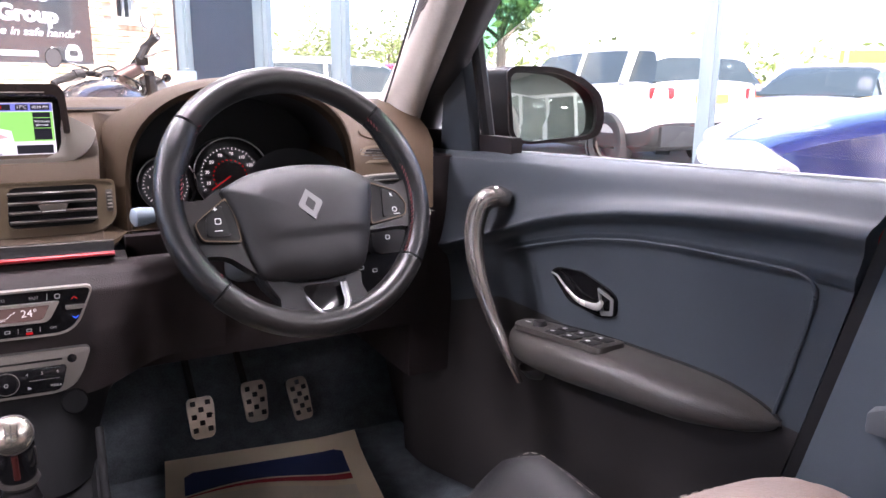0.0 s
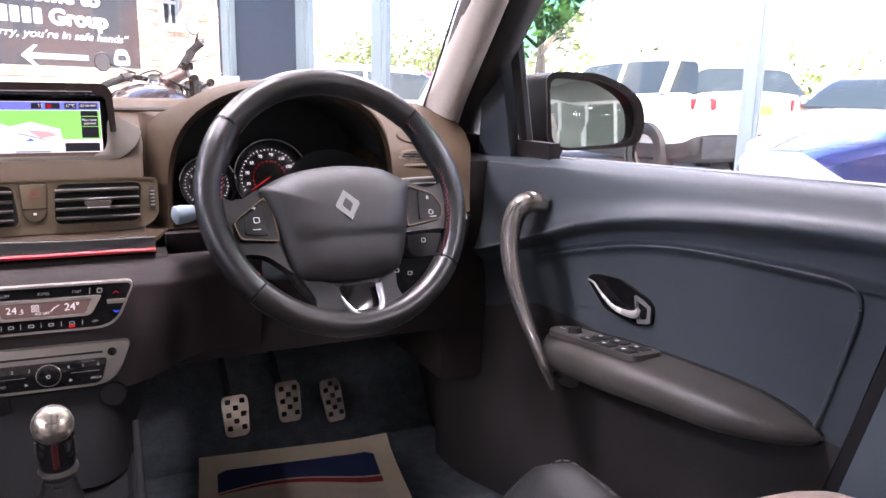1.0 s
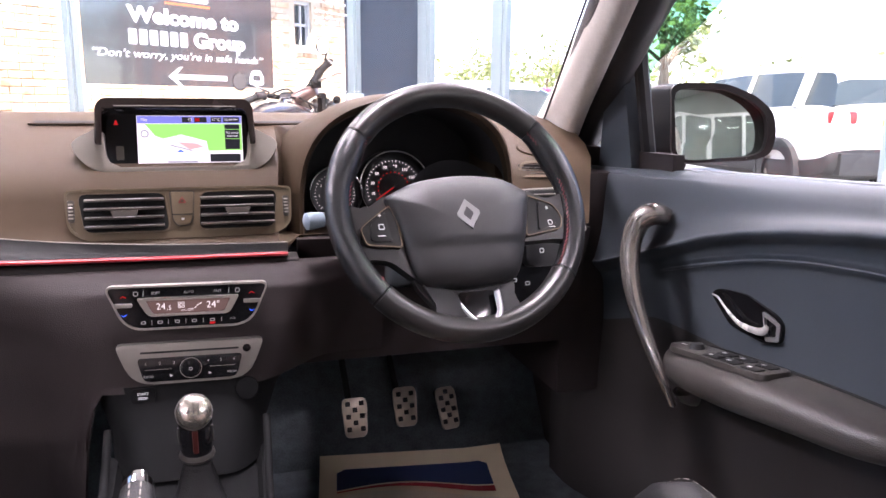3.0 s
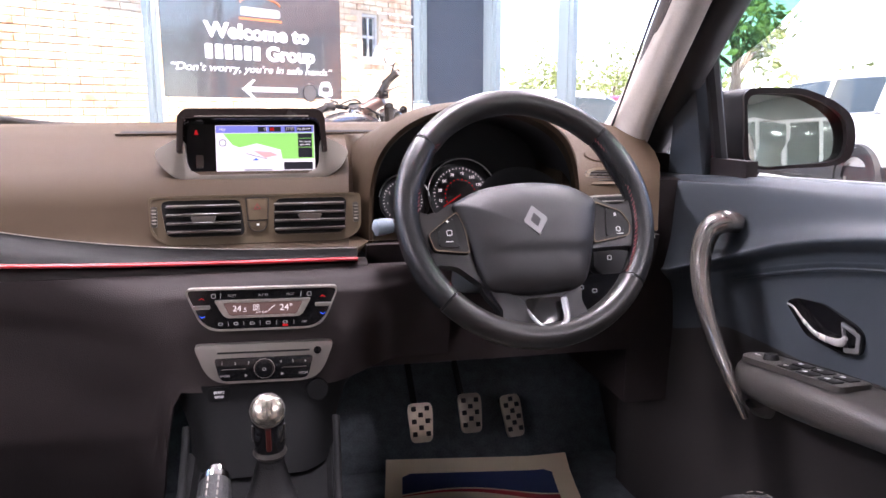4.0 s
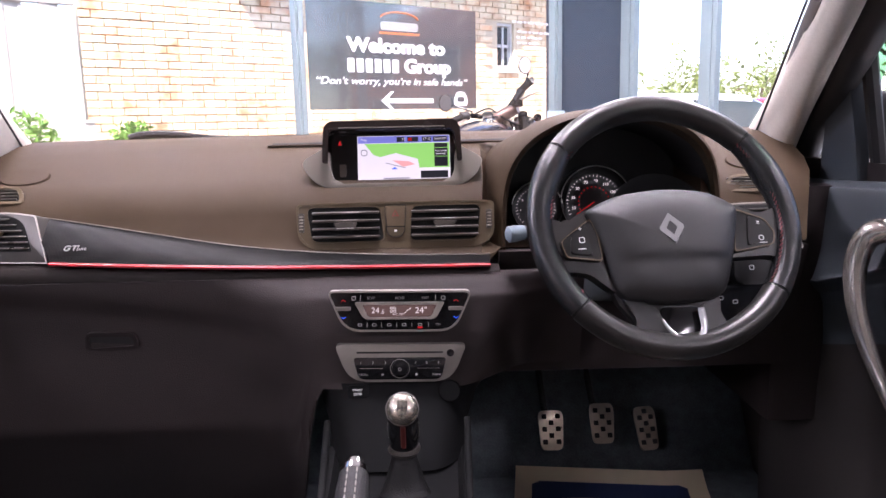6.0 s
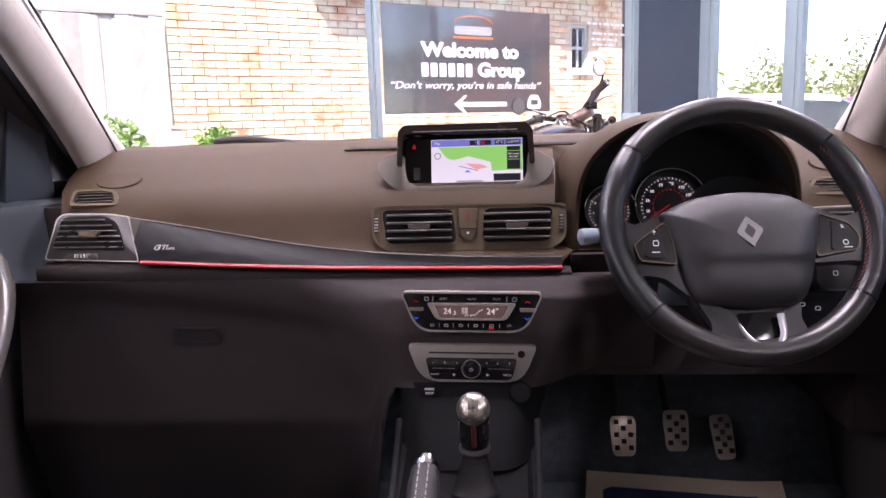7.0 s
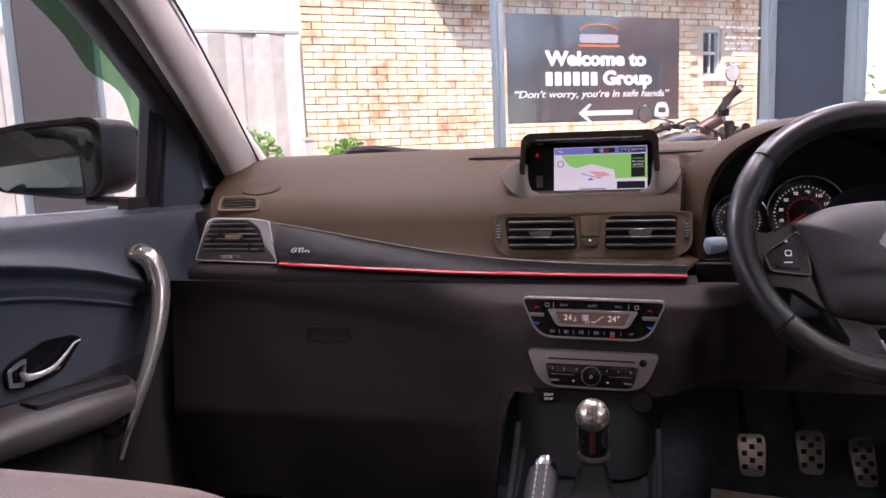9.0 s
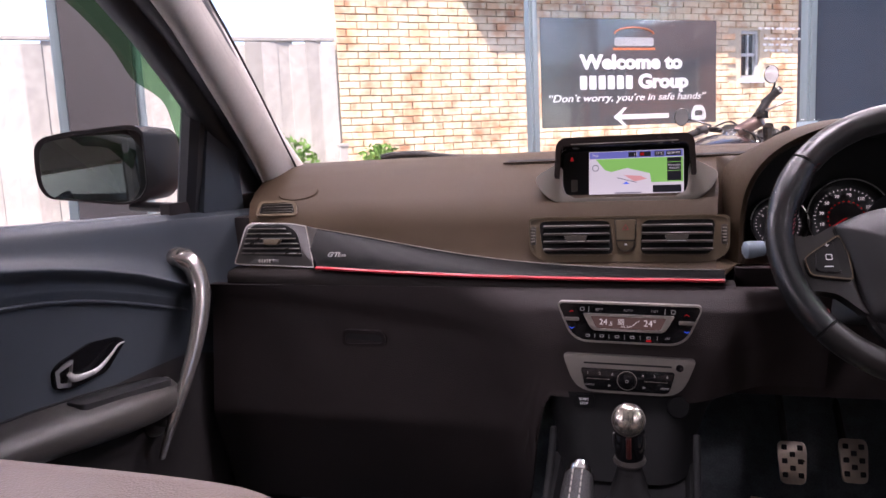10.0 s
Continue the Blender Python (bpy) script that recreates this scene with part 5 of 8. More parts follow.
# side spokes with switch pods
SPOKES = {-1: [(-0.164, 0.010), (-0.135, 0.001), (-0.107, 0.019), (-0.080, 0.020), (-0.076, -0.100), (-0.110, -0.070), (-0.138, -0.066), (-0.160, -0.078)],
          1: [(0.080, 0.020), (0.098, 0.020), (0.128, 0.006), (0.150, 0.012), (0.164, 0.022), (0.163, -0.062), (0.138, -0.053), (0.086, -0.055), (0.070, -0.055)]}
PODS = {-1: [(-0.147, -0.028), (-0.138, -0.020), (-0.104, 0.004), (-0.096, -0.020), (-0.093, -0.056), (-0.141, -0.050)],
        1: [(0.093, 0.011), (0.132, -0.005), (0.143, -0.024), (0.139, -0.041), (0.083, -0.050)]}
BUTTONS = {-1: [(-0.133, -0.023), (-0.112, -0.006), (-0.106, -0.047), (-0.135, -0.0445)],
           1: [(0.109, -0.001), (0.129, -0.009), (0.134, -0.023), (0.130, -0.036), (0.103, -0.042)]}
for s in (-1, 1):
    wheel_panel("spoke", SPOKES[s], -0.004, 0.020, "leather_smooth", "black leather side spoke", 0.007, 0.010)
    c = wheel_panel("switch_pod", PODS[s], -0.0125, 0.012, "pod", "dark switch pod", 0.002, 0.006)
    o = rounded(PODS[s], 0.006, 5)
    mx_, mz_ = sum(u for u, v in o) / len(o), sum(v for u, v in o) / len(o)
    part("pod_edge", frame_ring(o, [(mx_ + (u - mx_) * 0.95, mz_ + (v - mz_) * 0.93) for u, v in o], WM @ Matrix.Translation((0, -0.0140, 0)), 0.004, 0.0006), "trim", c, "thin satin pod edge")
    bn = wheel_panel("button", BUTTONS[s], -0.0150, 0.006, "pod", "black rocker button", 0.0012, 0.004, c)
    q = WM @ Matrix.Translation((s * 0.120, -0.0156, -0.024))
    if s < 0:
        write("+", 0.009, q @ Matrix.Translation((0, 0, 0.012)), "white_ink", bn, "symbol", 0.0002)
        part("symbol", box(-0.005, 0.005, 0, 0.0004, -0.0005, 0.0005, m=q @ Matrix.Translation((0, 0, -0.015))), "white_ink", bn, smooth=False)
        part("symbol", frame_ring(rect(0.0075, 0.0075, 0.002), rect(0.006, 0.006, 0.0015), q @ Matrix.Translation((0.001, 0, -0.003)), 0.0004), "white_ink", bn)
    else:
        write("R", 0.007, q @ Matrix.Translation((0.001, 0, 0.013)), "white_ink", bn, "symbol", 0.0002)
        part("symbol", frame_ring(rect(0.007, 0.007, 0.0035), rect(0.0055, 0.0055, 0.0027), q @ Matrix.Translation((0.002, 0, -0.008)), 0.0004), "white_ink", bn)
        part("symbol", box(-0.004, 0.006, 0, 0.0004, -0.0004, 0.0004, m=q @ Matrix.Translation((0.003, 0, -0.0145))), "white_ink", bn, smooth=False)
# lower twin spokes round a gloss opening with a chrome clip
wheel_panel("lower_plate", [(-0.082, -0.090), (-0.077, -0.108), (-0.056, -0.136), (-0.056, -0.160), (0.056, -0.160), (0.053, -0.137), (0.056, -0.110), (0.072, -0.088)], 0.002, 0.014, "airbag", "dark lower spoke plate", 0.003, 0.008)
wheel_panel("lower_spoke", [(-0.074, -0.101), (-0.050, -0.108), (-0.026, -0.120), (-0.023, -0.140), (-0.010, -0.160), (-0.054, -0.162), (-0.060, -0.146), (-0.057, -0.133)], -0.006, 0.016, "airbag", "smooth dark lower spoke", 0.008, 0.010, None, 4)
wheel_panel("lower_spoke", [(0.026, -0.120), (0.058, -0.104), (0.053, -0.134), (0.066, -0.146), (0.058, -0.160), (0.012, -0.163), (0.030, -0.146)], -0.006, 0.016, "airbag", "smooth dark lower spoke", 0.008, 0.010, None, 4)
wheel_panel("lower_insert", [(-0.024, -0.118), (0.028, -0.118), (0.028, -0.150), (0.010, -0.162), (-0.006, -0.158), (-0.022, -0.142)], -0.003, 0.01, "gloss_black", "gloss black insert", 0.002, 0.006)
clip = smooth_path([(-0.026, -0.134), (-0.020, -0.146), (-0.010, -0.157), (0.006, -0.163), (0.020, -0.159), (0.0275, -0.148), (0.0275, -0.134), (0.0270, -0.122)], 30)
part("clip", tube([WM @ Vector((u, -0.011, v)) for u, v in clip], list(np.interp(np.linspace(0, 1, 30), [0, 0.15, 0.5, 0.8, 1], [0.0012, 0.0028, 0.0036, 0.0050, 0.0048])), 10, flat=0.55, up=w_up), "emblem", wheel, "bright chrome U-shaped clip")
part("hub", lathe([(0.075, 0.012), (0.066, 0.04), (0.045, 0.07), (0.03, 0.10)], WM, 28), "black", wheel, "black column cowl")

# ---- column stalks ----
def stalk(s):
    t = thing("column_stalk", "black column stalk with pale rounded end" if s < 0 else "black wiper stalk beside the steering wheel", "stalk")
    pts = [(0.376 + s * 0.06, 1.14, 0.910), (0.376 + s * 0.146, 1.125, 0.908), (0.376 + s * 0.180, 1.115, 0.906)]
    part("arm", tube(pts, [0.009, 0.0085, 0.010], 12), "black", t)
    d = (Vector(pts[2]) - Vector(pts[1])).normalized()
    k = part("end_knob", tube([Vector(pts[2]), Vector(pts[2]) + d * 0.016, Vector(pts[2]) + d * 0.024, Vector(pts[2]) + d * 0.027], [0.0105, 0.0125, 0.012, 0.007], 16), "stalk_end" if s < 0 else "black", t, "pale blue-grey end" if s < 0 else "")
    if s < 0:
        for n in range(3):
            part("symbol", box(-0.003, 0.003, -0.0115, -0.0105, -0.001, 0.001, m=Matrix.Translation(Vector(pts[1]) + Vector((-0.012 - 0.009 * n, 0, 0)))), "white_ink", t, smooth=False)


M["stalk_end"] = mat("pale blue-grey plastic", (0.18, 0.225, 0.26), 0.4, vary=0.05)
stalk(-1)
stalk(1)
# light switch panel right of the column and satellite control below the spoke
aux = thing("switch_panel", "small black lighting switch panel beside the column", "switch panel")
part("panel", prism(rect(0.10, 0.07, 0.008), at(0.507, 1.118, 0.788, 4), 0.02, 0.003), "gloss_black", aux)
for u, v in ((-0.018, 0.012), (0.004, 0.006), (-0.022, -0.010), (0.006, -0.012)):
    part("symbol", frame_ring(rect(0.008, 0.006, 0.002), rect(0.0055, 0.0038, 0.0012), at(0.507 + u, 1.1172, 0.788 + v, 4), 0.0006), "white_ink", aux)
sat = thing("audio_remote", "black audio remote pod behind the steering wheel", "remote control")
part("pod", prism(rect(0.055, 0.05, 0.012), at(0.521, 1.085, 0.853, 14), 0.02, 0.005), "black", sat)
part("symbol", frame_ring(rect(0.007, 0.007, 0.002), rect(0.0046, 0.0046, 0.001), at(0.518, 1.0842, 0.852, 14), 0.0006), "white_ink", sat)
cow = thing("column_cowl", "black moulded steering column cowl", "steering column")
part("lower_cowl", loft([[(0.376 + u, y, zc + v) for u, v in rect(w, h, 0.02, 0, 0, 4)] for y, w, h, zc in ((1.075, 0.13, 0.09, 0.862), (1.12, 0.17, 0.105, 0.852), (1.22, 0.20, 0.11, 0.845))]), "cowl", cow)

# ---- climate panel and radio ----
def shield(w_top, w_bot, h, r):
    return rounded([(-w_top / 2, h / 2), (w_top / 2, h / 2), (w_bot / 2, -h / 2), (-w_bot / 2, -h / 2)], r, 6)


stack = thing("centre_stack", "dark moulded centre stack below the vents", "console")
rings = []
for z, y, w in ((0.70, 1.074, 0.146), (0.675, 1.062, 0.122), (0.640, 1.03, 0.104), (0.60, 1.0, 0.098)):
    rings.append([(XC + u * w, y + (0.060 * max(0.0, (abs(u) - 0.45) / 0.55) ** 2.0) + (0.06 if abs(u) > 0.999 else 0), z) for u in np.linspace(-1, 1, 41)])
part("lower_fascia", loft(rings, closed=False), "console", stack, "black lower fascia")

clim = thing("climate_panel", "black climate panel with silver frame and lit temperature display", "climate control")
CM = at(XC + 0.007, 1.068, 0.806, 4, 0, 1.2)
o, i = shield(0.204, 0.156, 0.058, [0.011, 0.011, 0.024, 0.024]), shield(0.1985, 0.1515, 0.0530, [0.009, 0.009, 0.022, 0.022])
part("frame", frame_ring(o, i, CM, 0.014, 0.0015), "silver", clim, "satin silver frame")
face = part("face", prism(i, CM @ Matrix.Translation((0, 0.0025, 0)), 0.012), "gloss_black", clim)
do, di = shield(0.126, 0.100, 0.024, [0.003, 0.003, 0.008, 0.008]), shield(0.104, 0.088, 0.0175, [0.002, 0.002, 0.004, 0.004])
DM = CM @ Matrix.Translation((0, -0.003, 0.001))
part("display_frame", frame_ring(do, di, DM, 0.006, 0.003), "silver", clim, "satin silver display frame")
disp = part("display", prism(di, DM @ Matrix.Translation((0, 0.001, 0)), 0.003), "lcd", clim, "dim brown display")
for txt, u, v, h in (("24", -0.034, 0.0005, 0.0115), (".5", -0.0240, -0.0015, 0.0080), ("24°", 0.030, 0.0005, 0.0125), ("A/C OFF", -0.002, -0.005, 0.0042)):
    write(txt, h, DM @ Matrix.Translation((u, 0.0004, v)), "lit_white", disp, "display_text", 0.0001)
for u in (-0.0065, -0.002):
    for v in (-0.0005, 0.004):
        part("symbol", frame_ring(rect(0.0038, 0.0038, 0.0019), rect(0.0024, 0.0024, 0.0012), DM @ Matrix.Translation((u - 0.005, 0.0004, v)), 0.0003), "lit_white", disp)
for u, v in ((0.008, -0.002), (0.011, 0.001), (0.0145, 0.003)):
    part("symbol", box(-0.0016, 0.0016, 0, 0.0003, -0.0005, 0.0005, m=DM @ Matrix.Translation((u, 0.0004, v)) @ Matrix.Rotation(radians(-40), 4, "Y")), "lit_white", disp, smooth=False)
FM = CM @ Matrix.Translation((0, 0.0019, 0))
for txt, u in (("SOFT", -0.040), ("AUTO", 0.0), ("FAST", 0.036)):
    write(txt, 0.0046, FM @ Matrix.Translation((u, 0, 0.0185)), "dim_ink", clim, "button_text", 0.0001)
write("OFF", 0.0042, FM @ Matrix.Translation((0.054, 0, -0.0195)), "dim_ink", clim, "button_text", 0.0001)
for u in (-0.055, 0.050):
    part("divider", box(-0.0004, 0.0004, 0, 0.0006, -0.004, 0.004, m=FM @ Matrix.Translation((u, 0, 0.0185)) @ Matrix.Rotation(radians(6), 4, "Y")), "dim_ink", clim, smooth=False)
for u in (-0.046, -0.026, -0.0045, 0.017, 0.040):
    part("divider", box(-0.0003, 0.0003, 0, 0.0006, -0.003, 0.003, m=FM @ Matrix.Translation((u, 0, -0.0195))), "dim_ink", clim, smooth=False)
for u in (-0.056, -0.036, -0.015, 0.006, 0.0285):
    part("symbol", frame_ring(rect(0.0060, 0.0038, 0.0012), rect(0.0044, 0.0022, 0.0008), FM @ Matrix.Translation((u, 0, -0.0195)), 0.0005), "dim_ink", clim)
for u in (-0.064, 0.061):
    part("symbol", frame_ring(rect(0.006, 0.006, 0.002), rect(0.0042, 0.0042, 0.001), FM @ Matrix.Translation((u, 0, 0.0185)), 0.0005), "dim_ink", clim)
part("lamp", box(-0.0035, 0.0035, 0, 0.001, -0.0014, 0.0014, m=FM @ Matrix.Translation((0.0285, -0.0004, -0.0235))), "lit_red", clim, "red indicator lamp", smooth=False)
for s in (-1, 1):
    ky = part("temperature_key", prism(rect(0.021, 0.0045, 0.0012), CM @ Matrix.Translation((s * 0.079, -0.003, 0.004)), 0.008, 0.001), "silver_dark", clim, "satin grey rocker key")
    for v, mt, d in ((0.015, "lit_red", 1), (-0.0095, "lit_blue", -1)):
        q = FM @ Matrix.Translation((s * 0.079, 0, v))
        part("arrow", prism([(-0.0036, -0.0012 * d), (0, 0.0015 * d), (0.0036, -0.0012 * d), (0.003, -0.0018 * d), (0, 0.0004 * d), (-0.003, -0.0018 * d)], q, 0.0005), mt, clim, smooth=False)

radio = thing("car_radio", "silver-grey radio fascia with CD slot and black keypad", "car radio")
RM = at(XC + 0.006, 1.066, 0.731, 4, 0, 1.2)
part("fascia", prism(shield(0.187, 0.146, 0.054, [0.009, 0.009, 0.025, 0.025]), RM, 0.02, 0.0025), "silver_dark", radio, "satin grey fascia")
part("cd_slot", box(-0.061, 0.061, -0.0008, 0.002, -0.0012, 0.0012, m=RM @ Matrix.Translation((-0.001, 0, 0.0155))), "void", radio, smooth=False)
kp = part("keypad", prism(shield(0.132, 0.116, 0.0315, [0.006, 0.006, 0.008, 0.008]), RM @ Matrix.Translation((-0.001, -0.0012, -0.0075)), 0.004, 0.001), "gloss_black", radio, "gloss black keypad")
part("eject_button", lathe([(0.0, -0.0016), (0.0050, -0.0014), (0.0054, 0.0)], RM @ Matrix.Translation((0.0705, -0.0004, 0.0145)), 20), "gloss_black", radio)
KM = RM @ Matrix.Translation((-0.001, -0.0016, -0.0075))
circ = lambda r: [(r * math.cos(a), r * math.sin(a)) for a in np.linspace(0, 2 * math.pi, 36, endpoint=False)]      # noqa: E731
part("dial_ring", frame_ring(circ(0.0138), circ(0.0131), KM, 0.0012), "silver", kp, "thin silver ring")
part("dial_button", lathe([(0.0, -0.004), (0.011, -0.0036), (0.0122, 0.0)], KM, 26), "gloss_black", kp, "round black dial")
part("symbol", frame_ring(rect(0.0045, 0.0045, 0.00225), rect(0.0031, 0.0031, 0.00155), KM @ Matrix.Translation((0, -0.0043, 0)), 0.0004), "dim_ink", kp)
for n, u in zip("123456", (-0.055, -0.038, -0.0205, 0.022, 0.038, 0.055)):
    write(n, 0.0055, KM @ Matrix.Translation((u, -0.0002, 0.0085)), "dim_ink", kp, "numeral", 0.0001)
write("RADIO", 0.0042, KM @ Matrix.Translation((-0.052, -0.0002, -0.0085)), "dim_ink", kp, "key_text", 0.0001)
write("MEDIA", 0.0042, KM @ Matrix.Translation((0.052, -0.0002, -0.0085)), "dim_ink", kp, "key_text", 0.0001)
for u in (-0.024, 0.024):
    part("symbol", prism([(u - 0.002, -0.002), (u + 0.002, 0), (u - 0.002, 0.002)], KM @ Matrix.Translation((0, -0.0002, -0.0085)), 0.0004), "dim_ink", kp, smooth=False)
for u in (-0.040, 0.040):
    part("joint", box(-0.016, 0.016, -0.0003, 0, -0.0002, 0.0002, m=KM @ Matrix.Translation((u, 0, 0.0005))), "silver", kp, smooth=False)

# start button, knee-side socket lid
stb = part("start_button", prism(rect(0.030, 0.019, 0.006), at(-0.048, 1.0664, 0.690, 14), 0.02, 0.0008), "console", stack, "dark start stop button lettered in white")
write("START", 0.0048, at(-0.048, 1.0648, 0.6930, 14), "white_ink", stb, "lettering", 0.0001)
write("STOP", 0.0048, at(-0.048, 1.0634, 0.6872, 14), "white_ink", stb, "lettering", 0.0001)
part("socket_lid", lathe([(0.0, -0.004), (0.014, -0.0035), (0.016, 0.0)], at(0.083, 1.0655, 0.688, 14), 20), "console", stack, "round socket lid")

# ---- centre console ----
con = thing("centre_console", "dark centre console with grey side rails", "console")
rings = []
for y, z, w in ((1.06, 0.60, 0.100), (0.98, 0.592, 0.097), (0.85, 0.585, 0.093), (0.70, 0.58, 0.090), (0.5, 0.60, 0.088), (0.3, 0.64, 0.088), (0.05, 0.64, 0.088)):
    rings.append([(XC + u * w, y, z + (0.012 if abs(u) > 0.86 else 0) - (0.26 if abs(u) > 1.05 else 0)) for u in (-1.12, -1.02, -0.98, -0.90, -0.84, -0.4, 0, 0.4, 0.84, 0.90, 0.98, 1.02, 1.12)])
part("tray", loft(rings, closed=False), "console", con, "dark moulded tray")
for s in (-1, 1):
    part("side_rail", tube(smooth_path([(XC + s * 0.098, 1.045, 0.655), (XC + s * 0.096, 0.99, 0.628), (XC + s * 0.092, 0.90, 0.603), (XC + s * 0.088, 0.75, 0.590), (XC + s * 0.086, 0.55, 0.595)], 16), 0.0050, 10, flat=0.8), "console", con, "grey side rail")
part("cup_recess", lathe([(0.030, 0.0), (0.034, -0.002), (0.036, 0.002)], Matrix.Translation((XC + 0.062, 0.875, 0.588)) @ Matrix.Rotation(radians(90), 4, "X"), 24), "black", con, "cup holder rim")

gear = thing("gear_lever", "gear lever with polished metal ball knob and black boot", "gear lever")
GX, GY, KZ = 0.019, 0.962, 0.709
part("knob", tube([(GX, GY + 0.013, 0.640), (GX, GY + 0.011, 0.655), (GX, GY + 0.008, 0.672), (GX, GY + 0.005, 0.688), (GX, GY + 0.004, 0.702), (GX, GY + 0.005, 0.716), (GX, GY + 0.006, 0.722)], [0.0150, 0.0190, 0.0200, 0.0195, 0.0185, 0.0160, 0.0100], 24), "gloss_black", gear, "dark gloss knob body")
CAP = Matrix.Translation((GX, GY - 0.0085, 0.7075)) @ Matrix.Rotation(radians(-24), 4, "X")
part("cap", lathe([(0.0, -0.0125), (0.0060, -0.0121), (0.0120, -0.0106), (0.0170, -0.0078), (0.0202, -0.0035), (0.0212, 0.0015), (0.0205, 0.0060), (0.0165, 0.012)], CAP, 32), "knob_metal", gear, "polished metal cap with shift pattern")
part("cap_ring", tube([CAP @ Vector((0.0206 * math.cos(a), -0.0022, 0.0206 * math.sin(a))) for a in np.linspace(0, 6.2832, 28, endpoint=False)], 0.0009, 5, closed=True), "rail", gear)
for u in (-0.0055, 0.0, 0.0055):
    part("shift_mark", box(-0.0005, 0.0005, -0.0004, 0.0006, -0.0042, 0.0042, m=CAP @ Matrix.Translation((u, -0.0126 + 14.0 * u * u, 0.001))), "dark_ink", gear, smooth=False)
part("shift_mark", box(-0.0055, 0.0055, -0.0004, 0.0006, -0.0005, 0.0005, m=CAP @ Matrix.Translation((0, -0.0126, 0.001))), "dark_ink", gear, smooth=False)
for txt, u, v in (("1", -0.0060, 0.0080), ("3", 0.0, 0.0084), ("5", 0.0060, 0.0080), ("2", -0.0060, -0.0066), ("4", 0.0, -0.0068), ("6", 0.0060, -0.0066)):
    write(txt, 0.0040, CAP @ Matrix.Translation((u, -0.0128 + 12.0 * (u * u + v * v), v)), "dark_ink", gear, "numeral", 0.0003)
part("red_inlay", tube([(GX, GY - 0.0108, 0.657), (GX, GY - 0.0138, 0.672), (GX, GY - 0.0160, 0.686)], 0.0034, 8), "maroon", gear, "dark red inlay")
for s in (-1, 1):
    part("side_inlay", tube([(GX + s * 0.0182, GY + 0.006, 0.664), (GX + s * 0.0190, GY + 0.003, 0.676), (GX + s * 0.0184, GY, 0.686)], 0.0020, 8), "rail", gear, "grey side inlay")
part("ring", tube([(GX, GY + 0.012, 0.650), (GX, GY + 0.0125, 0.645), (GX, GY + 0.013, 0.640)], [0.0195, 0.0215, 0.0185], 20), "rail", gear, "grey ring")
part("boot", tube(smooth_path([(GX, GY + 0.013, 0.642), (GX, GY + 0.012, 0.632), (GX, GY + 0.010, 0.620), (GX, GY + 0.006, 0.604), (GX, GY + 0.002, 0.588)], 14), [0.0165, 0.0155, 0.0165, 0.0160, 0.0180, 0.0180, 0.0205, 0.0205, 0.0232, 0.0238, 0.0262, 0.0280, 0.0315, 0.0350], 22), "boot", gear, "black gathered leather boot")
hb = thing("handbrake", "leather handbrake lever with chrome button", "handbrake")
a0, a1 = Vector((-0.028, 0.795, 0.700)), Vector((-0.030, 0.55, 0.610))
part("lever", tube([a0, a0.lerp(a1, 0.1), a0.lerp(a1, 0.4), a1], [0.0155, 0.0175, 0.018, 0.017], 18), "seat_leather", hb, "black stitched leather grip")
d = (a0 - a1).normalized()
part("collar", tube([a0 - d * 0.003, a0 + d * 0.006], [0.0162, 0.0150], 18), "chrome", hb, "chrome collar")
part("button", tube([a0 + d * 0.004, a0 + d * 0.018, a0 + d * 0.022], [0.0085, 0.0085, 0.005], 14), "chrome", hb, "chrome release button")
for n in range(12):
    c = a0.lerp(a1, 0.05 + 0.035 * n)
    for s in (-1, 1):
        part("stitch", box(-0.0007, 0.0007, -0.003, 0.003, -0.0006, 0.0006, m=Matrix.Translation((c.x + s * 0.005, c.y - 0.002, c.z + 0.0172)) @ Matrix.Rotation(radians(20), 4, "X")), "stitch", hb, smooth=False)

# ---- pedals ----
def pedal(x, y, z, w, h, lean, name, label, roll=0.0, taper=0.84):
    t = thing(name, label, "pedal", "foot pedals")
    m = at(x, y, z, lean, 0, roll)
    o = rounded([(-w / 2 * taper, -h / 2), (w / 2 * taper, -h / 2), (w / 2, h * 0.28), (w / 2 * 0.9, h / 2), (-w / 2 * 0.9, h / 2), (-w / 2, h * 0.28)], [w * 0.22, w * 0.22, w * 0.3, w * 0.25, w * 0.25, w * 0.3], 4)
    b = prism(o, m, 0.010, 0.003)
    part("pad", b, "steel", t, "brushed steel pad")
    rows = int(h / 0.0124)
    for r in range(rows):
        for c in (-1, 0, 1):
            if (r + c) % 2 == 0 and 0 < r < rows:
                part("grip", box(-0.0047, 0.0047, -0.0022, 0.001, -0.0047, 0.0047, 0.001, 1, m=m @ Matrix.Translation((c * w * 0.27, 0, -h / 2 + 0.0124 * (r + 0.3)))), "rubber", t, smooth=False)
    # arm nearly black: the footwell's shade is painted onto it
    part("arm", tube([m @ Vector((0, 0.010, 0)), m @ Vector((0, 0.08, 0.04)), m @ Vector((0, 0.15, 0.16))], 0.007, 8), "void", t)


pedal(0.294, 1.443, 0.457, 0.050, 0.077, 24, "clutch_pedal", "drilled-look steel clutch pedal with black rubber grips")
pedal(0.4025, 1.470, 0.457, 0.049, 0.080, 24, "brake_pedal", "steel brake pedal with black rubber grips")
pedal(0.499, 1.488, 0.436, 0.043, 0.088, 28, "accelerator_pedal", "long steel accelerator pedal with black rubber grips", -4)

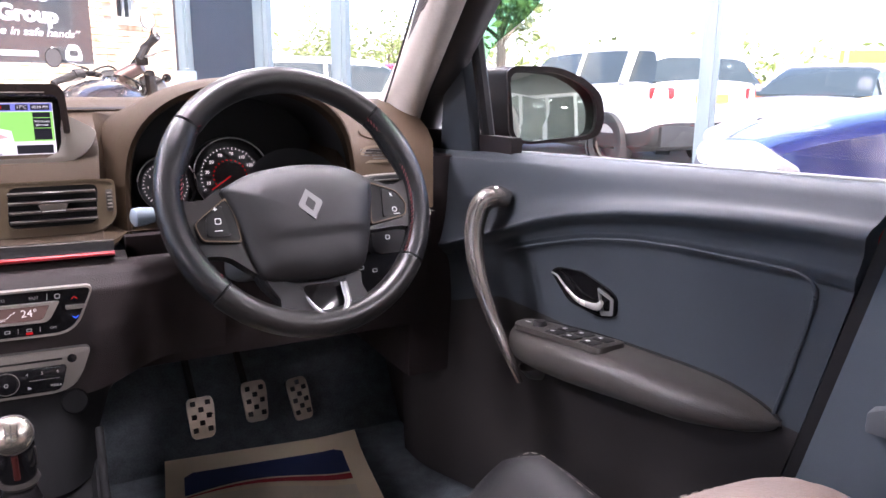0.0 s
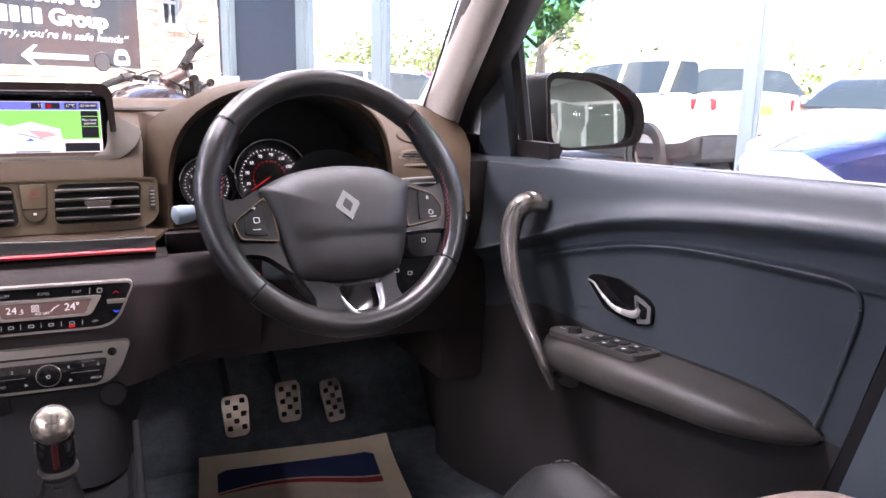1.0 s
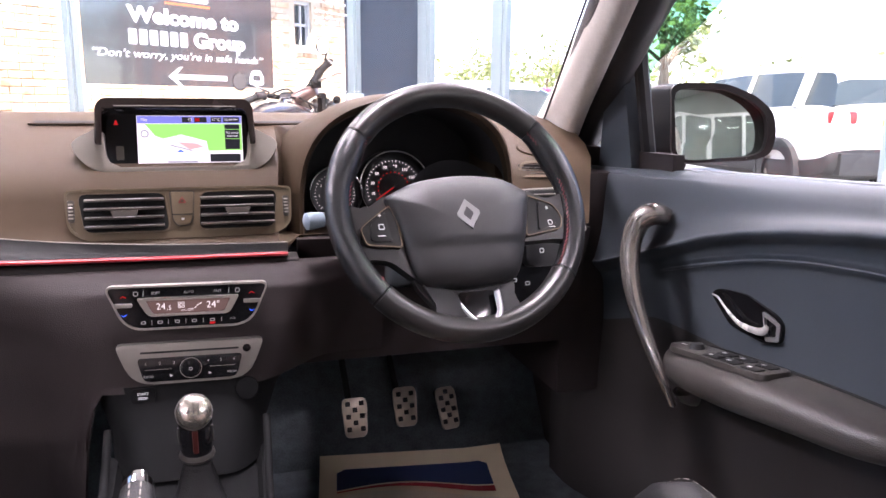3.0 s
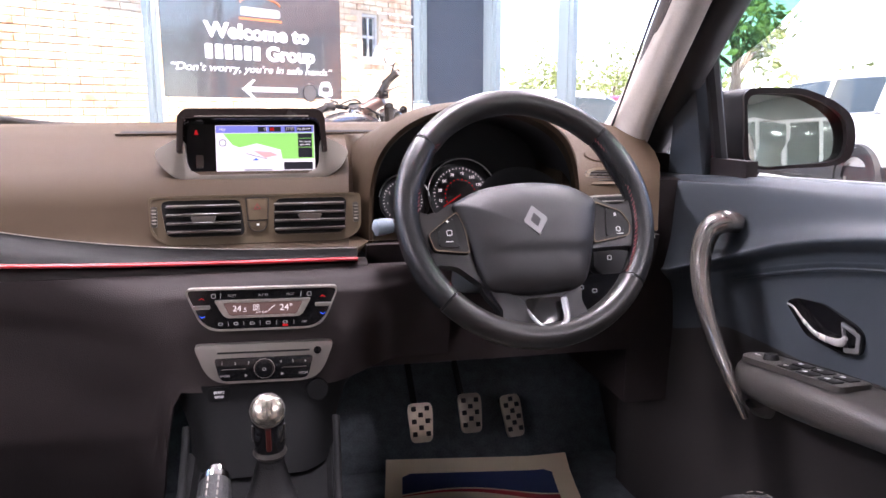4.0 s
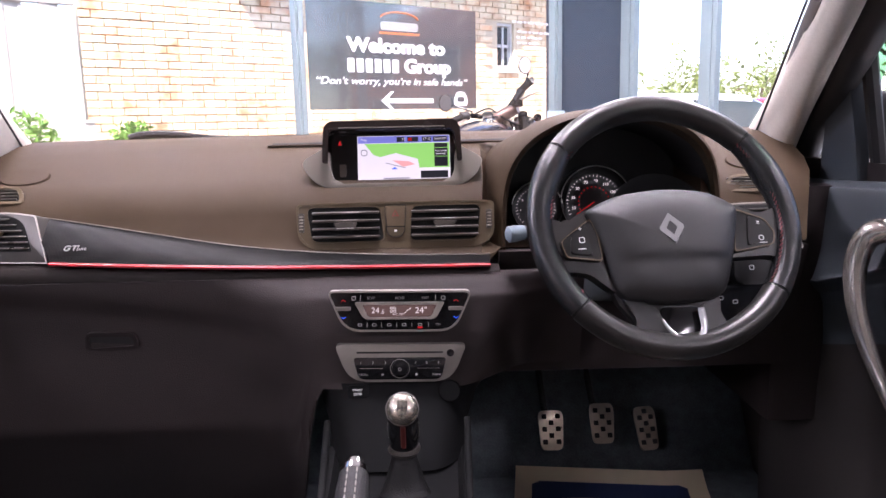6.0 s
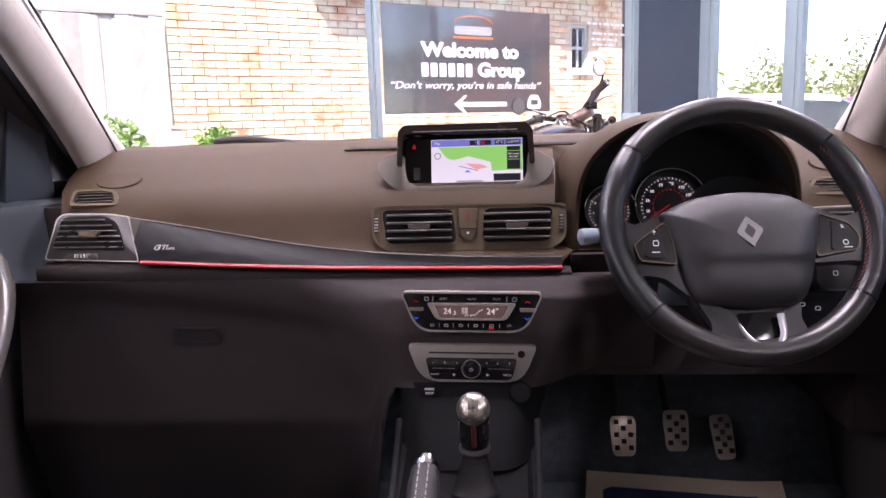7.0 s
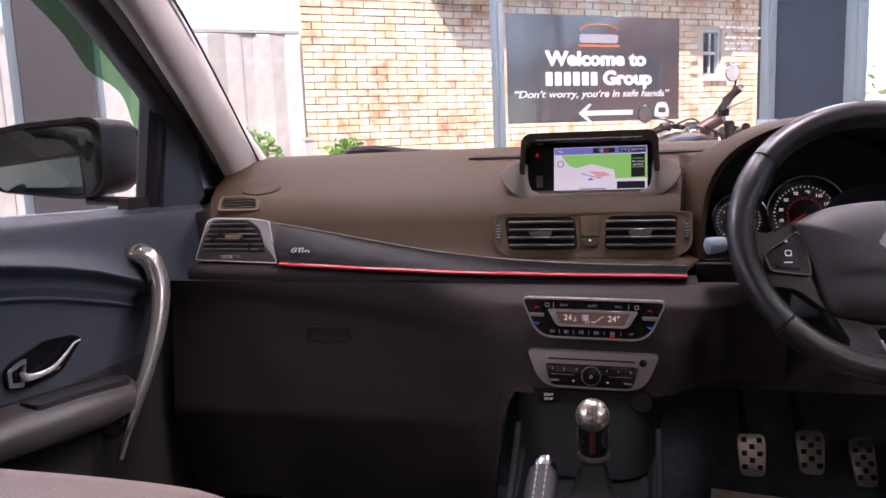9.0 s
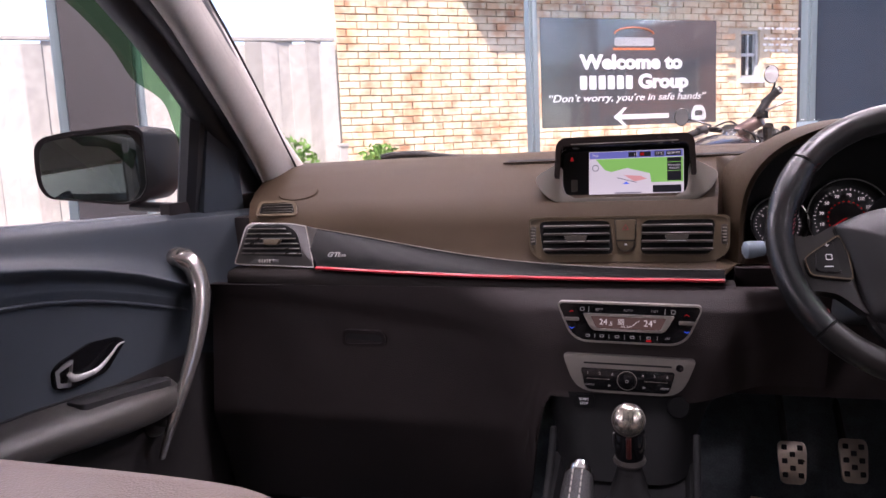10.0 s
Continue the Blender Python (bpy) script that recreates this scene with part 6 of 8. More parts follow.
# ---- paper mat ----
mat_ = thing("paper_mat", "buff paper floor mat printed blue and red", "floor mat")
MC = Matrix.Translation((0.400, 1.415, 0.3555)) @ Matrix.Rotation(radians(-8.5), 4, "Z")
MW, ML = 0.36, 0.50


def mat_sheet(u0, u1, f0, f1, lift, n=20):
    """A patch of the mat: u across 0..1, f0(u)..f1(u) from the far edge 0 to the near edge 1."""
    def f(u, v):
        x = u0 + (u1 - u0) * u
        w = f0(x) * (1 - v) + f1(x) * v
        z = lift + 0.012 * math.sin(w * 5) * 0.4 + 0.010 * max(0, x - 0.8) * 3
        return MC @ Vector(((x - 0.5) * MW, -w * ML, z + 0.03 * math.exp(-w * 9)))
    return sheet(f, n, 12, (0, 0, -0.0008))


part("sheet", mat_sheet(0, 1, lambda x: 0, lambda x: 1, 0), "paper", mat_)
wv = lambda x: 0.20 - 0.035 * math.sin((x - 0.1) * 5.2)      # noqa: E731
part("blue_print", mat_sheet(0.09, 0.90, lambda x: 0.075 + (0.02 if x < 0.1 or x > 0.89 else 0), lambda x: wv(x), 0.0012), "paper_blue", mat_, "blue printed band")
part("red_print", mat_sheet(0.09, 0.90, lambda x: wv(x) + 0.012, lambda x: wv(x) + 0.012 + 0.04 * x, 0.0012), "paper_red", mat_, "red printed swoosh")
part("blue_print", mat_sheet(0.09, 0.90, lambda x: wv(x) + 0.035 + 0.06 * x, lambda x: 0.9, 0.0012), "paper_white", mat_, "pale printed field")

# ---- doors ----
def belt_z(y, s=1):
    return (0.952 if s > 0 else 0.958) + 0.034 * (1.30 - y) / 0.82


def rear_y(z):
    return 0.478 + 0.25 * (0.98 - z)


def curve_fn(pts):
    ys, zs = zip(*sorted(pts))
    return lambda y: float(np.interp(y, ys, zs))


bev = curve_fn([(1.20, 0.800), (1.052, 0.853), (0.964, 0.883), (0.887, 0.903), (0.799, 0.920), (0.705, 0.933), (0.626, 0.940), (0.559, 0.944), (0.45, 0.945)])
ins = curve_fn([(1.20, 0.780), (1.072, 0.816), (0.982, 0.843), (0.878, 0.870), (0.791, 0.885), (0.715, 0.892), (0.634, 0.896), (0.577, 0.899), (0.4, 0.900)])


def door_column(y, s):
    """Section of the trim from the belt down to the sill."""
    zt, zb, zi = belt_z(y, s), bev(y), ins(y)
    amp = float(np.interp(y, [0.49, 0.56, 0.70, 1.05, 1.2], [0.005, 0.009, 0.015, 0.015, 0.010]))
    pts = [(0.776, zt + 0.005), (0.756, zt + 0.005), (0.742, zt - 0.003), (0.735, zt - 0.014), (0.728, zt + (zb - zt) * 0.62), (0.724 - amp * 0.7, zb + 0.009), (0.722 - amp, zb + 0.001), (0.7235 - amp * 0.75, zb - 0.007), (0.724, zb - 0.016),
           (0.7265, zi + (zb - 0.016 - zi) * 0.45), (0.727, zi + 0.004), (0.731, zi - 0.006), (0.735, zi - 0.02), (0.737, min(0.80, zi - 0.05)), (0.738, min(0.72, zi - 0.09)), (0.732, 0.60), (0.728, 0.45), (0.732, 0.34)]
    return smooth_path(pts, 73)


def door(s):
    d = thing("front_door", "dark grey front door trim with satin pull handle and chrome release", "car door", "front doors")
    cols = {}

    def f(u, v):
        y = 1.36 - 0.865 * u
        if u not in cols:
            cols[u] = door_column(y, s)
        x, z = cols[u][min(72, round(v * 72))]
        t = max(0.0, min(1.0, (y - 1.05) / 0.25))
        if s < 0:
            z += 0.009 * math.sin(math.pi * v) ** 2
        lead = 0.055 * t * t * (3 - 2 * t)                    # the trim runs in towards the dash
        return (s * (x - lead), 1.36 - (1.36 - rear_y(z)) * u, z)
    part("door_trim", sheet(lambda u, v: f(u, v * 59 / 72), 60, 60, (s * 0.02, 0, 0)), "door", d, "dark soft-touch door trim")
    part("lower_trim", sheet(lambda u, v: f(u, (59 + 13 * v) / 72), 60, 14, (s * 0.02, 0, 0)), "door_insert", d, "black hard-plastic lower door trim")

    def trim_x(y, z):
        """Inner face of the trim at a place on the door."""
        col = door_column(y, s)
        return min(col, key=lambda p: abs(p[1] - z))[0]
    part("rear_edge", sheet(lambda u, v: (s * (0.736 + 0.008 * u), rear_y(0.34 + 0.67 * v) - 0.002 - 0.030 * u, 0.34 + 0.67 * v), 4, 12, (s * 0.01, -0.004, 0)), "black", d, "black door edge")
    # insert with a raised piping line
    pip = [(1.10, 0.808), (1.072, 0.816), (0.982, 0.843), (0.878, 0.870), (0.791, 0.885), (0.715, 0.892), (0.634, 0.896), (0.577, 0.898), (0.556, 0.897), (0.543, 0.888), (0.540, 0.872), (0.547, 0.836), (0.562, 0.776), (0.575, 0.728)]
    part("piping", tube(smooth_path([(s * (trim_x(max(y, rear_y(z) + 0.012), z - 0.006) - 0.0005), y, z - 0.002) for y, z in pip], 64), 0.0030, 8), "door", d, "raised piping line")
    # armrest
    rings, low_e, top_e = [], [], []
    for y, w, zt, h in smooth_path([(1.035, 0.012, 0.706, 0.020), (1.005, 0.052, 0.711, 0.046), (0.95, 0.070, 0.722, 0.060), (0.85, 0.076, 0.735, 0.063), (0.74, 0.072, 0.744, 0.056), (0.66, 0.066, 0.748, 0.050), (0.62, 0.053, 0.746, 0.041), (0.59, 0.036, 0.741, 0.030), (0.572, 0.018, 0.735, 0.018), (0.562, 0.003, 0.730, 0.006)], 34):
        ring = []
        for a in np.linspace(0, math.pi, 17):
            c = math.cos(a)
            ring.append((0.738 - w * math.sin(a) ** 0.62, zt - h / 2 + h / 2 * abs(c) ** 0.75 * (1 if c > 0 else -1)))
        rings.append([(s * x, y, z) for x, z in ring])
        low_e.append((s * (0.737 - w * 0.18), y, zt - h + 0.0015))
        top_e.append((s * 0.7365, y, zt + 0.0012))
    part("joint", tube(low_e, 0.0026, 8), "void", d, "dark joint under the armrest")
    part("joint", tube(top_e[4:], 0.0018, 8), "void", d, "dark joint above the armrest")
    part("armrest", loft(rings), "armrest", d, "moulded armrest")
    # pull handle: a long satin arc
    pth = smooth_path([(0.728, 1.075, 0.895), (0.706, 1.088, 0.900), (0.688, 1.098, 0.886), (0.674, 1.094, 0.850), (0.665, 1.076, 0.812), (0.660, 1.049, 0.773), (0.660, 1.014, 0.728), (0.668, 0.981, 0.678), (0.686, 0.972, 0.632)], 34)
    if s < 0:                                                # hangs a little lower there
        pth = [(x, y - 0.008, z - 0.036 * max(0.0, (k - 14) / 19) ** 1.5) for k, (x, y, z) in enumerate(pth)]
    rd = list(np.interp(np.linspace(0, 1, 34), [0, 0.12, 0.3, 0.55, 0.8, 1], [0.013, 0.0185, 0.0160, 0.0125, 0.0092, 0.005]))
    ph = part("pull_handle", tube([(s * x + (-0.016 if s < 0 else 0), y, z) for x, y, z in pth], rd, 16, flat=1.25, up=(0, 1, 0)), "handle", d, "satin bronze-grey pull handle")
    part("handle_mount", tube(smooth_path([(s * 0.742, 0.985, 0.690), (s * 0.728, 0.990, 0.672), (s * 0.722, 0.988, 0.648), (s * 0.742, 0.985, 0.625)], 10), [0.010, 0.016, 0.021, 0.024, 0.025, 0.025, 0.023, 0.020, 0.014, 0.008], 14), "armrest", ph, "dark moulded lower mount")
    # chrome release in a dark cup
    rm = Matrix.Translation((s * 0.7355, 0.895 if s > 0 else 0.874, 0.790 if s > 0 else 0.780)) @ Matrix.Rotation(radians(-90 * s), 4, "Z")
    cup_o = [(0.072, 0.012), (0.055, 0.023), (0.0, 0.028), (-0.060, 0.015), (-0.074, 0.006), (-0.073, -0.020), (-0.042, -0.028), (0.026, -0.023)]
    cup_o = [(-u * s, v) for u, v in cup_o]
    cup_i = [(u * 0.91, v * 0.87) for u, v in cup_o]
    rel = part("release_bezel", frame_ring(rounded(cup_o, 0.010, 4), rounded(cup_i, 0.009, 4), rm @ Matrix.Translation((0, -0.003, 0)), 0.008, 0.0012), "gloss_black", d, "dark gloss release surround")
    part("cup", prism(rounded(cup_i, 0.009, 4), rm @ Matrix.Translation((0, 0.0005, 0)), 0.003), "gloss_black", rel)
    lev = smooth_path([(0.062, 0.013), (0.048, 0.011), (0.030, 0.0), (0.004, -0.012), (-0.024, -0.014), (-0.044, -0.011), (-0.052, -0.002)], 26)
    lr = list(np.interp(np.linspace(0, 1, 26), [0, 0.3, 0.65, 0.85, 1], [0.0018, 0.0030, 0.0062, 0.0078, 0.005]))
    part("release_lever", tube([rm @ Vector((-u * s, -0.008, v)) for u, v in lev], [r * 0.72 for r in lr], 12, flat=0.6, up=(1, 0, 0)), "bright", rel, "bright chrome release lever")
    tri_ = [(-u * s, v) for u, v in ((-0.036, 0.014), (-0.070, 0.006), (-0.070, -0.018), (-0.046, -0.024))]
    tri_i = [(-u * s, v) for u, v in ((-0.040, 0.008), (-0.064, 0.002), (-0.064, -0.013), (-0.048, -0.017))]
    part("release_plate", frame_ring(rounded(tri_, 0.003, 3), rounded(tri_i, 0.002, 3), rm @ Matrix.Translation((0, -0.004, 0)), 0.004, 0.001), "emblem", rel, "dark chrome plate")
    # window switches on the driver's armrest, blank on the other
    sm = Matrix.Translation((s * 0.704, 0.895, 0.7300)) @ Matrix.Rotation(radians(90), 4, "Z") @ Matrix.Rotation(radians(7), 4, "Y") @ Matrix.Rotation(radians(-90), 4, "X")
    if s > 0:
        pl = part("switch_panel", prism(rounded([(-0.105, -0.026), (0.095, -0.022), (0.108, 0.0), (0.090, 0.024), (-0.105, 0.024)], 0.012, 4), sm @ Matrix.Translation((0, -0.003, 0)), 0.008, 0.0015), "armrest", d, "dark grey window switch panel")
        for k, (u, v) in enumerate(((-0.075, -0.011), (-0.075, 0.011), (-0.035, -0.011), (-0.035, 0.011), (0.002, -0.011), (0.002, 0.011))):
            sw = part("window_switch", prism(rect(0.030, 0.017, 0.003), sm @ Matrix.Translation((u, -0.0045, v)), 0.005, 0.0015), "black", pl, "black rocker switch")
            part("mark", box(-0.003, 0.003, 0, 0.0006, -0.0022, 0.0022, m=sm @ Matrix.Translation((u + 0.006, -0.0051, v))), "white_ink", sw, smooth=False)
        part("mirror_knob", lathe([(0.0, -0.008), (0.009, -0.0075), (0.011, 0.0)], sm @ Matrix.Translation((0.052, -0.003, 0.002)), 18), "black", pl, "round mirror adjuster knob")
        part("mark", box(-0.006, 0.006, 0, 0.0006, -0.0012, 0.0012, m=sm @ Matrix.Translation((0.085, -0.0036, 0.0))), "white_ink", pl, smooth=False)
    else:
        part("pocket", prism(rounded([(-0.10, -0.02), (0.09, -0.022), (0.10, 0.018), (-0.09, 0.022)], 0.012, 4), sm @ Matrix.Translation((0, -0.002, 0)), 0.01, 0.002), "black", d, "shallow armrest pocket")
    # mirror triangle, window seal, glass and deflector
    tri = rounded([(s * (0.045 if s > 0 else 0.068), -0.026), (s * -0.075, -0.028), (s * -0.015, 0.150), (s * (0.040 if s > 0 else 0.066), 0.200)], 0.006, 3)
    tm = Matrix.Translation((s * 0.724, 1.235, 0.972)) @ Matrix.Rotation(radians(-90 * s), 4, "Z") @ Matrix.Rotation(radians(8), 4, "X")
    part("mirror_sail", prism(tri, tm, 0.02, 0.006), "door", d, "dark blue-grey mirror triangle trim")
    part("window_channel", tube([(s * 0.757, 1.185 - (0.0 if s > 0 else 0.018), 0.965), (s * 0.735, 1.175 - (0.0 if s > 0 else 0.018), 1.06), (s * 0.712, 1.165 - (0.0 if s > 0 else 0.018), 1.16)], 0.012 if s > 0 else 0.021, 8), "rubber", d, "black window channel")
    part("waist_seal", tube([(s * 0.772, y, belt_z(y, s) + 0.004) for y in np.linspace(1.22, 0.46, 8)], 0.0045, 8), "waist", d, "black waist seal")

    def gl(u, v):
        y0, y1 = 1.19 - 0.5 * v, 0.40 - 0.05 * v
        return (s * (0.785 - 0.16 * v - 0.02 * v * v), y0 + (y1 - y0) * u, belt_z(1.0, s) - 0.01 + 0.40 * v)
    g_ = part("window_glass", sheet(gl, 8, 8), "glass", d, "clear side window")
    g_.visible_shadow = False

    if s > 0:
        edge_in = smooth_path([(1.276, 1.068), (1.253, 1.119), (1.229, 1.142), (1.18, 1.163), (1.127, 1.186), (1.08, 1.215), (0.98, 1.27), (0.80, 1.33)], 28)
        edge_out = smooth_path([(1.290, 1.066), (1.335, 1.136), (1.300, 1.172), (1.260, 1.205), (1.215, 1.230), (1.187, 1.246), (1.05, 1.32), (0.80, 1.42)], 28)
    else:
        edge_in = smooth_path([(1.207, 1.077), (1.19, 1.127), (1.165, 1.17), (1.094, 1.2), (1.066, 1.228), (1.034, 1.259), (0.95, 1.31), (0.80, 1.37)], 28)
        edge_out = smooth_path([(1.215, 1.075), (1.27, 1.159), (1.24, 1.21), (1.18, 1.26), (1.12, 1.295), (1.068, 1.327), (0.95, 1.40), (0.80, 1.46)], 28)

    def defl(u, v):
        """Tinted deflector along the front and top of the window."""
        i = min(27, round(u * 27))
        y = edge_out[i][0] * (1 - v) + edge_in[i][0] * v
        z = edge_out[i][1] * (1 - v) + edge_in[i][1] * v
        x = 0.80 - 0.16 * (z - 0.98) / 0.4
        k = (x - 0.05 * s) / (0.79 - 0.05 * s)
        return (s * x, 0.05 + (y - 0.05) * k, 1.065 + (z - 1.065) * k)
    df = part("wind_deflector", sheet(defl, 27, 4), "film", d, "green tinted wind deflector")
    df.visible_shadow = False
    # outer skin
    part("outer_skin", sheet(lambda u, v: (s * (0.80 + 0.08 * math.sin(math.pi * min(1, v * 1.15))), 1.24 - 0.84 * u, 0.940 + 0.033 * u - 0.62 * v), 12, 12, (-s * 0.01, 0, 0)), "carpaint_red", d, "red painted outer skin")


M["armrest"] = mat("armrest soft plastic", (0.058, 0.053, 0.048), 0.40, vary=0.1, scale=20, bump=0.35, bump_scale=700)
M["handle"] = mat("satin bronze-grey handle", (0.42, 0.39, 0.36), 0.18, metal=0.8, vary=0.02, rvar=0.03)
door(1)
door(-1)


def door_mirror(s, inner, outer, z0, z1):
    """Housing, glass and foot of an outside mirror; inner and outer are the glass's ends on plan."""
    t = thing("door_mirror", "black and red door mirror reflecting the showroom", "mirror")
    a, c = Vector((*inner, 0)), Vector((*outer, 0))
    w = (c - a).length
    ux = (c - a).normalized()
    ny = Vector((ux.y, -ux.x, 0))
    if ny.y < 0:
        ny = -ny                              # towards the front of the car
    mid = (a + c) / 2 + Vector((0, 0, (z0 + z1) / 2))
    m = Matrix(((ux.x, ny.x, 0, mid.x), (ux.y, ny.y, 0, mid.y), (0, 0, 1, mid.z), (0, 0, 0, 1)))
    h = z1 - z0
    o = [(-0.487, 0.268), (-0.5, 0.42), (-0.448, 0.486), (-0.34, 0.5), (0.017, 0.486), (0.284, 0.345), (0.453, 0.162), (0.5, -0.106), (0.466, -0.38), (0.284, -0.45), (-0.289, -0.5), (-0.40, -0.465), (-0.457, -0.366)]
    if s < 0:                                 # the flatter outline of the passenger's side
        o = [(-0.5, 0.2), (-0.5, 0.40), (-0.45, 0.48), (-0.36, 0.5), (0.20, 0.43), (0.42, 0.37), (0.49, 0.26), (0.5, 0.0), (0.485, -0.22), (0.42, -0.36), (-0.25, -0.5), (-0.40, -0.47), (-0.5, -0.30)]
    o = rounded([(u * w, v * h) for u, v in o], 0.016, 3)
    kx, kz = (0.89, 0.88) if s > 0 else (0.945, 0.92)
    i_ = [(u * kx - w * 0.018, v * kz - h * 0.012) for u, v in o]
    part("rim", frame_ring(o, i_, m, 0.03, 0.004), "shell", t, "black mirror rim")
    rings = []
    for sc, y, du in ((1.0, 0.026, 0), (1.0, 0.05, -0.020), (0.96, 0.09, -0.052), (0.82, 0.12, -0.070), (0.45, 0.14, -0.075), (0.02, 0.145, -0.075)):
        rings.append([m @ Vector((u * sc + du * (1.0 if s > 0 else 1.4), y, v * sc)) for u, v in o])
    part("housing", loft(rings), M["shell"], t, "dark mirror housing")
    gm = m @ Matrix.Translation((0, 0.008, 0)) @ Matrix.Rotation(radians(GLASS_YAW[s]), 4, "Z") @ Matrix.Rotation(radians(GLASS_TILT[s]), 4, "X")
    rings = []
    for sc in (1.02, 0.9, 0.78, 0.66, 0.54, 0.42, 0.30, 0.18, 0.06, 0.005):       # convex glass
        rings.append([gm @ Vector((u * sc, ((u * sc) ** 2 + (v * sc) ** 2) / 2.2, v * sc)) for u, v in i_])
    part("glass", loft(rings), "mirror", t, "convex silvered mirror glass")
    foot = [m @ Vector((-w * 0.35, 0.06, -h * 0.54)), Vector((s * 0.84, inner[1] + 0.05, z0 - 0.015)), Vector((s * 0.79, inner[1] + 0.06, z0 - 0.030))]
    part("foot", tube(foot, [0.016, 0.018, 0.020], 12, flat=0.6), "shell", t, "dark mirror foot")


GLASS_YAW, GLASS_TILT = {1: 11.0, -1: -7.0}, {1: -6.0, -1: -4.5}

door_mirror(-1, (-0.896, 1.244), (-1.037, 1.116), 0.982, 1.135)
door_mirror(1, (0.861, 1.295), (1.030, 1.21), 0.961, 1.108)

# ---- seats ----
def seat(s):
    label = "black leather and fabric driver's seat with pale stitching" if s > 0 else "leather passenger seat with stitched shoulder, lit from the window"
    t = thing("front_seat", label, "car seat", "front seats")
    cx = s * 0.37

    def cushion(u, v):
        x = (u - 0.5) * 2
        q = max(0.0, min(1.0, (abs(x) - 0.50) / 0.22))
        b = 0.050 * q * q * (3 - 2 * q) - 0.10 * max(0, (abs(x) - 0.80) / 0.20) ** 2.2
        z = 0.590 - 0.02 * (1 - v) + b - 0.06 * max(0, (v - 0.84) / 0.16) ** 2.2
        return (cx + x * 0.255, 0.26 + 0.59 * v - 0.05 * max(0, abs(x) - 0.5), z)
    part("cushion", sheet(cushion, 34, 18, (0, 0, -0.10)), "seat_leather", t, "black leather cushion")

    def centre(u, v):
        x = (u - 0.5) * 1.02
        c = cushion(0.5 + x * 0.5, v * 0.94)
        return (c[0], c[1], c[2] + 0.006)
    part("centre_panel", sheet(centre, 12, 16, (0, 0, -0.008)), "fabric", t, "dark grey fabric centre panel")
    # stitched seam along the bolster
    for side in (-1, 1):
        for n in range(26):
            v = 0.2 + 0.030 * n
            c = cushion(0.5 + side * 0.40, min(1, v))
            e = cushion(0.5 + side * 0.40, min(1, v + 0.018))
            part("stitch", tube([Vector(c) + Vector((0, 0, 0.002)), Vector(e) + Vector((0, 0, 0.002))], 0.0006, 4), "stitch", t)

    def back(u, v):
        a = 2 * math.pi * u
        q = max(0.0, (v - 0.70) / 0.30)
        rnd_ = math.sqrt(max(0.0, 1 - q * q))
        hw = (0.245 - 0.010 * v) * (0.86 + 0.14 * rnd_)
        th = 0.070 * rnd_
        c, w = math.cos(a), math.sin(a)
        x = hw * (abs(c) ** 0.55) * (1 if c > 0 else -1)
        yy = th * (abs(w) ** 0.7) * (1 if w > 0 else -1)
        z = 0.58 + (SEAT_Z[s] - 0.58) * (v if v < 0.70 else 0.70 + 0.30 * math.sin(q * math.pi / 2))
        return (cx + x, SEAT_Y[s] + 0.06 - 0.12 * v + yy, z - 0.05 * max(0, abs(x) / 0.245 - 0.7) ** 2 * 8 * v)
    bm = sheet(back, 48, 26)
    bmesh.ops.remove_doubles(bm, verts=bm.verts, dist=1e-5)
    part("backrest", bm, "pale_leather", t, "pale leather backrest shoulder")
    for n in range(40):
        u0 = 0.06 + 0.38 * n / 39
        c, e = Vector(back(u0, 0.80)), Vector(back(u0 + 0.005, 0.80))
        part("stitch", tube([c + Vector((0, 0.002, 0.002)), e + Vector((0, 0.002, 0.002))], 0.0018, 4), "stitch", t)
    hr = sheet(lambda u, v: (cx + 0.13 * math.cos(6.2832 * u), SEAT_Y[s] - (0.24 if s < 0 else 0.44) + 0.05 * math.sin(6.2832 * u), SEAT_Z[s] + 0.08 + 0.18 * v), 24, 8)
    part("headrest", hr, "leather", t, "leather headrest")
    for k in (-1, 1):
        part("headrest_post", tube([(cx + k * 0.06, SEAT_Y[s] - 0.06, SEAT_Z[s] - 0.05), (cx + k * 0.06, SEAT_Y[s] - (0.24 if s < 0 else 0.44), SEAT_Z[s] + 0.10)], 0.006, 8), "chrome", t)
    for y in (0.30, 0.70):
        part("runner", box(cx - 0.2, cx + 0.2, y - 0.03, y + 0.03, 0.33, 0.48, 0.01), "black", t, smooth=False)


SEAT_Y, SEAT_Z = {1: 0.44, -1: 0.42}, {1: 0.791, -1: 0.862}
seat(1)
seat(-1)

# ---- sign on the shop window ----
sign = thing("window_sign", "dark glossy welcome sign with white lettering on the shop window", "sign")
SG = W1 @ Matrix.Translation((0, 0, 0)) @ Matrix.Rotation(math.pi, 4, "Z")      # local x now runs towards the pier, local -y into the shop
sx = lambda X, Y: -((Vector((X, Y, 0)) - P1).dot(-D1))                             # noqa: E731
S0, S1 = sx(-0.63, 4.70), sx(0.449, 5.484)
part("board", box(S0, S1, 0.010, 0.016, 1.157, 1.832, 0.001, 1, m=SG), "sign", sign, "dark glossy board", smooth=False)
tx = lambda s, z, y=0.0092: SG @ Matrix.Translation((s, y, z))                       # noqa: E731


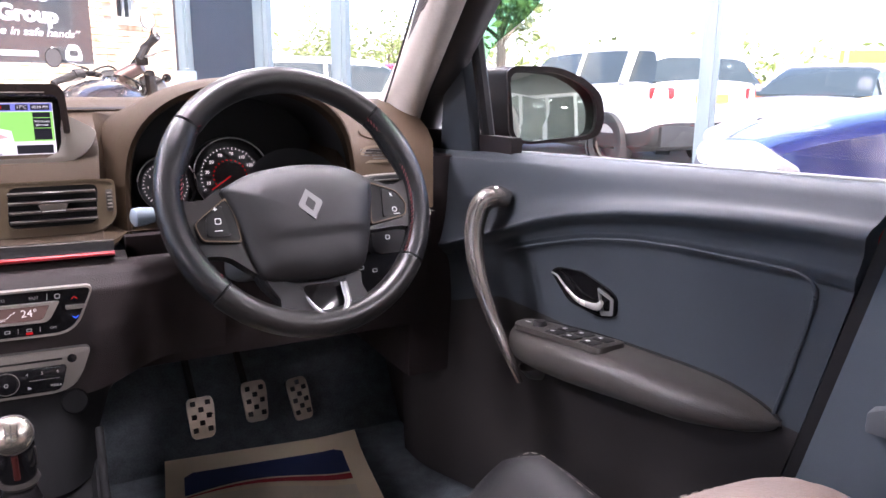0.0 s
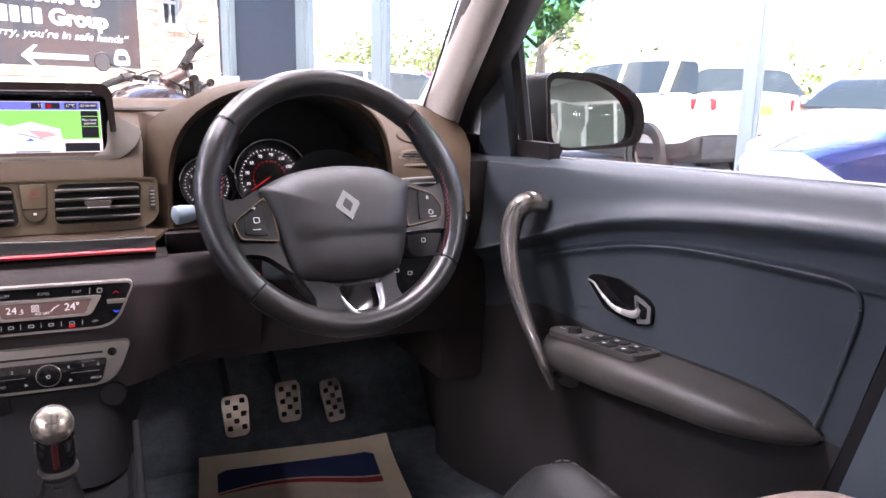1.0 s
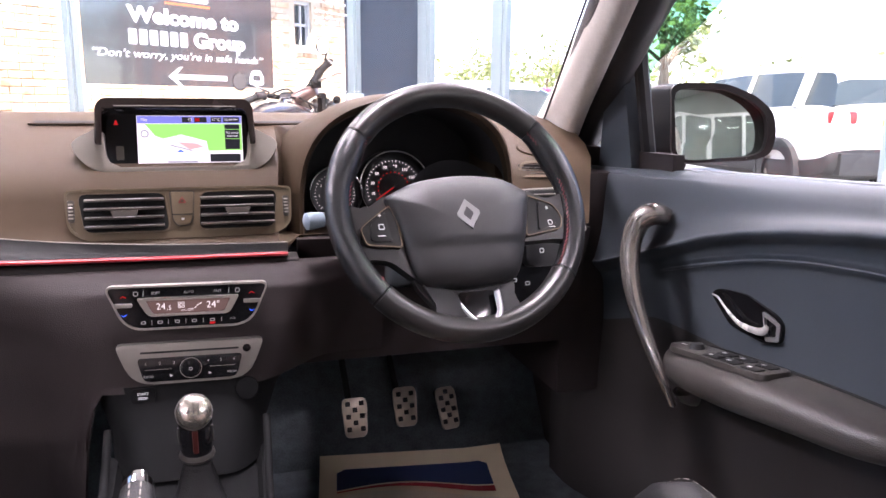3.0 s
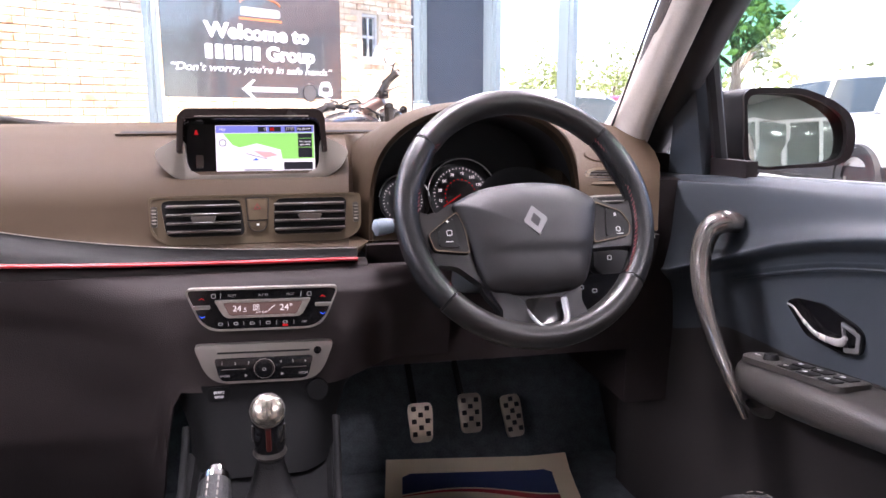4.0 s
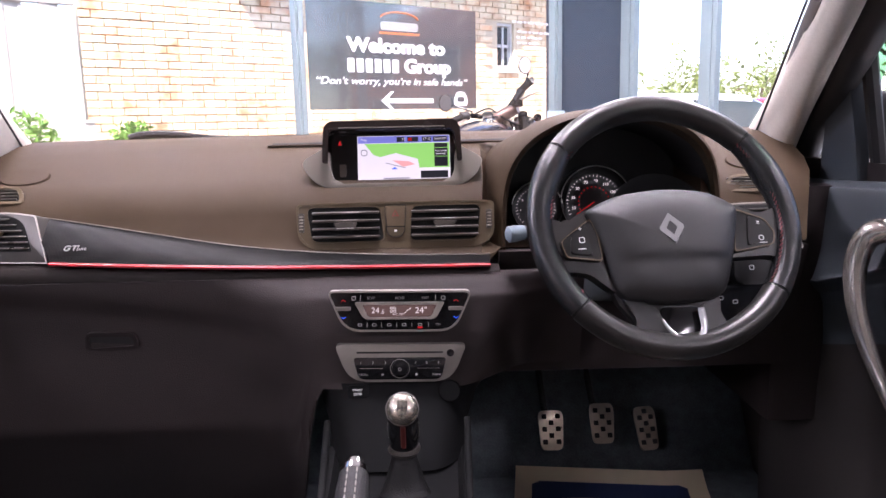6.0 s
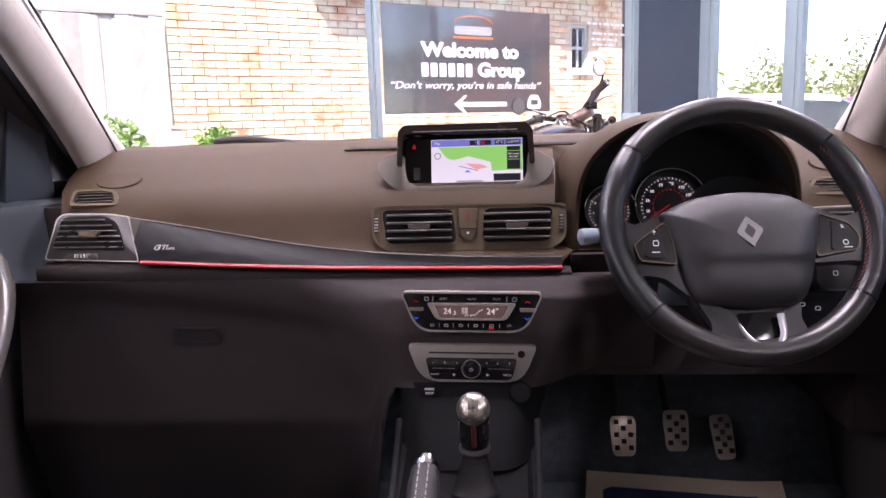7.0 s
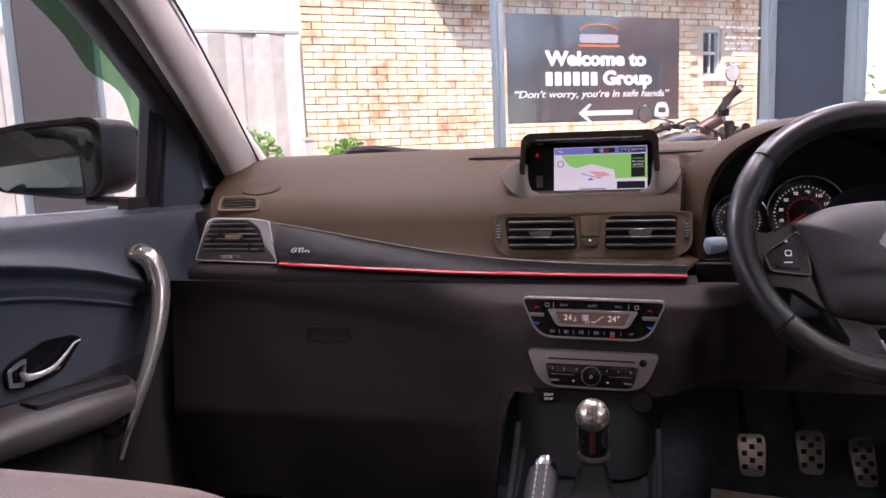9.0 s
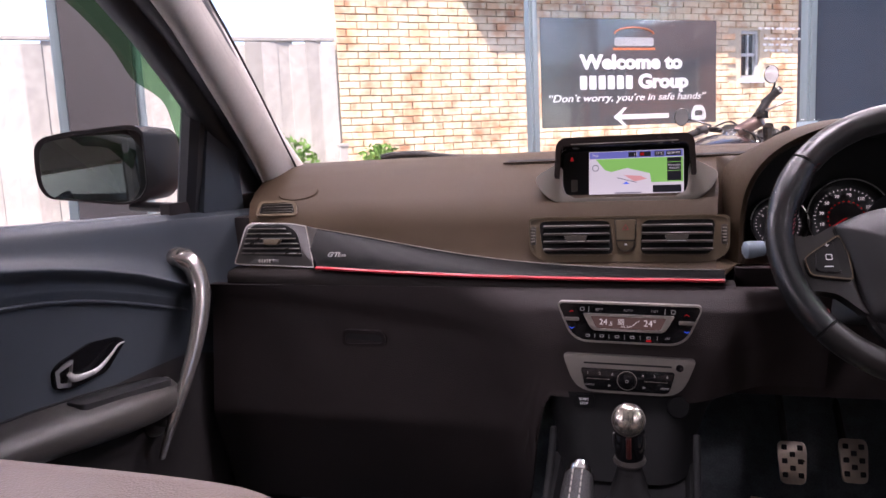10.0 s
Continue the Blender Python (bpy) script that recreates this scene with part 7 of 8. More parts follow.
def fitted(text, width, height, m, material, parent, name="lettering", shear=0.0, bold=0.0):
    """Lettering scaled to a width and a capital height."""
    ob = write(text, 0.1, Matrix.Identity(4), material, parent, name, 0.004, "LEFT", "", shear, bold)
    xs = [v.co.x for v in ob.data.vertices]
    zs = [v.co.z for v in ob.data.vertices]
    w, h = max(xs) - min(xs), 0.0729
    ob.data.transform(m @ Matrix.Diagonal((width / w, 0.2, height / h, 1)) @ Matrix.Translation((-(max(xs) + min(xs)) / 2, 0, -0.0)))
    if bold > 0.002:                           # heavy strokes: the letters laid over themselves, a little apart
        b2 = bmesh.new()
        for du, dv in ((-0.005, 0.0), (0.005, 0.0), (0.0, 0.004), (0.0, -0.004)):
            me2 = ob.data.copy()
            me2.transform(m @ Matrix.Translation((du, 0.0004 * (dv != 0), dv)) @ m.inverted())
            b2.from_mesh(me2)
            bpy.data.meshes.remove(me2)
        b2.to_mesh(ob.data)
        b2.free()
    return ob


fitted("Welcome to", 0.775, 0.088, tx((sx(-0.408, 4.861) + sx(0.221, 5.318)) / 2, 1.558), "white_ink", sign, bold=0.0023)
fitted("Group", 0.385, 0.088, tx(sx(0.105, 5.23), 1.434), "white_ink", sign, bold=0.0023)
for k in range(6):
    part("brand_bar", prism(rect(0.052, 0.088, 0.012), tx(sx(-0.412, 4.858) + 0.03 + 0.068 * k, 1.434, 0.0088), 0.001), "white_ink", sign, "white brand lettering as a plain bar", smooth=False)
fitted("“Don’t worry, you’re in safe hands”", 1.20, 0.046, tx((sx(-0.592, 4.728) + sx(0.383, 5.436)) / 2, 1.335), "white_ink", sign, shear=0.25, bold=0.0012)
part("arrow", prism([(-0.30, 0), (-0.22, 0.060), (-0.195, 0.060), (-0.240, 0.016), (0.13, 0.016), (0.13, -0.016), (-0.240, -0.016), (-0.195, -0.060), (-0.22, -0.060)], tx(sx(0.03, 5.18), 1.212, 0.0088), 0.001), "white_ink", sign, "white arrow", smooth=False)
part("car_mark", prism(rounded([(-0.06, -0.05), (0.06, -0.05), (0.062, 0.0), (0.035, 0.05), (-0.035, 0.05), (-0.062, 0.0)], 0.02, 4), tx(sx(0.33, 5.40), 1.225, 0.0088), 0.001), "white_ink", sign, "round white car symbol", smooth=False)
part("car_mark_window", prism(rect(0.062, 0.034, 0.008), tx(sx(0.33, 5.40), 1.222, 0.0084), 0.001), "sign", sign, "dark centre of the car symbol", smooth=False)
part("logo_bar", prism(rect(0.30, 0.055, 0.02), tx(sx(-0.08, 5.10), 1.69, 0.0088), 0.001), "logo_grey", sign, "grey brand bar", smooth=False)
part("logo_stripe", prism(rect(0.32, 0.014, 0.002), tx(sx(-0.08, 5.10), 1.645, 0.0088), 0.001), "logo_orange", sign, "orange stripe", smooth=False)
part("logo_arc", tube([SG @ Vector((sx(-0.08, 5.10) + 0.15 * math.cos(a), 0.0088, 1.735 + 0.045 * math.sin(a))) for a in np.linspace(0.1, 3.04, 16)], 0.006, 6), "logo_orange", sign, "thin car-shaped arc")

# rows of small white lettering on the same pane, too small to read
gt = thing("glass_lettering", "rows of small white lettering stuck on the shop window", "sign")
for s0_, s1_, z_ in ((0.49, 0.14, 1.785), (0.44, 0.15, 1.715), (0.45, 0.20, 1.675), (0.44, 0.27, 1.635)):
    u = s0_
    k = 0
    while u > s1_:
        w_ = (0.035, 0.05, 0.028, 0.06)[k % 4]
        part("bar", box(-u, -u + w_, 0.004, 0.007, z_ - 0.008, z_ + 0.008, 0.002, 1, m=SG), "white_ink", gt, smooth=False)
        u -= w_ + 0.014
        k += 1

M["paint_white"] = mat("white frame paint", (0.75, 0.75, 0.73), 0.5, vary=0.04)
# ---- glazed office front behind the car, seen in the door mirrors ----
op = thing("office_partition", "white-framed glazed office front at the back of the showroom", "partition")
OM = Matrix.Translation((1.6, -4.6, 0)) @ Matrix.Rotation(radians(8), 4, "Z")
for u in (-2.4, -1.2, -0.3, 0.6, 1.6):
    part("post", box(u - 0.05, u + 0.05, -0.05, 0.05, 0.012, 2.3, 0.005, m=OM), "paint_white", op, smooth=False)
for z in (0.9, 2.25):
    part("rail", box(-2.4, 1.6, -0.045, 0.045, z, z + 0.09, 0.005, m=OM), "paint_white", op, smooth=False)
part("lower_panel", box(-2.4, 1.6, -0.03, 0.03, 0.012, 0.9, m=OM), "column", op, smooth=False)
part("pane", box(-2.4, 1.6, -0.006, 0.006, 0.99, 2.25, m=OM), "showglass", op, smooth=False)

# ---- motorcycle in the showroom, seen from behind over the dashboard ----
bike = thing("motorcycle", "dark cruiser motorcycle leaning on its stand by the shop window", "motorcycle")
BY = 4.0
part("handlebar", tube(smooth_path([(0.24, BY - 0.05, 1.085), (0.31, BY, 1.095), (0.40, BY + 0.06, 1.085), (0.48, BY + 0.08, 1.10), (0.53, BY + 0.05, 1.16), (0.56, BY, 1.215)], 24), 0.013, 8), "gloss_black", bike, "black handlebar")
part("grip", tube([(0.160, BY - 0.09, 1.045), (0.175, BY - 0.08, 1.055), (0.250, BY - 0.045, 1.088)], [0.020, 0.019, 0.018], 12), "tyre", bike, "black rubber grip")
part("grip", tube([(0.555, BY, 1.210), (0.60, BY - 0.03, 1.250), (0.618, BY - 0.04, 1.268)], [0.018, 0.019, 0.021], 12), "tyre", bike, "black rubber grip")
part("bar_end", tube([(0.616, BY - 0.04, 1.266), (0.628, BY - 0.045, 1.276)], [0.018, 0.014], 10), "chrome", bike)
for mx, mz, st in ((0.171, 1.163, [(0.315, BY, 1.112), (0.26, BY - 0.01, 1.135), (0.20, BY - 0.02, 1.150)]), (0.585, 1.345, [(0.575, BY, 1.215), (0.602, BY - 0.01, 1.29), (0.600, BY - 0.02, 1.318)])):
    part("mirror_stalk", tube(smooth_path(st, 10), 0.0055, 8), "gloss_black", bike, "thin black stalk")
    mm = Matrix.Translation((mx, BY - 0.03, mz)) @ Matrix.Rotation(radians(18), 4, "Z")
    mr = part("mirror", lathe([(0.0, 0.022), (0.026, 0.018), (0.040, 0.006), (0.043, -0.002), (0.040, -0.005)], mm @ Matrix.Diagonal((0.86, 1, 1.04, 1)), 26), "gloss_black", bike, "round black mirror")
    # the upper glass is painted pale for the sky it would reflect
    part("mirror_glass", lathe([(0.0, -0.0055), (0.038, -0.0055), (0.039, -0.004)], mm @ Matrix.Diagonal((0.86, 1, 1.04, 1)), 26), "badge" if mz > 1.3 else "grey_glass", mr)
part("lever", tube(smooth_path([(0.56, BY - 0.02, 1.175), (0.585, BY - 0.05, 1.182), (0.63, BY - 0.07, 1.205), (0.675, BY - 0.08, 1.212)], 12), 0.006, 8), "steel", bike, "alloy brake lever")
part("lever", tube(smooth_path([(0.30, BY - 0.02, 1.085), (0.24, BY - 0.09, 1.06), (0.18, BY - 0.13, 1.04)], 12), 0.006, 8), "steel", bike, "alloy clutch lever")
part("switchgear", loft([[(0.553 + 0.022 * math.cos(a) + k * 0.02, BY - 0.01 + 0.024 * math.sin(a), 1.185 + k * 0.035) for a in np.linspace(0, 6.28, 10, endpoint=False)] for k in (-0.6, 0, 0.8, 1.2)]), "black", bike, "black switchgear")
part("switchgear", tube([(0.25, BY - 0.045, 1.088), (0.29, BY - 0.03, 1.096)], [0.026, 0.024], 10), "black", bike)
part("reservoir", box(0.520, 0.575, BY - 0.03, BY + 0.03, 1.135, 1.175, 0.006), "gloss_black", bike)
part("clamp", tube([(0.44, BY + 0.06, 1.075), (0.50, BY + 0.06, 1.105), (0.555, BY + 0.03, 1.13)], [0.030, 0.034, 0.028], 12), "bike_brown", bike, "brown-tinted metal yoke")
part("clock", lathe([(0.0, -0.02), (0.030, -0.018), (0.034, 0.0), (0.030, 0.03)], Matrix.Translation((0.395, BY + 0.02, 1.085)) @ Matrix.Rotation(radians(-60), 4, "X"), 20), "chrome", bike, "chrome instrument")
part("fork_leg", tube([(0.50, BY + 0.10, 1.10), (0.56, BY + 0.42, 0.60), (0.60, BY + 0.60, 0.32)], 0.026, 12), "steel", bike, "fork leg")
part("fork_leg", tube([(0.58, BY + 0.02, 1.10), (0.66, BY + 0.36, 0.60), (0.70, BY + 0.54, 0.32)], 0.026, 12), "gloss_black", bike, "fork leg")
part("headlamp", lathe([(0.0, 0.12), (0.05, 0.10), (0.085, 0.04), (0.09, 0.0), (0.085, -0.015), (0.0, -0.02)], Matrix.Translation((0.60, BY + 0.18, 1.005)) @ Matrix.Rotation(radians(-12), 4, "Z"), 24), "chrome", bike, "chrome headlamp bowl")
part("indicator_stalk", tube([(0.60, BY + 0.1, 1.045), (0.655, BY + 0.08, 1.072)], 0.006, 8), "black", bike)
part("indicator", lathe([(0.0, -0.02), (0.018, -0.016), (0.022, 0.0), (0.016, 0.018), (0.0, 0.022)], Matrix.Translation((0.668, BY + 0.08, 1.078)), 16), "gloss_black", bike, "round indicator")
for k in range(5):
    part("cable", tube(smooth_path([(0.30 + 0.04 * k, BY, 1.09), (0.42 + 0.03 * k, BY + 0.1, 1.13 - 0.02 * k), (0.50 + 0.02 * k, BY + 0.12, 1.02), (0.52, BY + 0.2, 0.9)], 14), 0.005, 6), "black", bike, "black control cable")
tank = sheet(lambda u, v: (0.40 + 0.20 * math.cos(6.2832 * u) * math.sin(0.15 + 2.84 * v) ** 0.7 - 0.08 * v, BY - 0.06 - 0.62 * (v - 0.5), 0.955 + 0.115 * math.sin(6.2832 * u) * math.sin(0.15 + 2.84 * v) ** 0.6), 26, 16)
part("tank", tank, "bike_tank", bike, "dark glossy fuel tank")
part("filler_cap", lathe([(0.0, -0.012), (0.026, -0.010), (0.030, 0.0)], Matrix.Translation((0.40, BY - 0.06, 1.068)) @ Matrix.Rotation(radians(-90), 4, "X"), 20), "chrome", bike, "chrome filler cap")
part("saddle", sheet(lambda u, v: (0.26 + 0.15 * math.cos(6.2832 * u), BY - 0.70 - 0.25 * (v - 0.5) * 2, 0.76 + 0.06 * math.sin(6.2832 * u)), 18, 6), "leather", bike, "black saddle")
part("engine", box(0.24, 0.50, BY - 0.45, BY + 0.05, 0.32, 0.78, 0.04), "steel", bike, "finned engine block")
for wy in (BY + 0.72, BY - 0.85):
    wx = 0.40 + (wy - BY) * 0.28
    wm = Matrix.Translation((wx, wy, 0.332)) @ Matrix.Rotation(radians(74), 4, "Z")
    w_ = part("wheel", lathe([(0.24, -0.05), (0.30, -0.055), (0.322, -0.02), (0.322, 0.02), (0.30, 0.055), (0.24, 0.05)], wm, 36), "tyre", bike, "black tyre")
    part("rim", lathe([(0.03, -0.02), (0.22, -0.015), (0.24, -0.045), (0.24, 0.045), (0.22, 0.015), (0.03, 0.02)], wm, 36), "steel", w_, "alloy rim")
part("frame", tube([(0.52, BY + 0.1, 0.95), (0.42, BY - 0.1, 0.30), (0.24, BY - 0.7, 0.34), (0.20, BY - 0.85, 0.34)], 0.022, 8), "gloss_black", bike, "black frame tube")
part("side_stand", tube([(0.24, BY - 0.2, 0.33), (0.10, BY - 0.25, 0.013)], 0.010, 8), "black", bike)

# small acrylic leaflet stand near the pier
st = thing("leaflet_stand", "clear acrylic leaflet stand with pale blue leaflet", "leaflet stand")
part("post", box(0.742, 0.762, 4.0, 4.02, 0.03, 1.02, 0.003), "steel", st, smooth=False)
part("base", box(0.65, 0.85, 3.9, 4.1, 0.012, 0.03, 0.004), "steel", st, smooth=False)
part("leaflet", box(0.708, 0.800, 4.004, 4.007, 1.02, 1.112), "leaflet", st, "pale blue leaflet", smooth=False)
part("pocket", box(0.700, 0.808, 3.998, 4.003, 1.0, 1.122, 0.001, 1), "glass", st, "clear pocket", smooth=False)


# ---- cars ----
def make_car(name, label, paint, m, L=4.3, W=1.8, H=1.46, hood=0.98, suv=False, group="parked cars outside"):
    """A car whose nose points along local +y, on its wheels at local z = 0; m places the middle of its length."""
    t = thing(name, label, "car", group)
    low = 0.24 if suv else 0.18
    st_ = [(-0.5, 0.55, 0.42, hood - 0.06), (-0.485, 0.90, low + 0.14, hood + 0.02), (-0.44, 0.97, low + 0.05, hood + 0.06), (-0.30, 1.0, low, hood + 0.04), (-0.05, 1.0, low, hood + 0.00), (0.17, 1.0, low, hood - 0.02),
           (0.30, 0.99, low, hood - 0.06), (0.40, 0.95, low + 0.02, hood - 0.14), (0.47, 0.82, low + 0.05, hood - 0.26), (0.5, 0.58, low + 0.12, hood - 0.36)]
    rings = []
    for f, w, z0, z1 in smooth_path(st_, 34):
        hw = W / 2 * w
        zm = z0 + (z1 - z0) * 0.62
        prof = [(hw * 0.86, z0), (hw * 0.96, z0 + 0.05), (hw * 0.995, z0 + (zm - z0) * 0.5), (hw, zm - 0.02), (hw * 0.985, zm + 0.03), (hw * 0.95, z1 - 0.05), (hw * 0.88, z1 - 0.012), (hw * 0.6, z1 + 0.012), (hw * 0.25, z1 + 0.024)]
        ring = prof + [(-x, z) for x, z in prof[::-1]]
        rings.append([m @ Vector((x, f * L, z)) for x, z in ring])
    part("body", loft(rings), paint, t, "painted body")
    if suv:
        clad = []
        for f, w, z0, z1 in smooth_path(st_, 34)[1:-1]:
            hw = W / 2 * w * 1.012
            pr = [(hw * 0.85, z0 - 0.02), (hw * 0.97, z0 + 0.05), (hw, z0 + 0.20), (hw * 0.99, z0 + 0.23)]
            clad.append([m @ Vector((x, f * L * 1.006, z)) for x, z in pr + [(-x, z) for x, z in pr[::-1]]])
        part("cladding", loft(clad), "black", t, "black lower cladding")
    # cabin: roof shell and dark glass below it
    cab = [(-0.475, 0.80, hood + 0.04, hood + 0.06), (-0.44, 0.78, hood, H - 0.10), (-0.38, 0.74, hood, H - 0.02), (-0.15, 0.74, hood, H), (0.05, 0.74, hood - 0.02, H - 0.03), (0.13, 0.76, hood - 0.02, H - 0.12), (0.27, 0.80, hood - 0.04, hood - 0.01)]
    if not suv:
        cab = [(-0.47, 0.78, hood + 0.02, hood + 0.05)] + [(a - 0.0, b, c, d) for a, b, c, d in cab[1:]]
    cp = smooth_path(cab, 26)
    rings, roof = [], []
    for f, w, z0, z1 in cp:
        hw = W / 2
        h_ = max(0.02, z1 - z0)
        rings.append([m @ Vector((x, f * L, z)) for x, z in ((hw * 0.90, z0), (hw * (0.90 - 0.16 * h_ / 0.5), z0 + h_ * 0.82), (hw * 0.62, z0 + h_ * 0.93), (0, z0 + h_ * 0.955), (-hw * 0.62, z0 + h_ * 0.93), (-hw * (0.90 - 0.16 * h_ / 0.5), z0 + h_ * 0.82), (-hw * 0.90, z0))])
        if -0.46 < f < 0.10:
            roof.append([m @ Vector((x, f * L, z)) for x, z in ((hw * (0.912 - 0.16 * h_ / 0.5), z0 + h_ * 0.78), (hw * (0.905 - 0.16 * h_ / 0.5), z0 + h_ * 0.88), (hw * 0.62, z0 + h_ * 0.975), (0, z0 + h_ + 0.004), (-hw * 0.62, z0 + h_ * 0.975), (-hw * (0.905 - 0.16 * h_ / 0.5), z0 + h_ * 0.88), (-hw * (0.912 - 0.16 * h_ / 0.5), z0 + h_ * 0.78))])
    part("windows", loft(rings), "car_glass", t, "dark window glass")
    part("roof", loft(roof), paint, t)
    for s in (-1, 1):
        for f0, f1 in ((-0.41, -0.33), (-0.135, -0.115), (0.10, 0.20)):
            a = np.array([c for c in cp if c[0] >= f0][0])
            b_ = np.array([c for c in cp if c[0] >= f1][0])
            hw = W / 2
            pts = []
            for q in (a, b_):
                h_ = max(0.02, q[3] - q[2])
                pts.append((m @ Vector((s * hw * 0.925, q[0] * L, q[2])), m @ Vector((s * hw * (0.925 - 0.16 * h_ / 0.5), q[0] * L, q[2] + h_ * 0.84))))
            part("pillar", tube([pts[0][0].lerp(pts[1][0], 0.5), pts[0][1].lerp(pts[1][1], 0.5)], 0.03 if f0 > -0.4 else 0.07, 6), paint, t)
        for f in (-0.30, 0.32):
            r = 0.35 if suv else 0.31
            q = m @ Matrix.Translation((s * (W / 2 - 0.055), f * L, r)) @ Matrix.Rotation(radians(-90 * s), 4, "Z")
            part("arch", lathe([(r * 1.02, -0.085), (r * 1.13, -0.095), (r * 1.13, 0.12), (r * 1.02, 0.12)], q, 30), "black", t, "black wheel arch")
            w_ = part("wheel", lathe([(r * 0.68, -0.075), (r * 0.80, -0.09), (r * 0.96, -0.085), (r, -0.05), (r, 0.10), (r * 0.68, 0.10)], q, 32), "tyre", t, "black tyre")
            part("rim", lathe([(r * 0.60, -0.055), (r * 0.66, -0.080), (r * 0.70, -0.078), (r * 0.70, 0.05), (r * 0.58, 0.05)], q, 32), "silver_dark", w_, "alloy rim")
            part("hub", lathe([(0.0, -0.07), (r * 0.14, -0.068), (r * 0.16, 0.0)], q, 14), "silver_dark", w_)
            part("brake_disc", lathe([(0.0, -0.01), (r * 0.55, -0.01), (r * 0.58, 0.02)], q, 24), "black", w_)
            for k in range(7):
                part("spoke", box(-0.022, 0.022, -0.066, -0.045, r * 0.10, r * 0.64, 0.006, 1, m=q @ Matrix.Rotation(2 * math.pi * k / 7, 4, "Y")), "silver_dark", w_)
        # lamps
        hl = prism(rounded([(-0.20, -0.045), (0.16, -0.075), (0.20, 0.0), (0.06, 0.055), (-0.22, 0.035)], 0.03, 4), m @ Matrix.Translation((s * W * 0.40, L * 0.466, hood - 0.25)) @ Matrix.Rotation(radians(180 + s * -42), 4, "Z") @ Matrix.Rotation(radians(-22), 4, "X"), 0.10, 0.01)
        part("headlight", hl, "headlight", t, "clear headlight")
        tl = prism(rect(0.30, 0.14, 0.03), m @ Matrix.Translation((s * W * 0.40, -L * 0.487, hood - 0.10)) @ Matrix.Rotation(radians(s * 24), 4, "Z"), 0.08, 0.01)
        part("rear_light", tl, "lamp_red", t, "red rear light")
        part("door_mirror", loft([[m @ Vector((s * (W / 2 + 0.03 + 0.09 * k), L * 0.155 - dy, hood + 0.02 + z)) for dy, z in ((-0.05, 0.0), (0.05, 0.0), (0.06, 0.11), (-0.03, 0.12))] for k in (0, 1)]), paint, t)
    part("front_bumper_grille", box(-0.38, 0.38, L * 0.478, L * 0.503, hood - 0.45, hood - 0.33, 0.02, m=m), "black", t, "black grille")
    part("rear_bumper", box(-W * 0.42, W * 0.42, -L * 0.505, -L * 0.46, low + 0.1, low + 0.36, 0.03, m=m), "black" if suv else paint, t, "rear bumper")
    part("number_plate", box(-0.26, 0.26, -L * 0.508, -L * 0.50, hood - 0.22, hood - 0.11, m=m), "yellow", t, "plain yellow number plate", smooth=False)
    return t


def place(x, y, heading, z=0.0):
    """heading: degrees clockwise from +y."""
    return Matrix.Translation((x, y, z)) @ Matrix.Rotation(radians(-heading), 4, "Z")


make_car("blue_car", "dark blue glossy car parked in the showroom", "blue_paint", place(4.08, 0.92, -42, 0.012), L=4.2, W=1.78, H=1.50, hood=1.07, group="showroom cars")
SUV_AT = (7.76, 9.05)
make_car("white_suv", "white sport utility car with black lower trim, parked outside", "white_paint", place(*SUV_AT, 4, -0.06), L=4.4, W=1.85, H=1.66, hood=1.10, suv=True)
make_car("silver_car", "pale silver car facing the showroom, parked outside", "silver_paint", place(11.27, 7.64, 252, -0.06), L=4.3, hood=0.98)
make_car("orange_car", "orange car parked beyond the white one", "orange_paint", place(10.4, 9.6, 215, -0.06), L=4.2, hood=0.98)
make_car("white_car", "white car parked across the yard", "white_paint", place(4.2, 10.9, 97, -0.06), L=4.2, hood=0.98)
make_car("red_car", "red car parked across the road", "carpaint_red", place(7.9, 14.6, 95, -0.06), L=4.2, hood=0.95)
make_car("pale_car", "white car parked along the street, mirrored in the window sign", "white_paint", place(13.4, 0.7, 155, -0.06), L=4.2, hood=0.98)
make_car("grey_car", "grey car parked in the sun", "silver_paint", place(13.3, 5.9, 252, -0.06), L=4.3, hood=0.98)

# showroom car behind ours, seen only in the mirrors
make_car("grey_showroom_car", "dark grey car parked behind in the showroom", "blue_paint", place(-2.9, -2.6, 36, 0.012), L=4.2, group="showroom cars")

# signs and lamp posts outside
sg = thing("road_sign", "plain yellow roadside board on posts", "sign")
rm_ = Matrix.Translation((13.9, 8.6, 0)) @ Matrix.Rotation(radians(-57), 4, "Z")
part("board", box(-0.7, 0.9, 0, 0.04, 1.05, 1.68, 0.01, m=rm_), "yellow", sg, "yellow board", smooth=False)
for u in (-0.5, 0.7):
    part("post", box(u - 0.03, u + 0.03, 0.04, 0.10, -0.06, 1.6, m=rm_), "steel", sg, smooth=False)
tot = thing("totem_sign", "tall plain grey totem sign", "sign")
part("panel", box(-0.14, 0.14, -0.05, 0.05, 1.70, 2.36, 0.01, m=Matrix.Translation((13.6, 9.1, 0)) @ Matrix.Rotation(radians(-57), 4, "Z")), "silver_dark", tot, smooth=False)
part("post", box(-0.04, 0.04, -0.03, 0.03, -0.06, 1.70, m=Matrix.Translation((13.6, 9.1, 0)) @ Matrix.Rotation(radians(-57), 4, "Z")), "steel", tot, smooth=False)

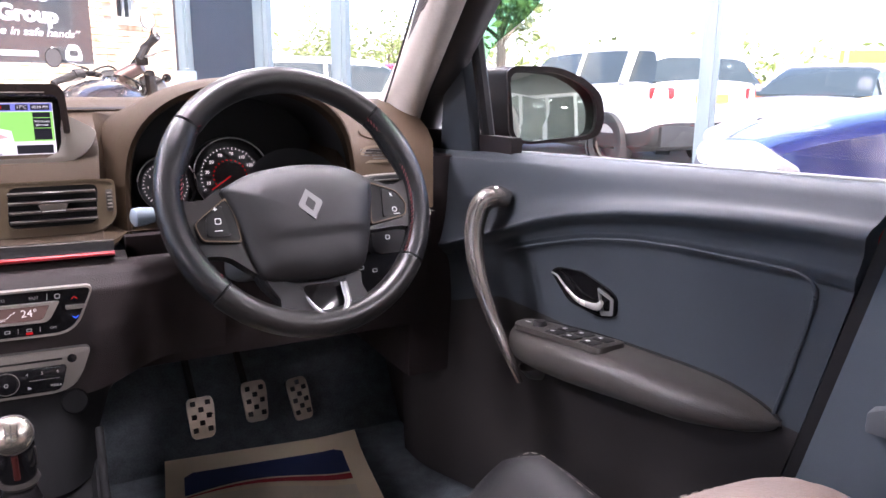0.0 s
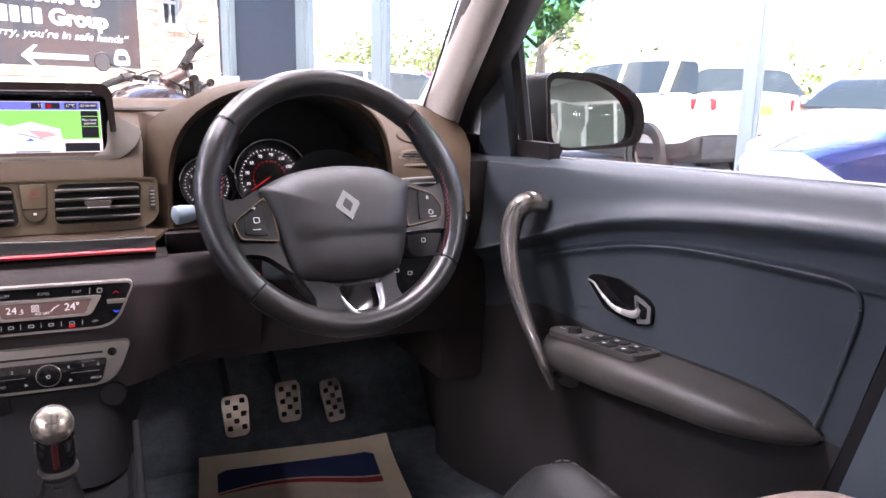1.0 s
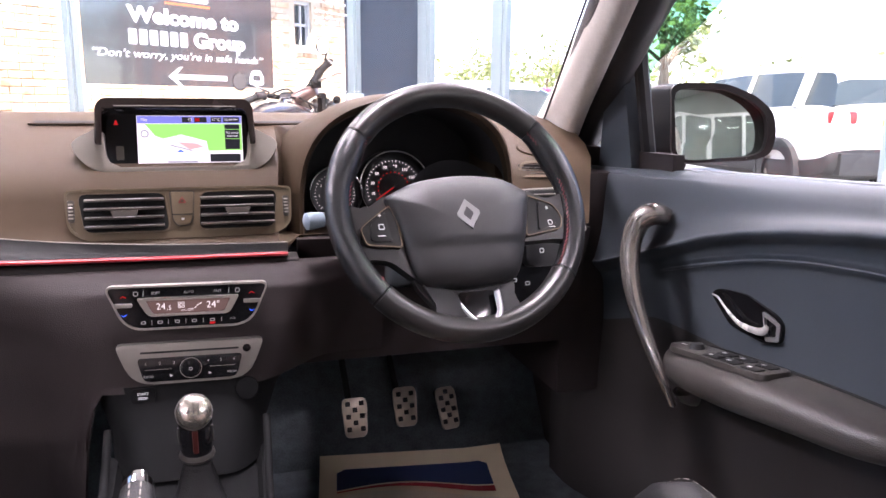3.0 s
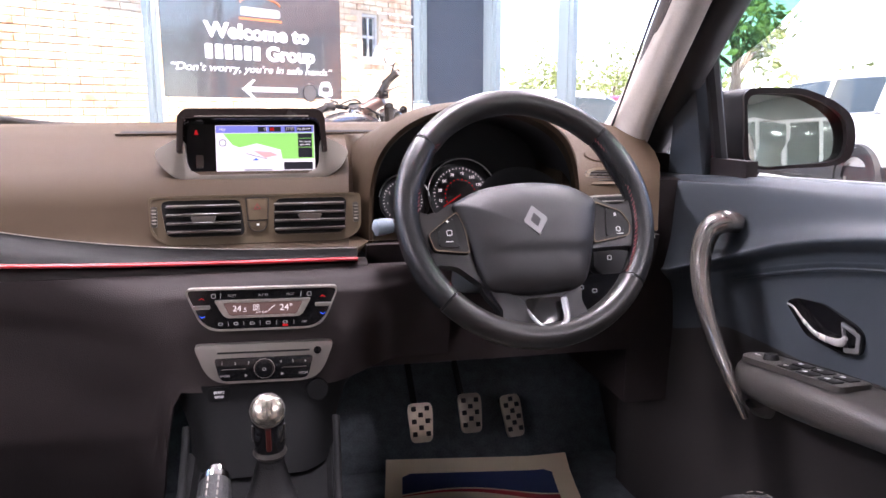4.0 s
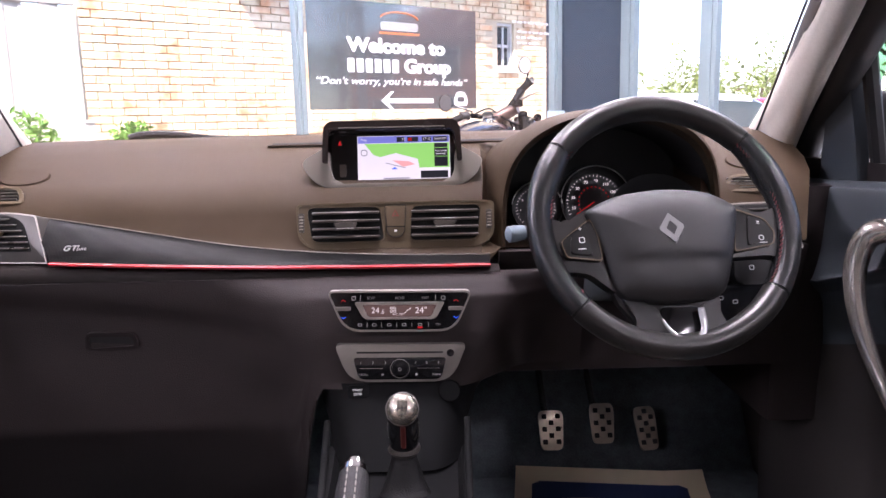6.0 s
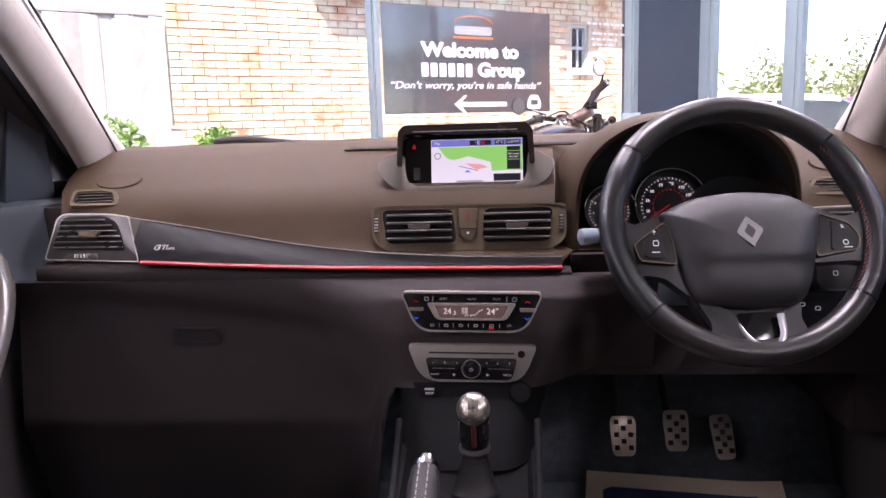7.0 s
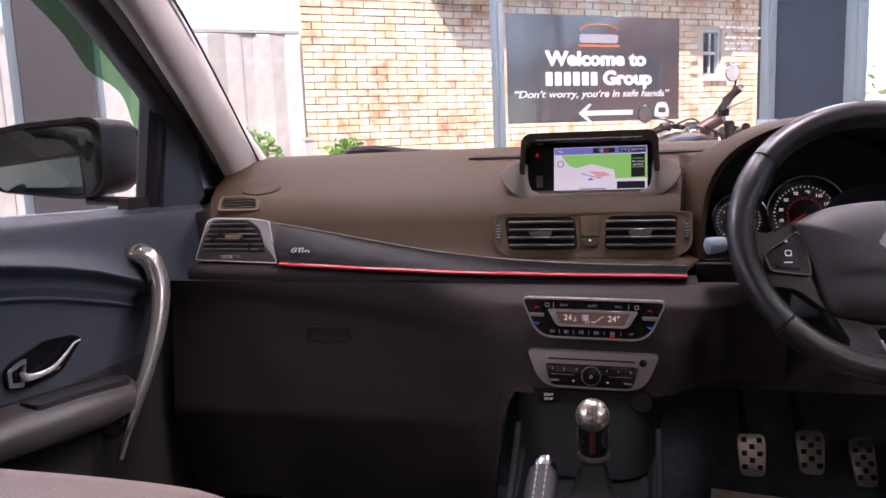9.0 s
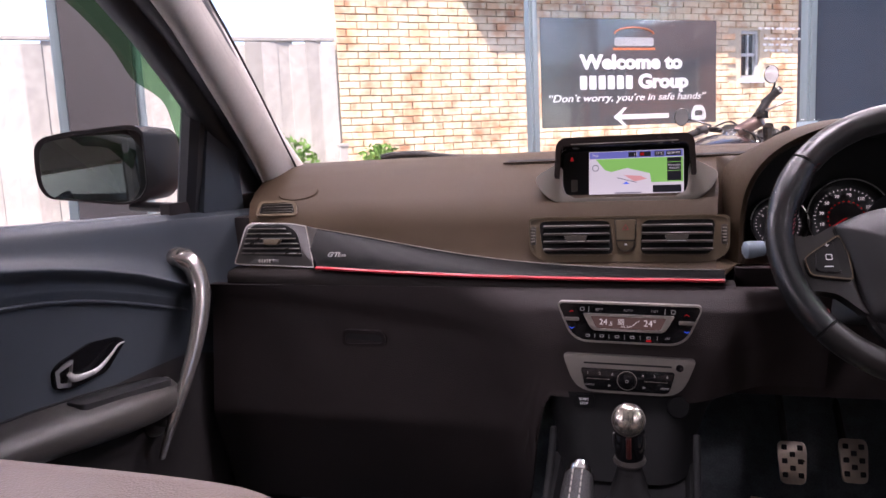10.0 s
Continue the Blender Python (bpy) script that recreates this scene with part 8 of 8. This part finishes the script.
# trees beyond the yard
for n, (x, y, h, r) in enumerate(((7.6, 19.5, 2.7, 1.5), (9.6, 21.0, 2.9, 1.7), (6.2, 30.0, 3.9, 2.6))):
    tree(x, y, h, r, 20 + n, 0.07, 1500)
tree(10.05, 15.6, 5.6, 1.3, 31, 0.15, 800)
hedge = bmesh.new()
rh = random.Random(9)
for k in range(46):
    leaf_clump(rh, (-6 + k * 0.9, 31 - k * 0.42, 1.2 + rh.uniform(-0.2, 0.5)), (0.8, 0.7, 1.3), 60, 0.16, hedge)
tagged(part("hedge", hedge, "leaf_dark", smooth=False), "long green hedge beyond the road", "hedge", kind="stuff")


def far_house(x, y, heading):
    """Two-storey brick house with a hipped dark roof and a chimney on its ridge."""
    t = thing("far_house", "red brick house with dark roof and chimney across the street", "house", at=(x, y, -0.06))
    m = Matrix.Rotation(radians(-heading), 4, "Z")
    part("wall", box(-5.0, 5.0, -3.5, 3.5, 0, 4.1, m=m), "brick_far", t, "red brick wall", smooth=False)
    eave = [(-5.3, -3.8, 4.1), (5.3, -3.8, 4.1), (5.3, 3.8, 4.1), (-5.3, 3.8, 4.1)]
    b_ = bmesh.new()
    lo_ = [b_.verts.new(m @ Vector(p)) for p in eave]
    r_ = [b_.verts.new(m @ Vector(p)) for p in ((-2.6, 0, 6.4), (2.6, 0, 6.4))]
    for f in ((lo_[0], lo_[1], r_[1], r_[0]), (lo_[1], lo_[2], r_[1]), (lo_[2], lo_[3], r_[0], r_[1]), (lo_[3], lo_[0], r_[0]), (lo_[3], lo_[2], lo_[1], lo_[0])):
        b_.faces.new(f)
    part("roof", b_, "roof_tile", t, "dark slate roof", smooth=False)
    ch = part("chimney", box(-2.0, -1.2, -0.4, 0.4, 5.8, 7.3, 0.02, m=m), "brick_far", t, "brick chimney stack", smooth=False)
    for k in (-0.2, 0.2):
        part("chimney_pot", lathe([(0.10, -0.0), (0.12, 0.05), (0.09, 0.35), (0.11, 0.38)], m @ Matrix.Translation((-1.6 + k, 0, 7.28)) @ Matrix.Rotation(radians(90), 4, "X"), 12), "brick_far", ch, "clay chimney pot")
    for u in (-3.2, 0.0, 3.2):
        for z0 in (0.9, 2.6):
            w_ = part("window", frame_ring(rect(1.1, 1.2, 0.001, 0, 0, 1), rect(0.96, 1.06, 0.001, 0, 0, 1), m @ Matrix.Translation((u, -3.56, z0 + 0.6)), 0.06), "white_paint", t, "white window frame", smooth=False)
            part("pane", box(u - 0.5, u + 0.5, -3.53, -3.51, z0 + 0.05, z0 + 1.15, m=m), "car_glass", w_, smooth=False)


M["brick_far"] = mat("far red brick", (0.36, 0.15, 0.09), 0.9, vary=0.2, scale=5)
far_house(25.5, 0.2, 70)
tree(27.0, -7.5, 6.4, 2.2, 44, 0.14, 900)
sl = thing("street_lamp", "tall grey street lamp across the street", "street lamp", at=(16.1, -2.3, -0.06))
part("pole", tube([(0, 0, 0), (0, 0, 4.0), (0, 0, 4.5)], [0.07, 0.05, 0.045], 10), "steel", sl, "grey steel pole")
part("head", box(-0.12, 0.5, -0.09, 0.09, 4.45, 4.55, 0.03), "silver_dark", sl, "lamp head")
# pale paved strip outside the glass
tagged(part("pavement", box(-0.2, 12, -1.3, -0.2, -0.06, -0.02, 0.01, m=W1), "kerb", smooth=False), "pale paved strip outside the shop window", "pavement", kind="structure")
tagged(part("pavement", box(-0.2, 9, 0.2, 1.5, -0.06, -0.02, 0.01, m=W2), "kerb", smooth=False), "pale paved strip outside the shop window", "pavement", kind="structure")

# windscreen wipers
wp = thing("windscreen_wiper", "black windscreen wiper resting on the scuttle", "wiper")
part("arm", tube(smooth_path([(-0.545, 1.60, 1.046), (-0.52, 1.605, 1.052), (-0.46, 1.61, 1.052), (-0.36, 1.625, 1.040), (-0.1, 1.65, 1.032)], 18), 0.008, 8), "black", wp)
part("blade", tube([(-0.50, 1.615, 1.040), (-0.2, 1.66, 1.030), (0.1, 1.67, 1.028)], 0.007, 8), "rubber", wp)

# ---- bricks of the house wall: the nearest as parts, the rest joined ----
def bricks():
    rnd = random.Random(11)
    me = None
    rest_v, rest_f = [], []
    singles = 0
    m0 = box(-0.1065, 0.1065, -0.012, 0.02, -0.0325, 0.0325, 0.004, 1)
    proto = bpy.data.meshes.new("brick")
    m0.to_mesh(proto)
    m0.free()
    proto.materials.append(M["brick"])
    pv = [v.co.copy() for v in proto.vertices]
    pf = [tuple(p.vertices) for p in proto.polygons]
    row = 0
    z = 0.70
    while z < 3.3:
        s = 0.11 + (0.1125 if row % 2 else 0.0)
        if row % 2:
            n = len(rest_v)
            hm = WB @ Matrix.Translation((0.053 + rnd.uniform(-0.004, 0.002), 0.0, z)) @ Matrix.Diagonal((0.47, 1, 1, 1))
            rest_v.extend(hm @ v for v in pv)
            rest_f.extend(tuple(i + n for i in f) for f in pf)
        while s < 6.62:
            inside = WIN_S - 0.11 < s < WIN_S + WIN_W + 0.11 and WIN_Z0 - 0.04 < z < WIN_Z1 + 0.04
            if not inside:
                m = WB @ Matrix.Translation((s + rnd.uniform(-0.003, 0.003), rnd.uniform(-0.004, 0.003), z + rnd.uniform(-0.002, 0.002))) @ Matrix.Rotation(rnd.uniform(-0.01, 0.01), 4, "Y")
                if singles < 300 and 1.0 < z < 1.95 and s < 5.0 and s < 2.9:
                    ob = new("brick", proto)
                    ob.parent = house
                    ob.matrix_local = m
                    singles += 1
                else:
                    n = len(rest_v)
                    rest_v.extend(m @ v for v in pv)
                    rest_f.extend(tuple(i + n for i in f) for f in pf)
            s += 0.225
        z += 0.075
        row += 1
    me = bpy.data.meshes.new("brickwork")
    me.from_pydata([tuple(v) for v in rest_v], [], rest_f)
    me.materials.append(M["brick_rest"])
    ob = new("brickwork", me)
    ob.parent = house
    ob["kind"] = "stuff"


bricks()
